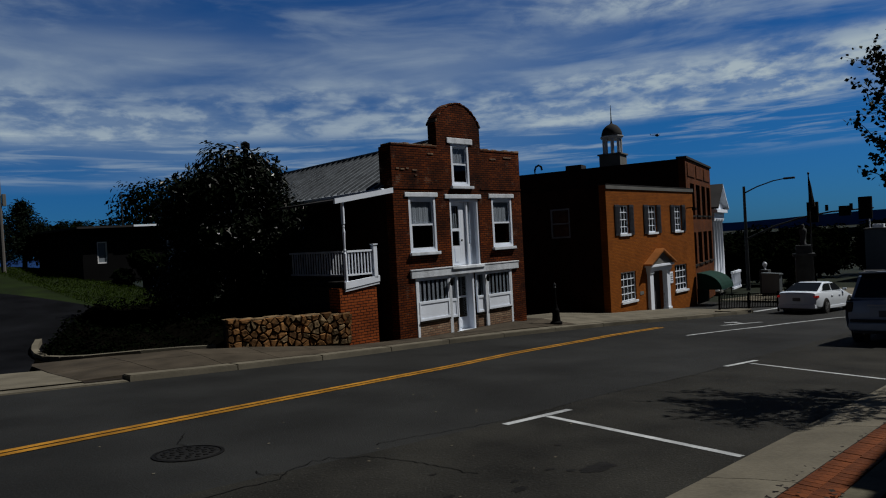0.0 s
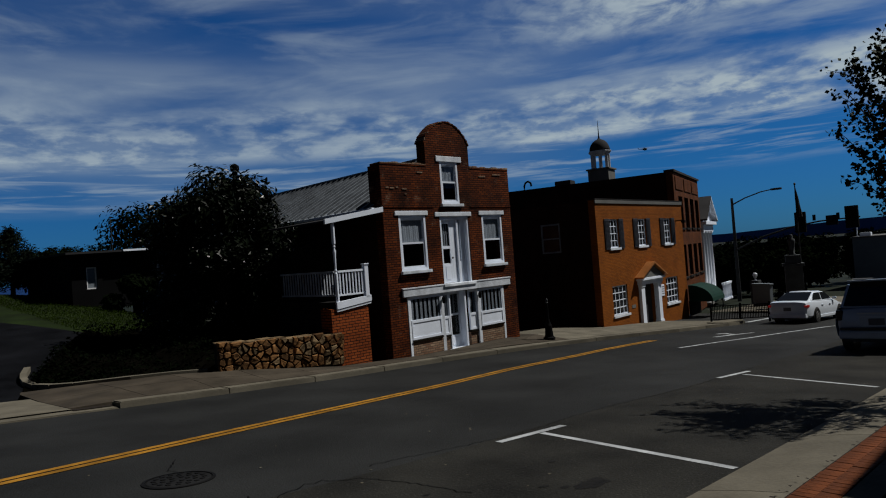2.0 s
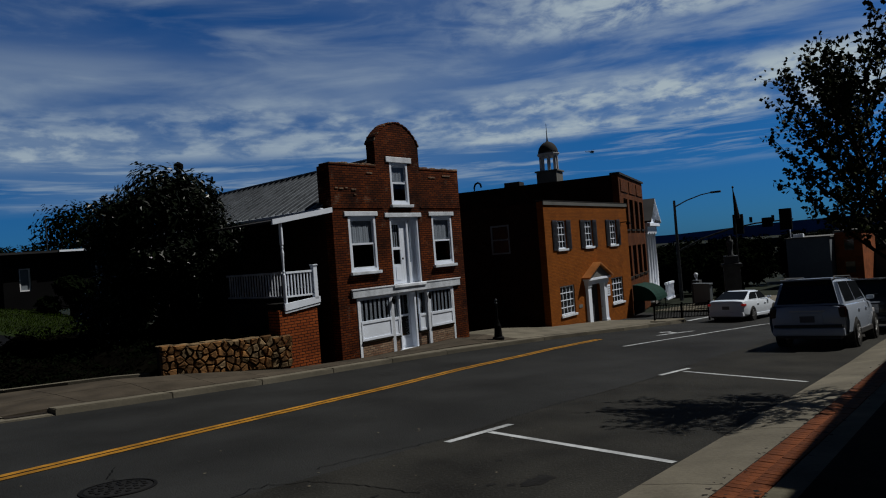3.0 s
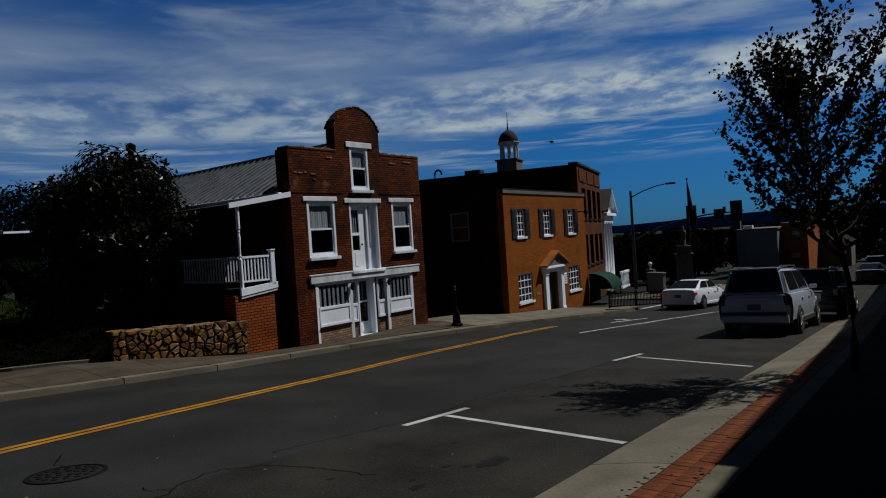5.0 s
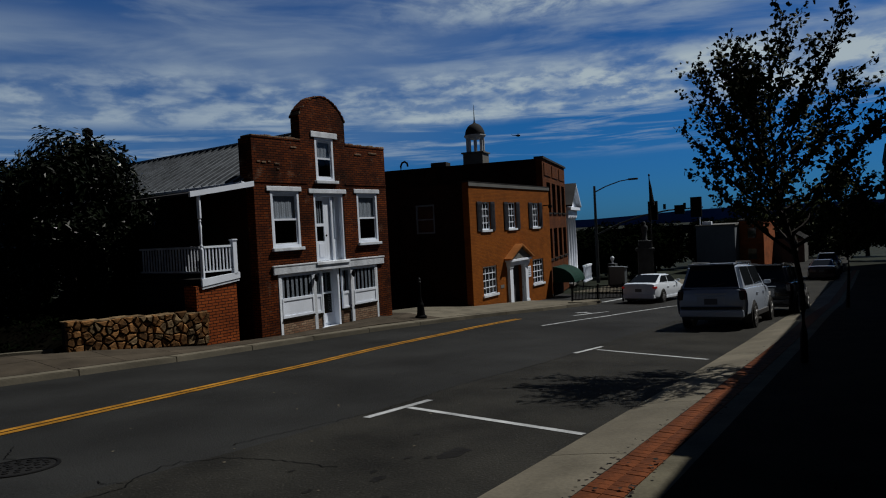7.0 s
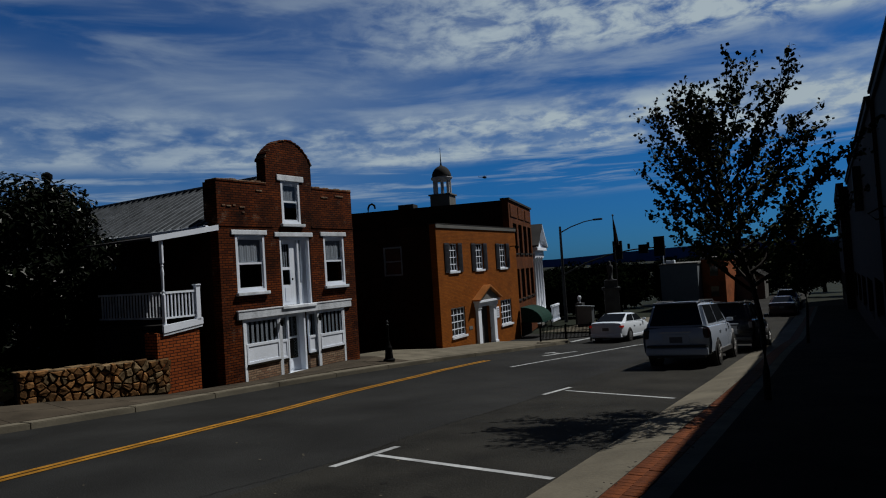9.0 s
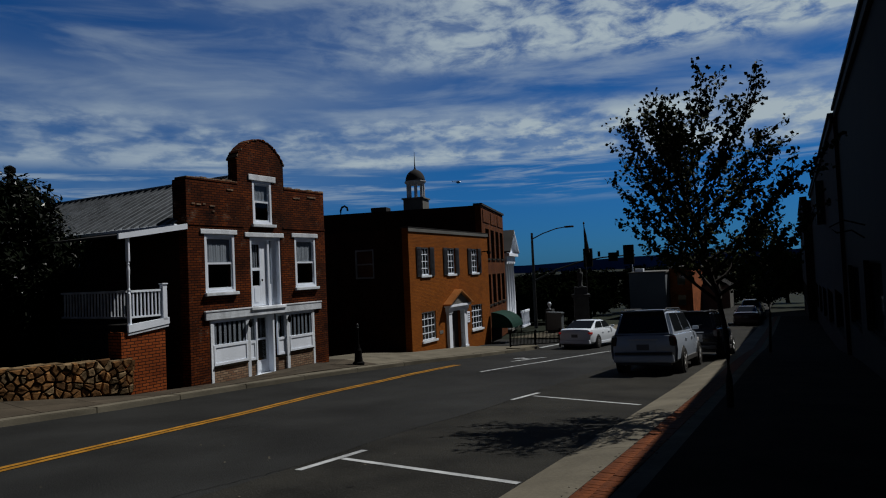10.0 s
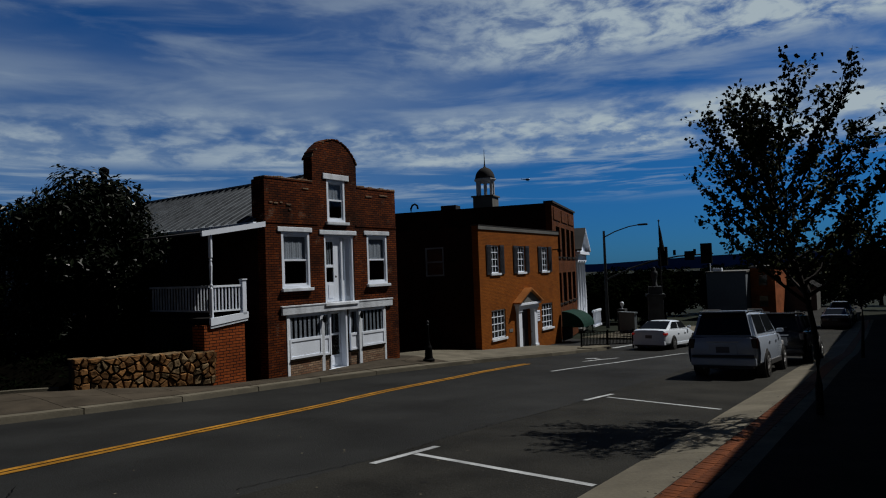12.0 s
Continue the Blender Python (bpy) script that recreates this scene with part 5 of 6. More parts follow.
def conifer(m, height, spread, seed):
    r = np.random.default_rng(seed)
    tree = thing("conifer", m, "ragged dark conifer at the edge of the lawn", "tree")
    part("trunk", tube(bmesh.new(), [(0, 0, -0.2), (0.05, 0, height * 0.5), (0, 0.05, height)], [0.14, 0.08, 0.01], 8), BARK, tree)
    cs, ns = [], []
    bm = bmesh.new()
    for i in range(58):
        f = i / 57
        z = height * (0.10 + 0.88 * f)
        a = i * 2.399 + r.uniform(-0.4, 0.4)
        ln = spread * (1 - f) ** 0.8 * r.uniform(0.7, 1.2) + 0.12
        tip = Vector((math.cos(a) * ln, math.sin(a) * ln, z + 0.10 * ln))
        tube(bm, [(0, 0, z), tip], [0.02, 0.004], 4)
        for _ in range(int(70 + 70 * ln)):
            q = r.random() ** 0.6
            p = Vector((0, 0, z)).lerp(tip, q) + Vector(r.normal(0, 0.08 + 0.05 * ln, 3)) * (0.5 + q)
            cs.append(tuple(p)), ns.append((0, 0, 1))
    part("boughs", bm, BARK, tree)
    leafy_part("needles", leaves_mesh(cs, ns, 0.20, LEAF_CONIFER, 0.3, seed), tree)
    return tree


conifer(Matrix.Translation((8.9, 42.0, land_z(8.9, 42))), 3.6, 2.0, 5)
conifer(Matrix.Translation((8.0, 47.0, land_z(8.0, 47))), 2.4, 1.3, 6)

# low ground cover in the beds
r = np.random.default_rng(4)
cs = []
for _ in range(5200):
    x = r.uniform(4.4, 13.0)
    lo = back_line(x) + (0.4 if x < 7.9 else 0.75)
    y = lo + (min(26.0, 19.0 + min(3.7, x - 4.1) * 1.9) - lo) * r.random()
    hgt = 0.30 + 0.25 * math.sin(x * 2.1) * math.sin(y * 1.7)
    if y - lo < 0.3 and x < 9:
        hgt *= 0.4
    cs.append((x, y, bed_z(x, y) + r.random() * hgt))
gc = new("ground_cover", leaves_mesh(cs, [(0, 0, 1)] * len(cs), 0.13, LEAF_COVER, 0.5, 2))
tagged(gc, "low leafy ground cover in the planting bed, darkened for magnolia shade", "plants", kind="stuff")
# grass blades on the lawn
gs = []
for _ in range(14000):
    y = r.uniform(25.5, 40)
    x = r.uniform(7.9 - (y - 26) * 0.10, 14)
    gs.append((x, y, land_z(x, y) + 0.05 + 0.06 * r.random()))
GRASS_BLADE = foliage("grass blades", (0.009, 0.018, 0.001), (0.018, 0.030, 0.003), 0.9, 0.0)
gb = new("grass", leaves_mesh(gs, [(0.3, -0.6, 0.1)] * len(gs), 0.10, GRASS_BLADE, 0.25, 3, -2.0))
tagged(gb, "rough sunlit lawn grass", "grass", kind="stuff")

# ---- house, pole and mast behind the lawn ----
house_z = land_z(11, 36) - 0.1
house = thing("bungalow", pose(9.7, 35.5, house_z, 0, 0, 4), "low bungalow with a pale roof edge, walls blackened for tree shade", "house")
# black walls stand in for the shade of the trees in front
part("front_wall", pierced(0.3, 11, 0, 2.75, [(1.0, 1.5, 1.0, 2.1), (4.6, 5.2, 1.0, 2.1)], 0, 0.2), DARK_TRIM, house)
part("side_wall", boxes((0.3, 0.5, 0.2, 6.3, 0, 2.75)), DARK_TRIM, house)
part("side_wall", boxes((10.8, 11, 0.2, 6.3, 0, 2.75)), DARK_TRIM, house)
part("rear_wall", boxes((0.5, 10.8, 6.1, 6.3, 0, 2.75)), DARK_TRIM, house)
bm = bmesh.new()
prism(bm, [(-0.1, 2.75), (11.4, 2.95), (11.4, 3.05), (-0.1, 2.85)], -0.6, 6.9)
part("roof", bm, ROOF_DARK, house, "low dark felt roof")
part("roof_edge", prism(bmesh.new(), [(2.6, 2.81), (11.4, 2.96), (11.4, 3.06), (2.6, 2.91)], -0.66, -0.6), WHITE, house, "white painted eaves board")
for a, b in ((1.0, 1.5), (4.6, 5.2)):
    wf = part("window", boxes((a, a + 0.06, 0.05, 0.12, 1.0, 2.1), (b - 0.06, b, 0.05, 0.12, 1.0, 2.1), (a + 0.06, b - 0.06, 0.05, 0.12, 2.04, 2.1), (a + 0.06, b - 0.06, 0.05, 0.12, 1.0, 1.06)), GREY_PANEL, house)
    part("blind", boxes((a + 0.06, b - 0.06, 0.10, 0.11, 1.06, 2.04)), BLOCK_GREY, wf, "pale drawn blind")
part("mast", tube(bmesh.new(), [(2.5, 0.4, 2.8), (2.5, 0.4, 4.7)], 0.025, 6), STEEL, house, "thin metal aerial mast")

pole = thing("utility_pole", Matrix.Translation((7.15, 38.0, land_z(7.15, 38.0))), "grey wooden utility pole with a transformer can", "utility pole")
part("post", tube(bmesh.new(), [(0, 0, -0.3), (0, 0, 5.1)], [0.11, 0.075], 10), WOOD_POLE, pole)
part("transformer", lathe(bmesh.new(), [(0.10, 0), (0.16, 0.03), (0.16, 0.62), (0.08, 0.70)], 14, (-0.28, -0.02, 3.3)), STEEL, pole, "dark transformer can")
part("insulator_box", boxes((0.10, 0.26, -0.12, 0.06, 3.3, 3.9), bevel=0.02), STUCCO, pole)
part("cable_loop", tube(bmesh.new(), [(-0.3 - 0.22 * math.sin(a), 0, 3.05 + 0.25 * math.cos(a)) for a in [i * 0.45 for i in range(13)]], 0.018, 5), DARK_TRIM, pole)
part("bracket", boxes((-0.55, 0.0, -0.03, 0.03, 4.45, 4.50), (-0.55, -0.49, -0.03, 0.03, 4.45, 4.62)), DARK_TRIM, pole)

# ---- tall brown building, portico and cupola ----
tall = thing("courthouse_block", pose(38.2, 17.55, -5.0, 0, 0, 14.6), "three-storey brown brick block with narrow dark windows", "building")
TALLW = 9.5
th = []
for w0, w1 in ((2.65, 4.68), (5.76, 7.76)):
    for i in range(4):
        th.append((1.3 + i * 2.1, 2.75 + i * 2.1, w0, w1))
part("front_wall", pierced(0, TALLW, 0, 9.2, th, 0, 0.4), BRICK_BROWN, tall)
for a, b, c, d in th:
    fr = part("window", boxes((a, a + 0.08, 0.14, 0.24, c, d), (b - 0.08, b, 0.14, 0.24, c, d), (a + 0.08, b - 0.08, 0.14, 0.24, d - 0.08, d), (a + 0.08, b - 0.08, 0.14, 0.24, c, c + 0.08), (a + 0.08, b - 0.08, 0.14, 0.24, (c + d) / 2 - 0.04, (c + d) / 2 + 0.04)), DARK_TRIM, tall)
    part("pane", boxes((a + 0.08, b - 0.08, 0.18, 0.19, c + 0.08, d - 0.08)), GLASS, fr)
    part("sill", boxes((a - 0.1, b + 0.1, -0.08, 0.14, c - 0.12, c)), STUCCO_SHADED, fr)
for i in range(3):
    part("brick_panel", boxes((0.5 + i * 3.0, 3.1 + i * 3.0, -0.05, -0.004, 8.15, 8.95), bevel=0.02), BRICK_BROWN, tall)
part("coping", boxes((-0.1, TALLW + 0.1, -0.1, 0.5, 9.2, 9.33)), ROOF_DARK, tall)
# unlit flank, its shade given by the darker brick
part("side_wall", boxes((0, 0.4, 0.4, 13.5, 0, 9.2)), BRICK_SHADED, tall)
part("side_wall", boxes((TALLW - 0.4, TALLW, 0.4, 13.5, 0, 9.2)), BRICK_BROWN, tall)
part("rear_wall", boxes((0, TALLW, 13.5, 13.9, 0, 9.2)), BRICK_BROWN, tall)
part("roof", boxes((0.4, TALLW - 0.4, 0.4, 13.5, 8.7, 8.9)), ROOF_DARK, tall)
part("roof_vent", boxes((0.5, 1.5, 6.6, 7.7, 8.9, 9.55), bevel=0.03), ROOF_DARK, tall)
part("vent_hood", tube(bmesh.new(), [(0.5, 9.9, 8.9), (0.5, 9.9, 9.50), (0.5, 9.8, 9.72), (0.5, 9.6, 9.80), (0.5, 9.42, 9.68), (0.5, 9.38, 9.45)], 0.07, 8), DARK_TRIM, tall, "bent metal vent hood")

cup = thing("cupola", pose(42.0, 24.6, 4.35, 0, 0, 12) @ Matrix.Diagonal((0.66, 0.66, 0.76, 1)), "white octagonal cupola with a dark dome and spire", "cupola")
# grey base and dimmed white above it carry the cupola's shade as colour
part("base", boxes((-1.15, 1.15, -1.15, 1.15, 0, 1.45), (-1.3, 1.3, -1.3, 1.3, 1.45, 1.6), bevel=0.03), STUCCO, cup)
for i in range(8):
    a = math.pi * (i + 0.5) / 4
    part("column", tube(bmesh.new(), [(0.92 * math.cos(a), 0.92 * math.sin(a), 1.6), (0.92 * math.cos(a), 0.92 * math.sin(a), 2.95)], 0.13, 8), WHITE_SHADED, cup)
part("entablature", lathe(bmesh.new(), [(1.05, 2.95), (1.12, 3.05), (1.3, 3.2), (1.3, 3.28), (1.1, 3.3)], 8), WHITE_SHADED, cup)
part("dome", lathe(bmesh.new(), [(1.12 * math.cos(a), 3.3 + 1.15 * math.sin(a)) for a in [i * 0.17 for i in range(9)]] + [(0.10, 4.55)], 16), ROOF_DARK, cup, "dark metal dome", smooth=True)
part("spire", lathe(bmesh.new(), [(0.12, 4.5), (0.07, 4.8), (0.05, 5.2), (0.02, 6.25)], 8), ROOF_DARK, cup)

PW = 5.2
port = thing("portico", pose(48.0, 20.05, -5.0, 0, 0, 14.6), "white columned portico with a gabled pediment", "portico")
for i in range(4):
    u = 0.45 + i * (PW - 0.9) / 3
    col = part("column", lathe(bmesh.new(), [(0.36, 0.2), (0.36, 0.35), (0.28, 0.4), (0.29, 2.5), (0.24, 5.25), (0.34, 5.35), (0.36, 5.5)], 16, (u, 0.3, 0)), WHITE, port, smooth=True)
part("plinth", boxes((-0.1, PW + 0.1, -0.2, 2.6, 0, 0.2)), STUCCO, port)
part("entablature", boxes((0.0, PW, -0.05, 2.6, 5.5, 6.0), (-0.25, PW + 0.25, -0.30, 2.6, 6.0, 6.25), bevel=0.02), WHITE, port)
part("pediment", prism(bmesh.new(), [(0.0, 6.25), (PW, 6.25), (PW / 2, 8.0)], 0.0, 0.2), WHITE, port)
for q in (-1, 1):
    e = PW / 2 + q * (PW / 2 + 0.35)
    part("roof", prism(bmesh.new(), [(PW / 2, 8.06), (e, 6.26), (e, 6.40), (PW / 2, 8.22)], -0.40, 2.6), ROOF_DARK if q < 0 else WHITE, port)
bal = thing("balustrade", pose(50.3, 19.75, -4.95, 0, 0, 8), "white balustrade beside the portico steps", "balustrade")
part("rail", boxes((0, 2.6, 0, 0.18, 1.25, 1.42), (0, 2.6, 0, 0.18, 0.05, 0.2)), WHITE, bal)
for i in range(9):
    part("baluster", lathe(bmesh.new(), [(0.05, 0.2), (0.08, 0.5), (0.05, 1.0), (0.06, 1.25)], 8, (0.15 + i * 0.29, 0.09, 0)), WHITE, bal)

# green canvas entrance awning
awn = thing("awning", pose(36.75, 16.5, -4.15, 0, 0, 6), "rounded dark green canvas awning over a side entrance", "awning")
bm = bmesh.new()
rings = []
for u in (0.0, 2.3):
    ring = []
    for i in range(9):
        a = math.pi / 2 * i / 8
        ring.append(bm.verts.new((u, -1.35 * math.sin(a) + 1.35 - 1.35, 0.55 + 0.95 * math.cos(a))))
    ring.append(bm.verts.new((u, 0.0, 0.55)))
    rings.append(ring)
for i in range(9):
    bm.faces.new((rings[0][i], rings[1][i], rings[1][i + 1], rings[0][i + 1]))
for rg in rings:
    bm.faces.new(rg)
part("canopy", bm, AWNING, awn, smooth=False)
for u in (0.1, 2.2):
    part("post", tube(bmesh.new(), [(u, -1.25, 0.0), (u, -1.25, 0.6)], 0.03, 6), DARK_TRIM, awn)
part("doorway", boxes((0.2, 2.1, 0.0, 0.1, -0.3, 0.55)), DARK_TRIM, awn)

fence = thing("railing", pose(31.6, 13.2, road_z(31.6, 13.2) + 0.1, 0, 1.5, -40), "low black iron railing on the pavement corner", "railing")
for w in (0.12, 0.78):
    part("rail", boxes((0, 3.1, -0.02, 0.02, w, w + 0.04)), DARK_TRIM, fence)
for i in range(3):
    part("post", boxes((i * 1.5, i * 1.5 + 0.07, -0.035, 0.035, -0.1, 0.90)), DARK_TRIM, fence)
for i in range(36):
    part("bar", boxes((0.12 + i * 0.083, 0.15 + i * 0.083, -0.01, 0.01, 0.16, 0.78)), DARK_TRIM, fence)

# ---- lamps, signals, monument ----
post_z = road_z(19.74, 14.3) + 0.12
pl = thing("bollard", Matrix.Translation((19.74, 14.28, post_z)), "short black cast iron post with a flared base", "bollard")
part("base", lathe(bmesh.new(), [(0.22, 0), (0.22, 0.08), (0.16, 0.12), (0.14, 0.30), (0.13, 0.52), (0.09, 0.60), (0.06, 0.74)], 16), DARK_TRIM, pl, smooth=False)
part("shaft", tube(bmesh.new(), [(0, 0, 0.72), (0, 0, 1.34)], [0.045, 0.038], 12), DARK_TRIM, pl)
part("finial", lathe(bmesh.new(), [(0.03, 1.33), (0.055, 1.36), (0.03, 1.39), (0.05, 1.43), (0.045, 1.48), (0.01, 1.53)], 12), STEEL, pl)

sig_x, sig_y = 55.0, 20.4
sg = thing("traffic_signal", Matrix.Translation((sig_x, sig_y, road_z(sig_x, 17) - 0.1)), "tall signal pole with a curved mast arm and street light", "traffic signal")
part("pole", tube(bmesh.new(), [(0, 0, 0), (0, 0, 8.5)], [0.16, 0.10], 10), STEEL, sg)
part("luminaire_arm", tube(bmesh.new(), [(0, 0, 7.95), (0.1, -1.0, 8.40), (0.2, -2.2, 8.75), (0.3, -3.0, 8.85)], [0.06, 0.05, 0.045, 0.04], 8), STEEL, sg)
part("luminaire", boxes((0.15, 0.45, -3.75, -2.95, 8.77, 8.93), bevel=0.05), STEEL, sg)
part("mast_arm", tube(bmesh.new(), [(0, 0, 4.2), (0.1, -2.2, 5.15), (0.15, -4.2, 5.72), (0.2, -6.2, 6.02), (0.25, -8.9, 6.12)], [0.08, 0.075, 0.07, 0.06, 0.05], 8), STEEL, sg)
for y, w, sz in ((-4.95, 6.12, (0.38, 0.85)), (-7.1, 6.06, (0.38, 0.40)), (-8.4, 6.22, (0.42, 0.88))):
    hd = part("signal_head", boxes((0.0, 0.3, y - sz[0], y + sz[0], w - sz[1], w + sz[1] * 0.85), bevel=0.03), DARK_TRIM, sg, "dark signal head with backplate")
    part("hood", tube(bmesh.new(), [(-0.14, y, w), (0.0, y, w)], 0.14, 10), DARK_TRIM, hd)
for y in (-5.9, -7.5):
    part("sensor", boxes((0.1, 0.25, y - 0.1, y + 0.1, 6.1, 6.55), bevel=0.02), DARK_TRIM, sg)

fz = road_z(47, 13)
fl = thing("flagpole", Matrix.Translation((47.0, 13.35, fz - 0.1)), "slim flagpole with a furled dark flag", "flagpole")
part("pole", tube(bmesh.new(), [(0, 0, 0), (0, 0, 8.1)], [0.07, 0.035], 8), STEEL, fl)
part("ball", lathe(bmesh.new(), [(0.02, 8.08), (0.07, 8.15), (0.07, 8.2), (0.02, 8.27)], 10), STEEL, fl)
bm = bmesh.new()
tube(bm, [(0.0, 0.0, 7.95), (0.02, -0.05, 7.3), (0.02, -0.10, 6.6), (0.0, -0.14, 6.0)], [0.03, 0.10, 0.15, 0.20], 8)
part("flag", bm, DARK_WOOD, fl, "furled dark flag cloth")

mz = road_z(44.0, 12.9)
mon = thing("monument", pose(44.0, 12.95, mz - 0.1, 0, 0, 20) @ Matrix.Diagonal((1, 1, 1.18, 1)), "grey stone monument pedestal on steps", "monument")
for i in range(4):
    part("step", boxes((-1.5 + i * 0.25, 1.5 - i * 0.25, -1.5 + i * 0.25, 1.5 - i * 0.25, 0.18 * i, 0.18 * (i + 1)), bevel=0.01), STATUE, mon)
part("die", boxes((-0.48, 0.48, -0.48, 0.48, 0.72, 2.35), bevel=0.02), STATUE, mon)
part("cornice", boxes((-0.60, 0.60, -0.60, 0.60, 2.35, 2.52), (-0.42, 0.42, -0.42, 0.42, 2.52, 2.95), bevel=0.02), STATUE, mon)
bm = bmesh.new()
lathe(bm, [(0.20, 0), (0.20, 0.08), (0.15, 0.10), (0.17, 0.55), (0.22, 0.85), (0.20, 1.0), (0.09, 1.06), (0.11, 1.18), (0.05, 1.30)], 12)
solid("statue", bm, STATUE, "plain pale standing statue on the monument", "statue", Matrix.Translation((44.0, 12.95, mz + 3.37)), smooth=True)
clump_tree("cypress", Matrix.Translation((45.5, 14.15, road_z(45.5, 14.15))), "dark clipped cypress beside the monument", [(0, 0, 0.5, 0.5), (0, 0, 1.0, 0.42), (0, 0, 1.5, 0.32), (0, 0, 1.95, 0.2)], 2200, 0.14, LEAF_DARK, 0.4, 0.06, 51, 0.4)
solid("low_wall", boxes((0, 1.35, 0, 0.3, 0, 1.6), (-0.05, 1.40, -0.05, 0.35, 1.6, 1.71), bevel=0.02), BLOCK_GREY, "low pale rendered garden wall", "wall", pose(46.6, 15.1, road_z(46.5, 15) - 0.1, 0, 0, 70))
urn = thing("garden_urn", pose(48.6, 16.85, road_z(48.6, 16.85) - 0.1), "small white urn on a plinth", "urn")
part("plinth", boxes((-0.3, 0.3, -0.3, 0.3, 0, 1.9), bevel=0.03), STATUE, urn)
part("bowl", lathe(bmesh.new(), [(0.08, 1.9), (0.05, 2.0), (0.14, 2.2), (0.16, 2.35), (0.08, 2.45)], 12), WHITE, urn)
sheet("plaza", span(40.6, 56, 1.2), [i / 10 for i in range(11)], road_z, CONCRETE, "pale concrete forecourt round the monument", "pavement", lambda X: 8.6 + max(0, 44 - X) * 0.5, lambda X: 17.0, lift=0.12)
for i in range(9):
    e0, e1 = 40.5 + i * 1.6, 40.5 + (i + 1) * 1.6
    k = draped_block("plaza_kerb", e0, e1, 8.3 + max(0, 44 - e0) * 0.5, 8.6 + max(0, 44 - e0) * 0.5, 8.3 + max(0, 44 - e1) * 0.5, 8.6 + max(0, 44 - e1) * 0.5, 0.13, 0.15, CONCRETE, None, 0.02)
    tagged(k, "pale kerb stone edging the forecourt", "kerb", group="forecourt kerb", kind="structure")

# ---- distance ----
for i, (x, y, top, rad) in enumerate(((60, 24, -1.2, 3.2), (63, 20.5, -1.6, 2.6), (58, 27, -0.8, 3.4), (66, 18.5, -1.4, 2.4), (75, 27, -0.8, 3.6), (80, 22, -0.7, 3.6), (86, 17.5, -0.5, 3.4), (92, 12, -0.4, 3.6), (70, 33, -0.4, 4.0), (90, 7.5, -0.2, 3.0), (95, 3.0, 0.4, 3.4), (94, -3.5, 1.2, 3.6), (97, 8.0, 0.0, 3.6), (100, 13.0, -0.4, 3.6), (104, 18.0, -0.4, 4.0), (110, 1.0, 1.0, 4.5), (66, 26.5, -0.9, 3.4), (84, 26.0, -0.5, 4.0))):
    round_tree(x, y, ground_z(x, y), top, rad, 70 + i, n=6500, leaf=0.50, label="dark leafy tree across the intersection")
blk = thing("warehouse", pose(72, 12.0, ground_z(72, 13) - 0.2, 0, 0, 0), "plain block building with shade greyed into its walls", "building")
# the wall's shade is in this grey, not cast on it
part("body", boxes((0, 10, 0.0, 3.8, 0, 5.0)), BLOCK_GREY, blk)
part("parapet", boxes((-0.1, 10.1, -0.1, 3.9, 5.0, 5.15)), STUCCO, blk)
part("roof_unit", boxes((0.8, 1.4, 2.4, 3.3, 5.15, 5.5), (0.9, 1.0, 3.5, 3.6, 5.15, 6.1), bevel=0.02), WHITE, blk)
ob2 = thing("brick_shop", pose(74, 9.6, ground_z(74, 11) - 0.2), "far orange brick shop building", "building")
part("body", boxes((0, 9, 0, 2.3, 0, 5.4)), BRICK_FAR, ob2)
part("cornice", boxes((-0.15, 9.1, -0.1, 2.4, 5.4, 5.6)), STUCCO, ob2)
for w in (1.4, 3.6):
    part("window", boxes((-0.03, 0.02, 0.7, 1.5, w, w + 1.1)), GLASS, ob2)
ob3 = thing("gabled_house", pose(82, 6.6, ground_z(82, 8) - 0.2), "small white gabled house down the street", "house")
part("body", boxes((0, 6, 0, 3.2, 0, 3.3)), STUCCO, ob3)
bm = bmesh.new()
for a, b in ((-0.2, 1.6), (1.6, 3.4)):
    v = [bm.verts.new(p) for p in ((-0.3, a, 3.2 if a < 1 else 4.4), (6.3, a, 3.2 if a < 1 else 4.4), (6.3, b, 4.4 if a < 1 else 3.2), (-0.3, b, 4.4 if a < 1 else 3.2))]
    bm.faces.new(v)
bmesh.ops.solidify(bm, geom=bm.faces[:], thickness=0.12)
part("roof", bm, ROOF_DARK, ob3)
part("gable", boxes((-0.02, 0.1, 1.2, 2.0, 3.3, 3.95)), WHITE, ob3)


def ridge(name, dist, base, crest, seed, material, label):
    """A long range of hills standing round the valley."""
    verts, faces = [], []
    n = 160
    for i in range(n + 1):
        a = radians(-75 + 190 * i / n)
        x, y = dist * math.cos(a), dist * math.sin(a)
        h = crest(math.degrees(a)) + dist * 0.0022 * noise.noise(Vector((i * 0.13, seed, 0))) + dist * 0.0008 * noise.noise(Vector((i * 0.55, seed, 3)))
        verts += [(x, y, base), (x, y, h), (x * 1.25, y * 1.25, base)]
    for i in range(n):
        for j in (0, 1):
            p = i * 3 + j
            faces.append((p, p + 3, p + 4, p + 1))
    me = bpy.data.meshes.new("mesh")
    me.from_pydata(verts, [], faces)
    me.materials.append(material)
    return tagged(new(name, me), label, "hills", kind="structure")


ridge("backdrop_far_hills", 2600, -60, lambda d: 2600 * (0.0040 + 0.0055 * smooth01((22 - d) / 13)), 3, HILL_HAZE, "wooded hills on the horizon with haze in their blue colour")
ridge("backdrop_near_hills", 900, -40, lambda d: 900 * (-0.012 + 0.002 * math.sin(d * 0.2)), 7, HILL_NEAR, "dark wooded ridge beyond the town")

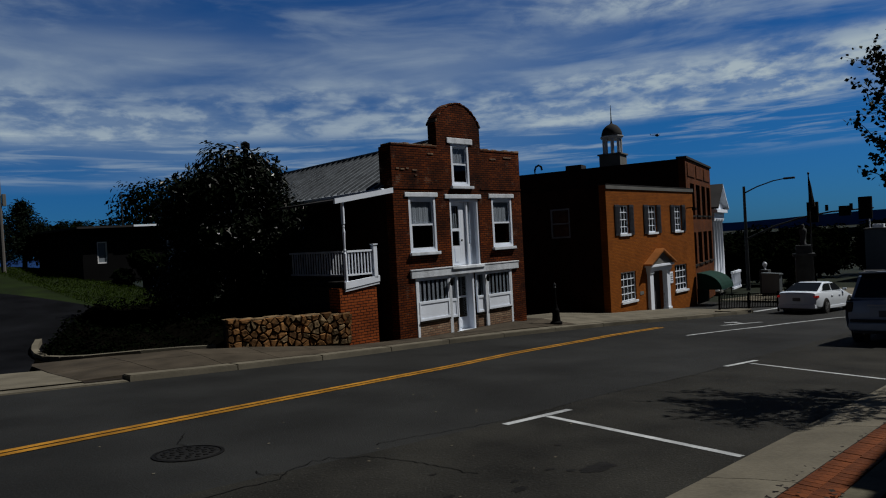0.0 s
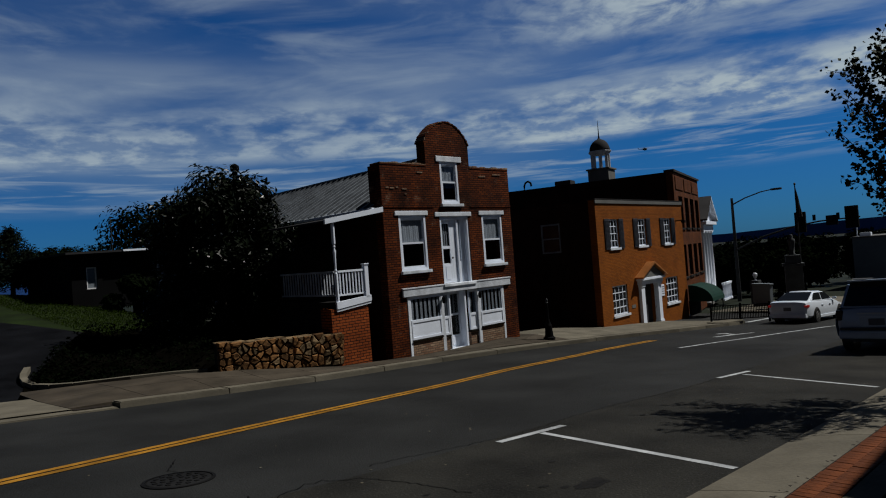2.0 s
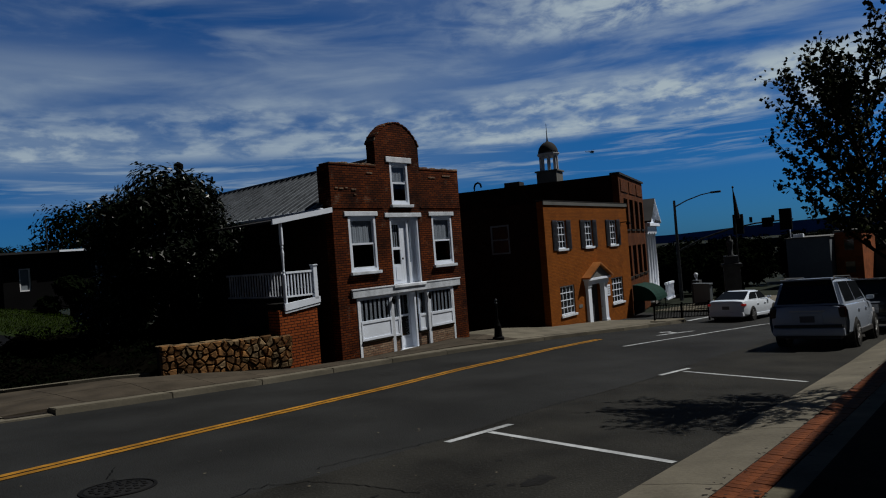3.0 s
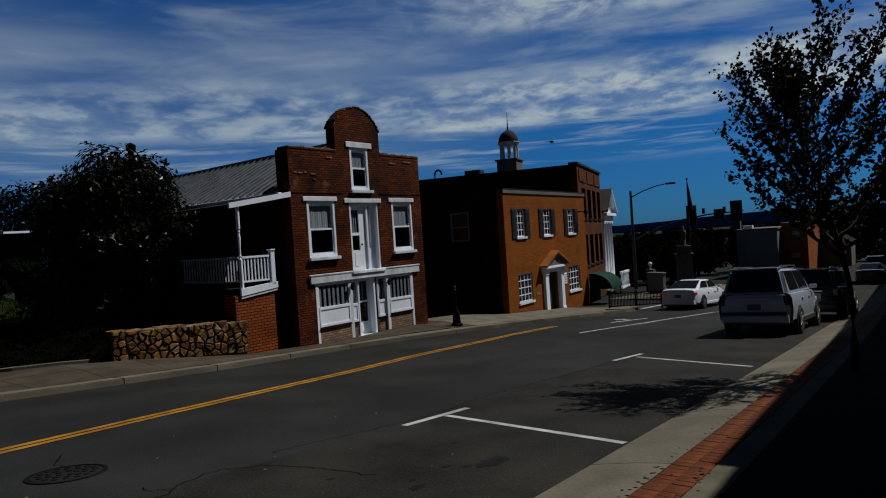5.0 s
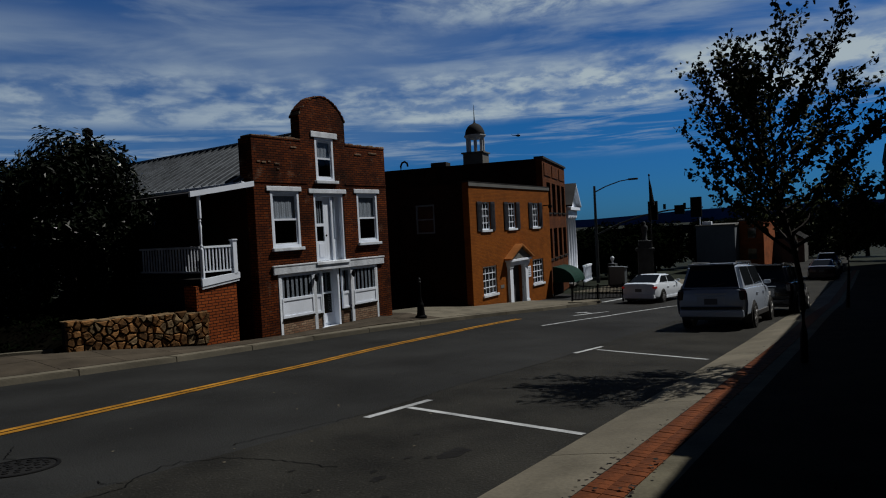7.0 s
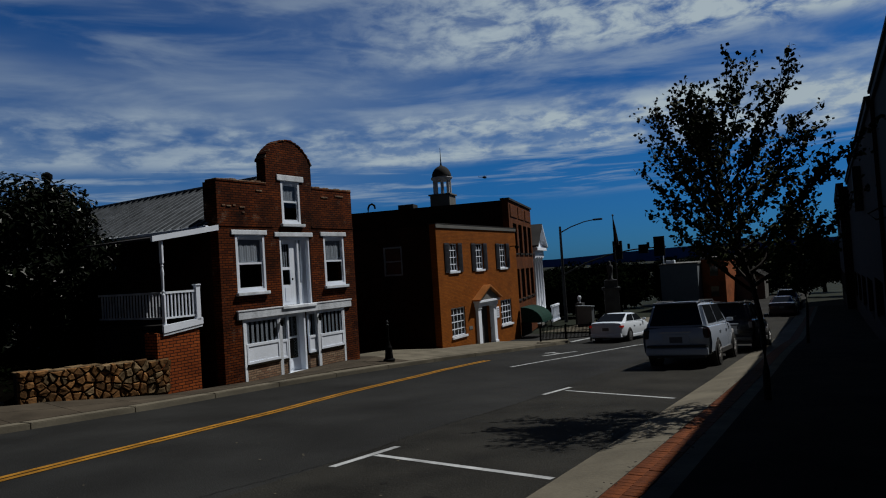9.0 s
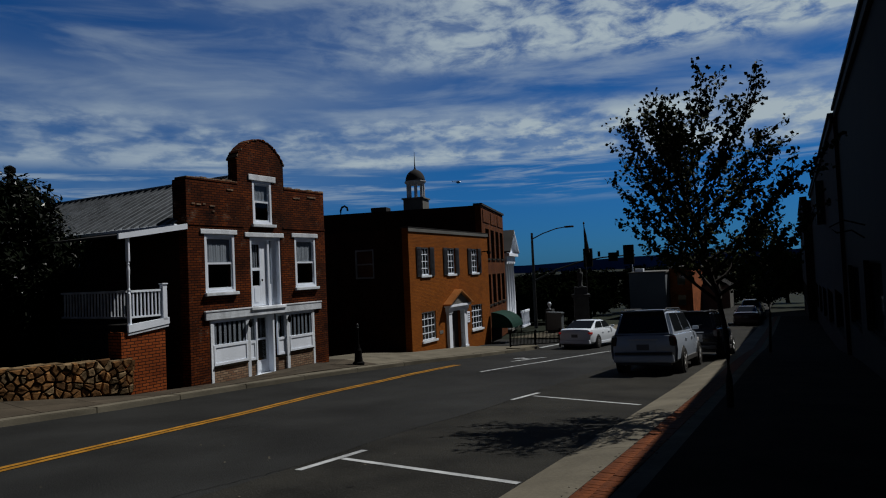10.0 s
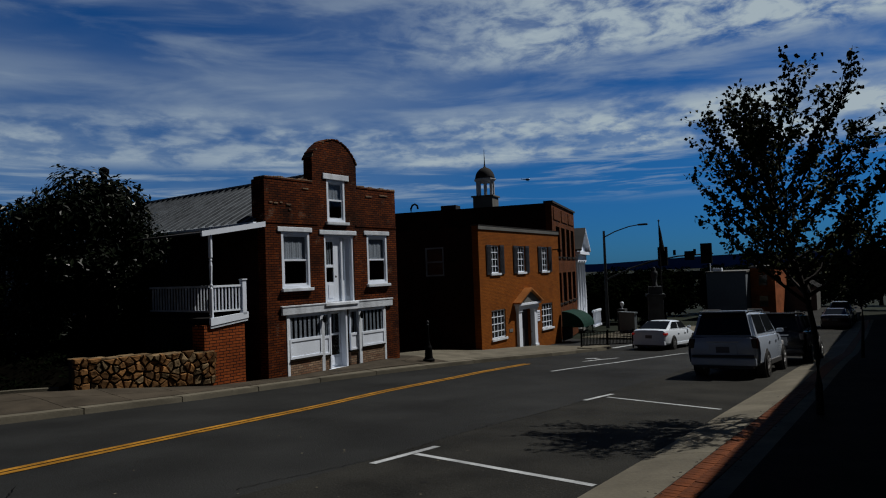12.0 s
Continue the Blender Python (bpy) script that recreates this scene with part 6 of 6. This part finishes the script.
# ---- shop row on the near side, its shade put into the wall colours ----
def shop_row(name, x0, x1, y, ztop, material, label, bays):
    zb = road_z(x1, 0) - 0.4
    ob = thing(name, Matrix.Translation((x0, y, zb)), label, "building")
    H, Ln = ztop - zb, x1 - x0
    holes = []
    for i in range(bays):
        a = Ln * (i + 0.14) / bays
        b = Ln * (i + 0.86) / bays
        holes.append((a, b, 1.2 + (road_z(x0 + a, 0) - zb) * 0.7, 3.2 + (road_z(x0 + a, 0) - zb) * 0.5))
    part("front_wall", pierced(0, Ln, 0, H, holes, -0.35, 0.0), material, ob)
    for a, b, c, d in holes:
        fr = part("shop_window", boxes((a, a + 0.07, -0.22, -0.12, c, d), (b - 0.07, b, -0.22, -0.12, c, d), (a + 0.07, b - 0.07, -0.22, -0.12, d - 0.07, d), (a + 0.07, b - 0.07, -0.22, -0.12, c, c + 0.07)), DARK_TRIM, ob)
        part("pane", boxes((a + 0.07, b - 0.07, -0.18, -0.17, c + 0.07, d - 0.07)), GLASS, fr)
    part("cornice", boxes((0, Ln, 0.0, 0.10, H - 0.35, H - 0.12), (0, Ln, -0.35, 0.16, H - 0.12, H), bevel=0.02), DARK_WOOD, ob)
    part("side_wall", boxes((0, 0.3, -9, -0.35, 0, H - 0.3)), material, ob)
    part("side_wall", boxes((Ln - 0.3, Ln, -9, -0.35, 0, H - 0.3)), material, ob)
    part("rear_wall", boxes((0, Ln, -9.3, -9, 0, H - 0.3)), material, ob)
    part("roof", boxes((0.3, Ln - 0.3, -9, -0.35, H - 0.8, H - 0.6)), ROOF_DARK, ob)
    return ob


# Roof steps and unbroken length are set so the row shades the pavement.
shop_row("shop_building", -12.0, 9.6, -1.62, 4.62, STUCCO_SHADED, "long beige stucco shop building with deep shade in its colour", 5)
ra = shop_row("shop_building", 9.62, 25.7, -1.62, 5.02, STUCCO_SHADED, "taller beige stucco shop building with deep shade in its colour", 3)
# these brick rows also carry their shade as a darkened wall colour
rb2 = shop_row("shop_building", 25.72, 58.9, -1.50, 4.85, BRICK_SHADED, "brick shop building with deep shade in its wall colour", 5)
part("bay", boxes((9.9, 11.2, 0.0, 0.34, 7.1, 9.15), bevel=0.03), DARK_WOOD, rb2, "dark projecting upper bay")
rc = shop_row("shop_building", 59.0, 84.0, -0.9, 4.7, BRICK_SHADED, "brick corner building down the street, shade in its wall colour", 4)
sb = part("sign_bracket", tube(bmesh.new(), [(8.58, 0.02, 4.6), (8.58, 0.45, 4.75), (8.58, 0.75, 4.6), (8.58, 0.6, 4.45), (8.58, 0.3, 4.5), (8.58, 0.05, 4.3)], 0.02, 6), DARK_TRIM, ra, "curled iron sign bracket")

# ---- vehicles ----
PAINT_WHITE = plain("white car paint", (0.66, 0.72, 0.80), 0.28, coat=0.6)
PAINT_SILVER = plain("silver car paint", (0.40, 0.46, 0.56), 0.25, 0.10, coat=0.6)
PAINT_DARK = plain("dark car paint", (0.018, 0.018, 0.022), 0.25, coat=0.6)
PAINT_RED = plain("dark red car paint", (0.03, 0.008, 0.008), 0.3, coat=0.5)
CAR_GLASS = plain("tinted car glass", (0.010, 0.012, 0.014), 0.05)
RUBBER = surface("tyre rubber", (0.014, 0.014, 0.014), 0.85, vary=0.2, grain=40)
ALLOY = plain("wheel alloy", (0.45, 0.45, 0.46), 0.3, 0.9)
TRIM = plain("black car trim", (0.02, 0.02, 0.021), 0.55)
TAIL = plain("red tail lamp", (0.016, 0.003, 0.003), 0.2)
TAIL_LIT = plain("lit brake lamp", (0.22, 0.008, 0.006), 0.25, emit=((1.0, 0.03, 0.02), 0.10))
CLEAR_LAMP = plain("clear lamp", (0.6, 0.6, 0.62), 0.1)
PLATE = plain("number plate", (0.10, 0.10, 0.11), 0.5)


def car(m, name, label, L, W, H, belt, clear, hood, roof_f, roof_r, tail, paint, tail_mat, wheel_r, rails=False, low_trim=None, deck=None):
    """A car facing +x with its rear bumper at x = 0. hood, roof_f, roof_r, tail: where the windscreen foot, the roof's front and rear, and the rear glass's foot lie."""
    c = thing(name, m, label, "car")
    h = W / 2
    deck = deck or belt
    st = [(0.0, 0.80, clear + 0.16, deck - 0.16), (0.05, 0.92, clear + 0.06, deck - 0.05), (0.30, 0.98, clear, deck), (tail, 1.0, clear, max(deck, belt - 0.02)), (L * 0.5, 1.0, clear - 0.02, belt), (hood, 1.0, clear, belt - 0.02), (L - 0.9, 0.97, clear, belt - 0.12), (L - 0.30, 0.90, clear + 0.02, belt - 0.22), (L - 0.06, 0.76, clear + 0.06, belt - 0.34), (L, 0.66, clear + 0.16, belt - 0.44)]
    bm = bmesh.new()
    rings = []
    for x, k, lo, hi in st:
        w = h * k
        prof = [(w * 0.86, lo), (w * 0.97, lo + 0.10), (w, lo + (hi - lo) * 0.45), (w * 0.985, hi - 0.16), (w * 0.94, hi - 0.04), (w * 0.84, hi), (w * 0.4, hi + 0.025)]
        ring = [bm.verts.new((x, -y, z)) for y, z in prof] + [bm.verts.new((x, y, z)) for y, z in reversed(prof)]
        rings.append(ring)
    for a, b in zip(rings, rings[1:]):
        for i in range(len(a)):
            j = (i + 1) % len(a)
            bm.faces.new((a[i], a[j], b[j], b[i]))
    bm.faces.new(rings[0])
    bm.faces.new(rings[-1][::-1])
    body = part("body", bm, paint, c, smooth=True)
    body.data.set_sharp_from_angle(angle=radians(35))
    # cabin
    bw, rw = h * 0.88, h * 0.70
    zb, zt = belt - 0.01, H
    zd = max(deck, belt - 0.02) - 0.01
    base = [(tail, -bw, zd), (hood, -bw, zb), (hood, bw, zb), (tail, bw, zd)]
    top = [(roof_r, -rw, zt - 0.03), (roof_f, -rw, zt - 0.03), (roof_f, rw, zt - 0.03), (roof_r, rw, zt - 0.03)]
    mid_r, mid_f = roof_r * 0.6 + roof_f * 0.4, roof_r * 0.4 + roof_f * 0.6
    bm = bmesh.new()
    vb = [bm.verts.new(p) for p in base]
    vt = [bm.verts.new(p) for p in top]
    crown = [bm.verts.new((mid_r, -rw * 0.55, zt)), bm.verts.new((mid_f, -rw * 0.55, zt)), bm.verts.new((mid_f, rw * 0.55, zt)), bm.verts.new((mid_r, rw * 0.55, zt))]
    for i in range(4):
        j = (i + 1) % 4
        bm.faces.new((vb[i], vb[j], vt[j], vt[i]))
        bm.faces.new((vt[i], vt[j], crown[j], crown[i]))
    bm.faces.new(crown)
    bmesh.ops.bevel(bm, geom=[e for e in bm.edges if any(v in vt for v in e.verts)], offset=0.085, segments=4, affect="EDGES")
    part("cabin", bm, paint, c, smooth=True).data.set_sharp_from_angle(angle=radians(40))

    def glass(name, a, b, cc, d, inset, parent=body):
        cen = (Vector(a) + Vector(b) + Vector(cc) + Vector(d)) / 4
        pts = [cen + (Vector(p) - cen) * inset for p in (a, b, cc, d)]
        n = (pts[1] - pts[0]).cross(pts[2] - pts[0]).normalized()
        if n.dot(cen - Vector((L / 2, 0, belt))) < 0:
            n = -n
        g = bmesh.new()
        f = [g.verts.new(p + n * 0.012) for p in pts]
        k = [g.verts.new(p - n * 0.02) for p in pts]
        g.faces.new(f), g.faces.new(k[::-1])
        for i in range(4):
            j = (i + 1) % 4
            g.faces.new((f[i], k[i], k[j], f[j]))
        return part(name, g, CAR_GLASS, c)

    glass("rear_window", base[0], base[3], top[3], top[0], 0.88)
    glass("windscreen", base[1], base[2], top[2], top[1], 0.86)
    for s in (0, 1):
        b0, b1, t0, t1 = (base[0], base[1], top[0], top[1]) if s == 0 else (base[3], base[2], top[3], top[2])

        def at(f, g2):
            p, q = Vector(b0).lerp(Vector(b1), f), Vector(t0).lerp(Vector(t1), f)
            return tuple(p.lerp(q, g2))
        for f0, f1, e0, e1 in ((0.10, 0.47, 0.04, 0.47), (0.51, 0.90, 0.51, 0.95)):
            glass("side_window", at(f0, 0.10), at(f1, 0.10), at(e1, 0.86), at(e0, 0.86), 1.0)
        sy = -1 if s == 0 else 1
        for f in (0.42, 0.72):
            x = tail + (hood - tail) * f
            part("door_handle", boxes((x - 0.11, x + 0.09, sy * h * 0.985, sy * (h * 0.985 + 0.035), belt - 0.20, belt - 0.165), bevel=0.008), paint, body)
        xm = hood - 0.35
        part("wing_mirror", boxes((xm - 0.05, xm + 0.08, sy * (h * 0.92), sy * (h + 0.11), belt + 0.02, belt + 0.13), bevel=0.03), paint, c)
        part("side_skirt", boxes((L * 0.27, L * 0.73, sy * h * 0.93, sy * h * 1.004, clear - 0.03, clear + 0.10), bevel=0.015), TRIM if rails else paint, body)
        if rails:
            part("roof_rail", tube(bmesh.new(), [(roof_r + 0.1, sy * rw * 0.9, H - 0.05), (roof_r + 0.25, sy * rw * 0.9, H + 0.02), (roof_f - 0.2, sy * rw * 0.9, H + 0.02), (roof_f, sy * rw * 0.9, H - 0.03)], 0.02, 6), TRIM, c)
        # lamps
        z0 = deck - 0.30
        if rails:
            tl = part("tail_lamp", boxes((0.005, 0.20, sy * h * 0.77, sy * h * 0.945, z0 - 0.02, z0 + 0.24), bevel=0.03), tail_mat, c)
        else:
            tl = part("tail_lamp", boxes((0.015, 0.30, sy * h * 0.58, sy * h * 0.97, z0 + 0.03, z0 + 0.14), bevel=0.03), tail_mat, c)
        part("head_lamp", boxes((L - 0.55, L - 0.14, sy * h * 0.55, sy * h * 0.90, belt - 0.42, belt - 0.27), bevel=0.03), CLEAR_LAMP, c)
        for wx in (0.205 * L + 0.02, L * 0.80):
            part("wheel_arch", tube(bmesh.new(), [(wx, sy * h * 0.75, wheel_r), (wx, sy * h * 1.002, wheel_r)], wheel_r + 0.055, 24), TRIM, body)
            wh = part("wheel", lathe(bmesh.new(), [(wheel_r * 0.62, -0.10), (wheel_r * 0.93, -0.11), (wheel_r, -0.07), (wheel_r, 0.07), (wheel_r * 0.93, 0.11), (wheel_r * 0.62, 0.10)], 28), RUBBER, c, smooth=False)
            wh.matrix_basis = pose(wx, sy * (h - 0.07), wheel_r, 90, 0, 0)
            rim = bmesh.new()
            lathe(rim, [(wheel_r * 0.64, -0.105), (wheel_r * 0.64, 0.105), (wheel_r * 0.58, 0.10), (wheel_r * 0.52, 0.02)], 28)
            part("rim", rim, ALLOY, wh)
            for i in range(10):
                sp = bmesh.new()
                box(sp, 0.02, wheel_r * 0.60, -0.018, 0.018, -0.113, 0.113, bevel=0.005)
                o = part("spoke", sp, ALLOY, wh)
                o.matrix_basis = pose(0, 0, 0, 0, 0, 36 * i)
    zp = clear + (deck - clear) * 0.55
    part("number_plate", boxes((-0.014, 0.03, -0.17, 0.17, zp - 0.08, zp + 0.08), bevel=0.004), PLATE, c)
    part("plate_recess", boxes((-0.008, 0.06, -0.36, 0.36, zp - 0.14, zp + 0.15), bevel=0.01), paint, body)
    part("rear_bumper", boxes((-0.07, 0.25, -h * 0.90, h * 0.90, clear + 0.02, clear + 0.22), bevel=0.04), low_trim or paint, c)
    part("bumper_lip", boxes((-0.03, 0.25, -h * 0.80, h * 0.80, clear - 0.05, clear + 0.02), bevel=0.01), TRIM, c)
    if rails:
        part("trim_bar", boxes((-0.022, 0.03, -0.40, 0.40, zp + 0.19, zp + 0.225), bevel=0.006), ALLOY, c)
        part("rear_step", boxes((-0.09, 0.20, -h * 0.86, h * 0.86, clear + 0.235, clear + 0.30), bevel=0.02), TRIM, c)
        part("spoiler", boxes((roof_r - 0.22, roof_r + 0.10, -rw * 0.92, rw * 0.92, H - 0.055, H - 0.015), bevel=0.012), paint, c)
        part("rear_wiper", tube(bmesh.new(), [(tail - 0.03, 0.1, belt + 0.05), (tail - 0.01, -0.35, belt + 0.12)], 0.012, 5), TRIM, c)
    for i in (-1, 1):
        part("exhaust", tube(bmesh.new(), [(0.3, i * h * 0.55, clear - 0.02), (-0.02, i * h * 0.55, clear - 0.04)], 0.03, 8), ALLOY, c) if i > 0 else None
    return c


def parked(x, y, yaw):
    """A pose on the sloping street."""
    a, b = road_z(x, y), road_z(x + 3, y)
    p, q = road_z(x, y - 0.8), road_z(x, y + 0.8)
    return Matrix.Translation((x, y, a)) @ pose(0, 0, 0, 0, 0, yaw) @ pose(0, 0, 0, math.degrees(math.atan2(q - p, 1.6)), -math.degrees(math.atan2(b - a, 3.0)), 0)


SUV = dict(L=4.70, W=1.82, H=1.80, belt=1.12, clear=0.33, hood=3.60, roof_f=2.85, roof_r=0.40, tail=0.10, wheel_r=0.355, rails=True)
car(parked(18.4, 3.70, -1.0), "suv", "silver-white sport utility car parked at the kerb", paint=PAINT_SILVER, tail_mat=TAIL, low_trim=PAINT_SILVER, **SUV)
car(parked(24.2, 3.2, -1.5), "suv", "dark sport utility car parked ahead", paint=PAINT_DARK, tail_mat=TAIL, low_trim=PAINT_DARK, **{**SUV, "H": 1.74})
SEDAN = dict(L=4.85, W=1.82, H=1.45, belt=0.98, clear=0.24, hood=3.55, roof_f=2.65, roof_r=1.55, tail=0.45, wheel_r=0.33, deck=1.02)
car(parked(32.7, 10.05, -5), "sedan", "white four-door sedan waiting with its brake lights on", paint=PAINT_WHITE, tail_mat=TAIL_LIT, **SEDAN)
car(parked(54.0, 3.3, 0), "sedan", "dark red sedan parked far down the street", paint=PAINT_RED, tail_mat=TAIL, **SEDAN)
car(parked(61.0, 3.3, 0), "suv", "pale sport utility car parked far down the street", paint=PAINT_SILVER, tail_mat=TAIL, **SUV)

# ---- helicopter ----
hl = thing("helicopter", Matrix.Translation((700.0, 351.0, 106.5)) @ pose(0, 0, 0, 0, 0, -60), "small dark helicopter in the sky", "helicopter")
bm = bmesh.new()
bmesh.ops.create_uvsphere(bm, u_segments=16, v_segments=10, radius=1.0, matrix=Matrix.Diagonal((2.6, 1.1, 1.3, 1)))
part("fuselage", bm, PAINT_DARK, hl, smooth=True)
part("tail_boom", tube(bmesh.new(), [(-1.8, 0, 0.3), (-7.2, 0, 0.6)], [0.55, 0.2], 10), PAINT_DARK, hl)
part("tail_fin", prism(bmesh.new(), [(-6.4, 0.5), (-7.0, 0.5), (-8.0, 2.2), (-7.4, 2.2)], -0.1, 0.1), PAINT_DARK, hl)
part("mast", tube(bmesh.new(), [(0, 0, 1.1), (0, 0, 2.0)], 0.18, 8), PAINT_DARK, hl)
for a in (20, 110, 200, 290):
    o = part("rotor_blade", boxes((0.2, 5.2, -0.14, 0.14, 1.9, 1.97)), PAINT_DARK, hl)
    o.matrix_basis = pose(0, 0, 0, 0, 0, a)
for s in (-0.9, 0.9):
    part("skid", tube(bmesh.new(), [(-1.6, s, -1.7), (1.8, s, -1.7), (2.2, s, -1.5)], 0.08, 6), PAINT_DARK, hl)
    part("skid_strut", tube(bmesh.new(), [(0.3, s * 0.6, -0.9), (0.3, s, -1.7)], 0.07, 6), PAINT_DARK, hl)
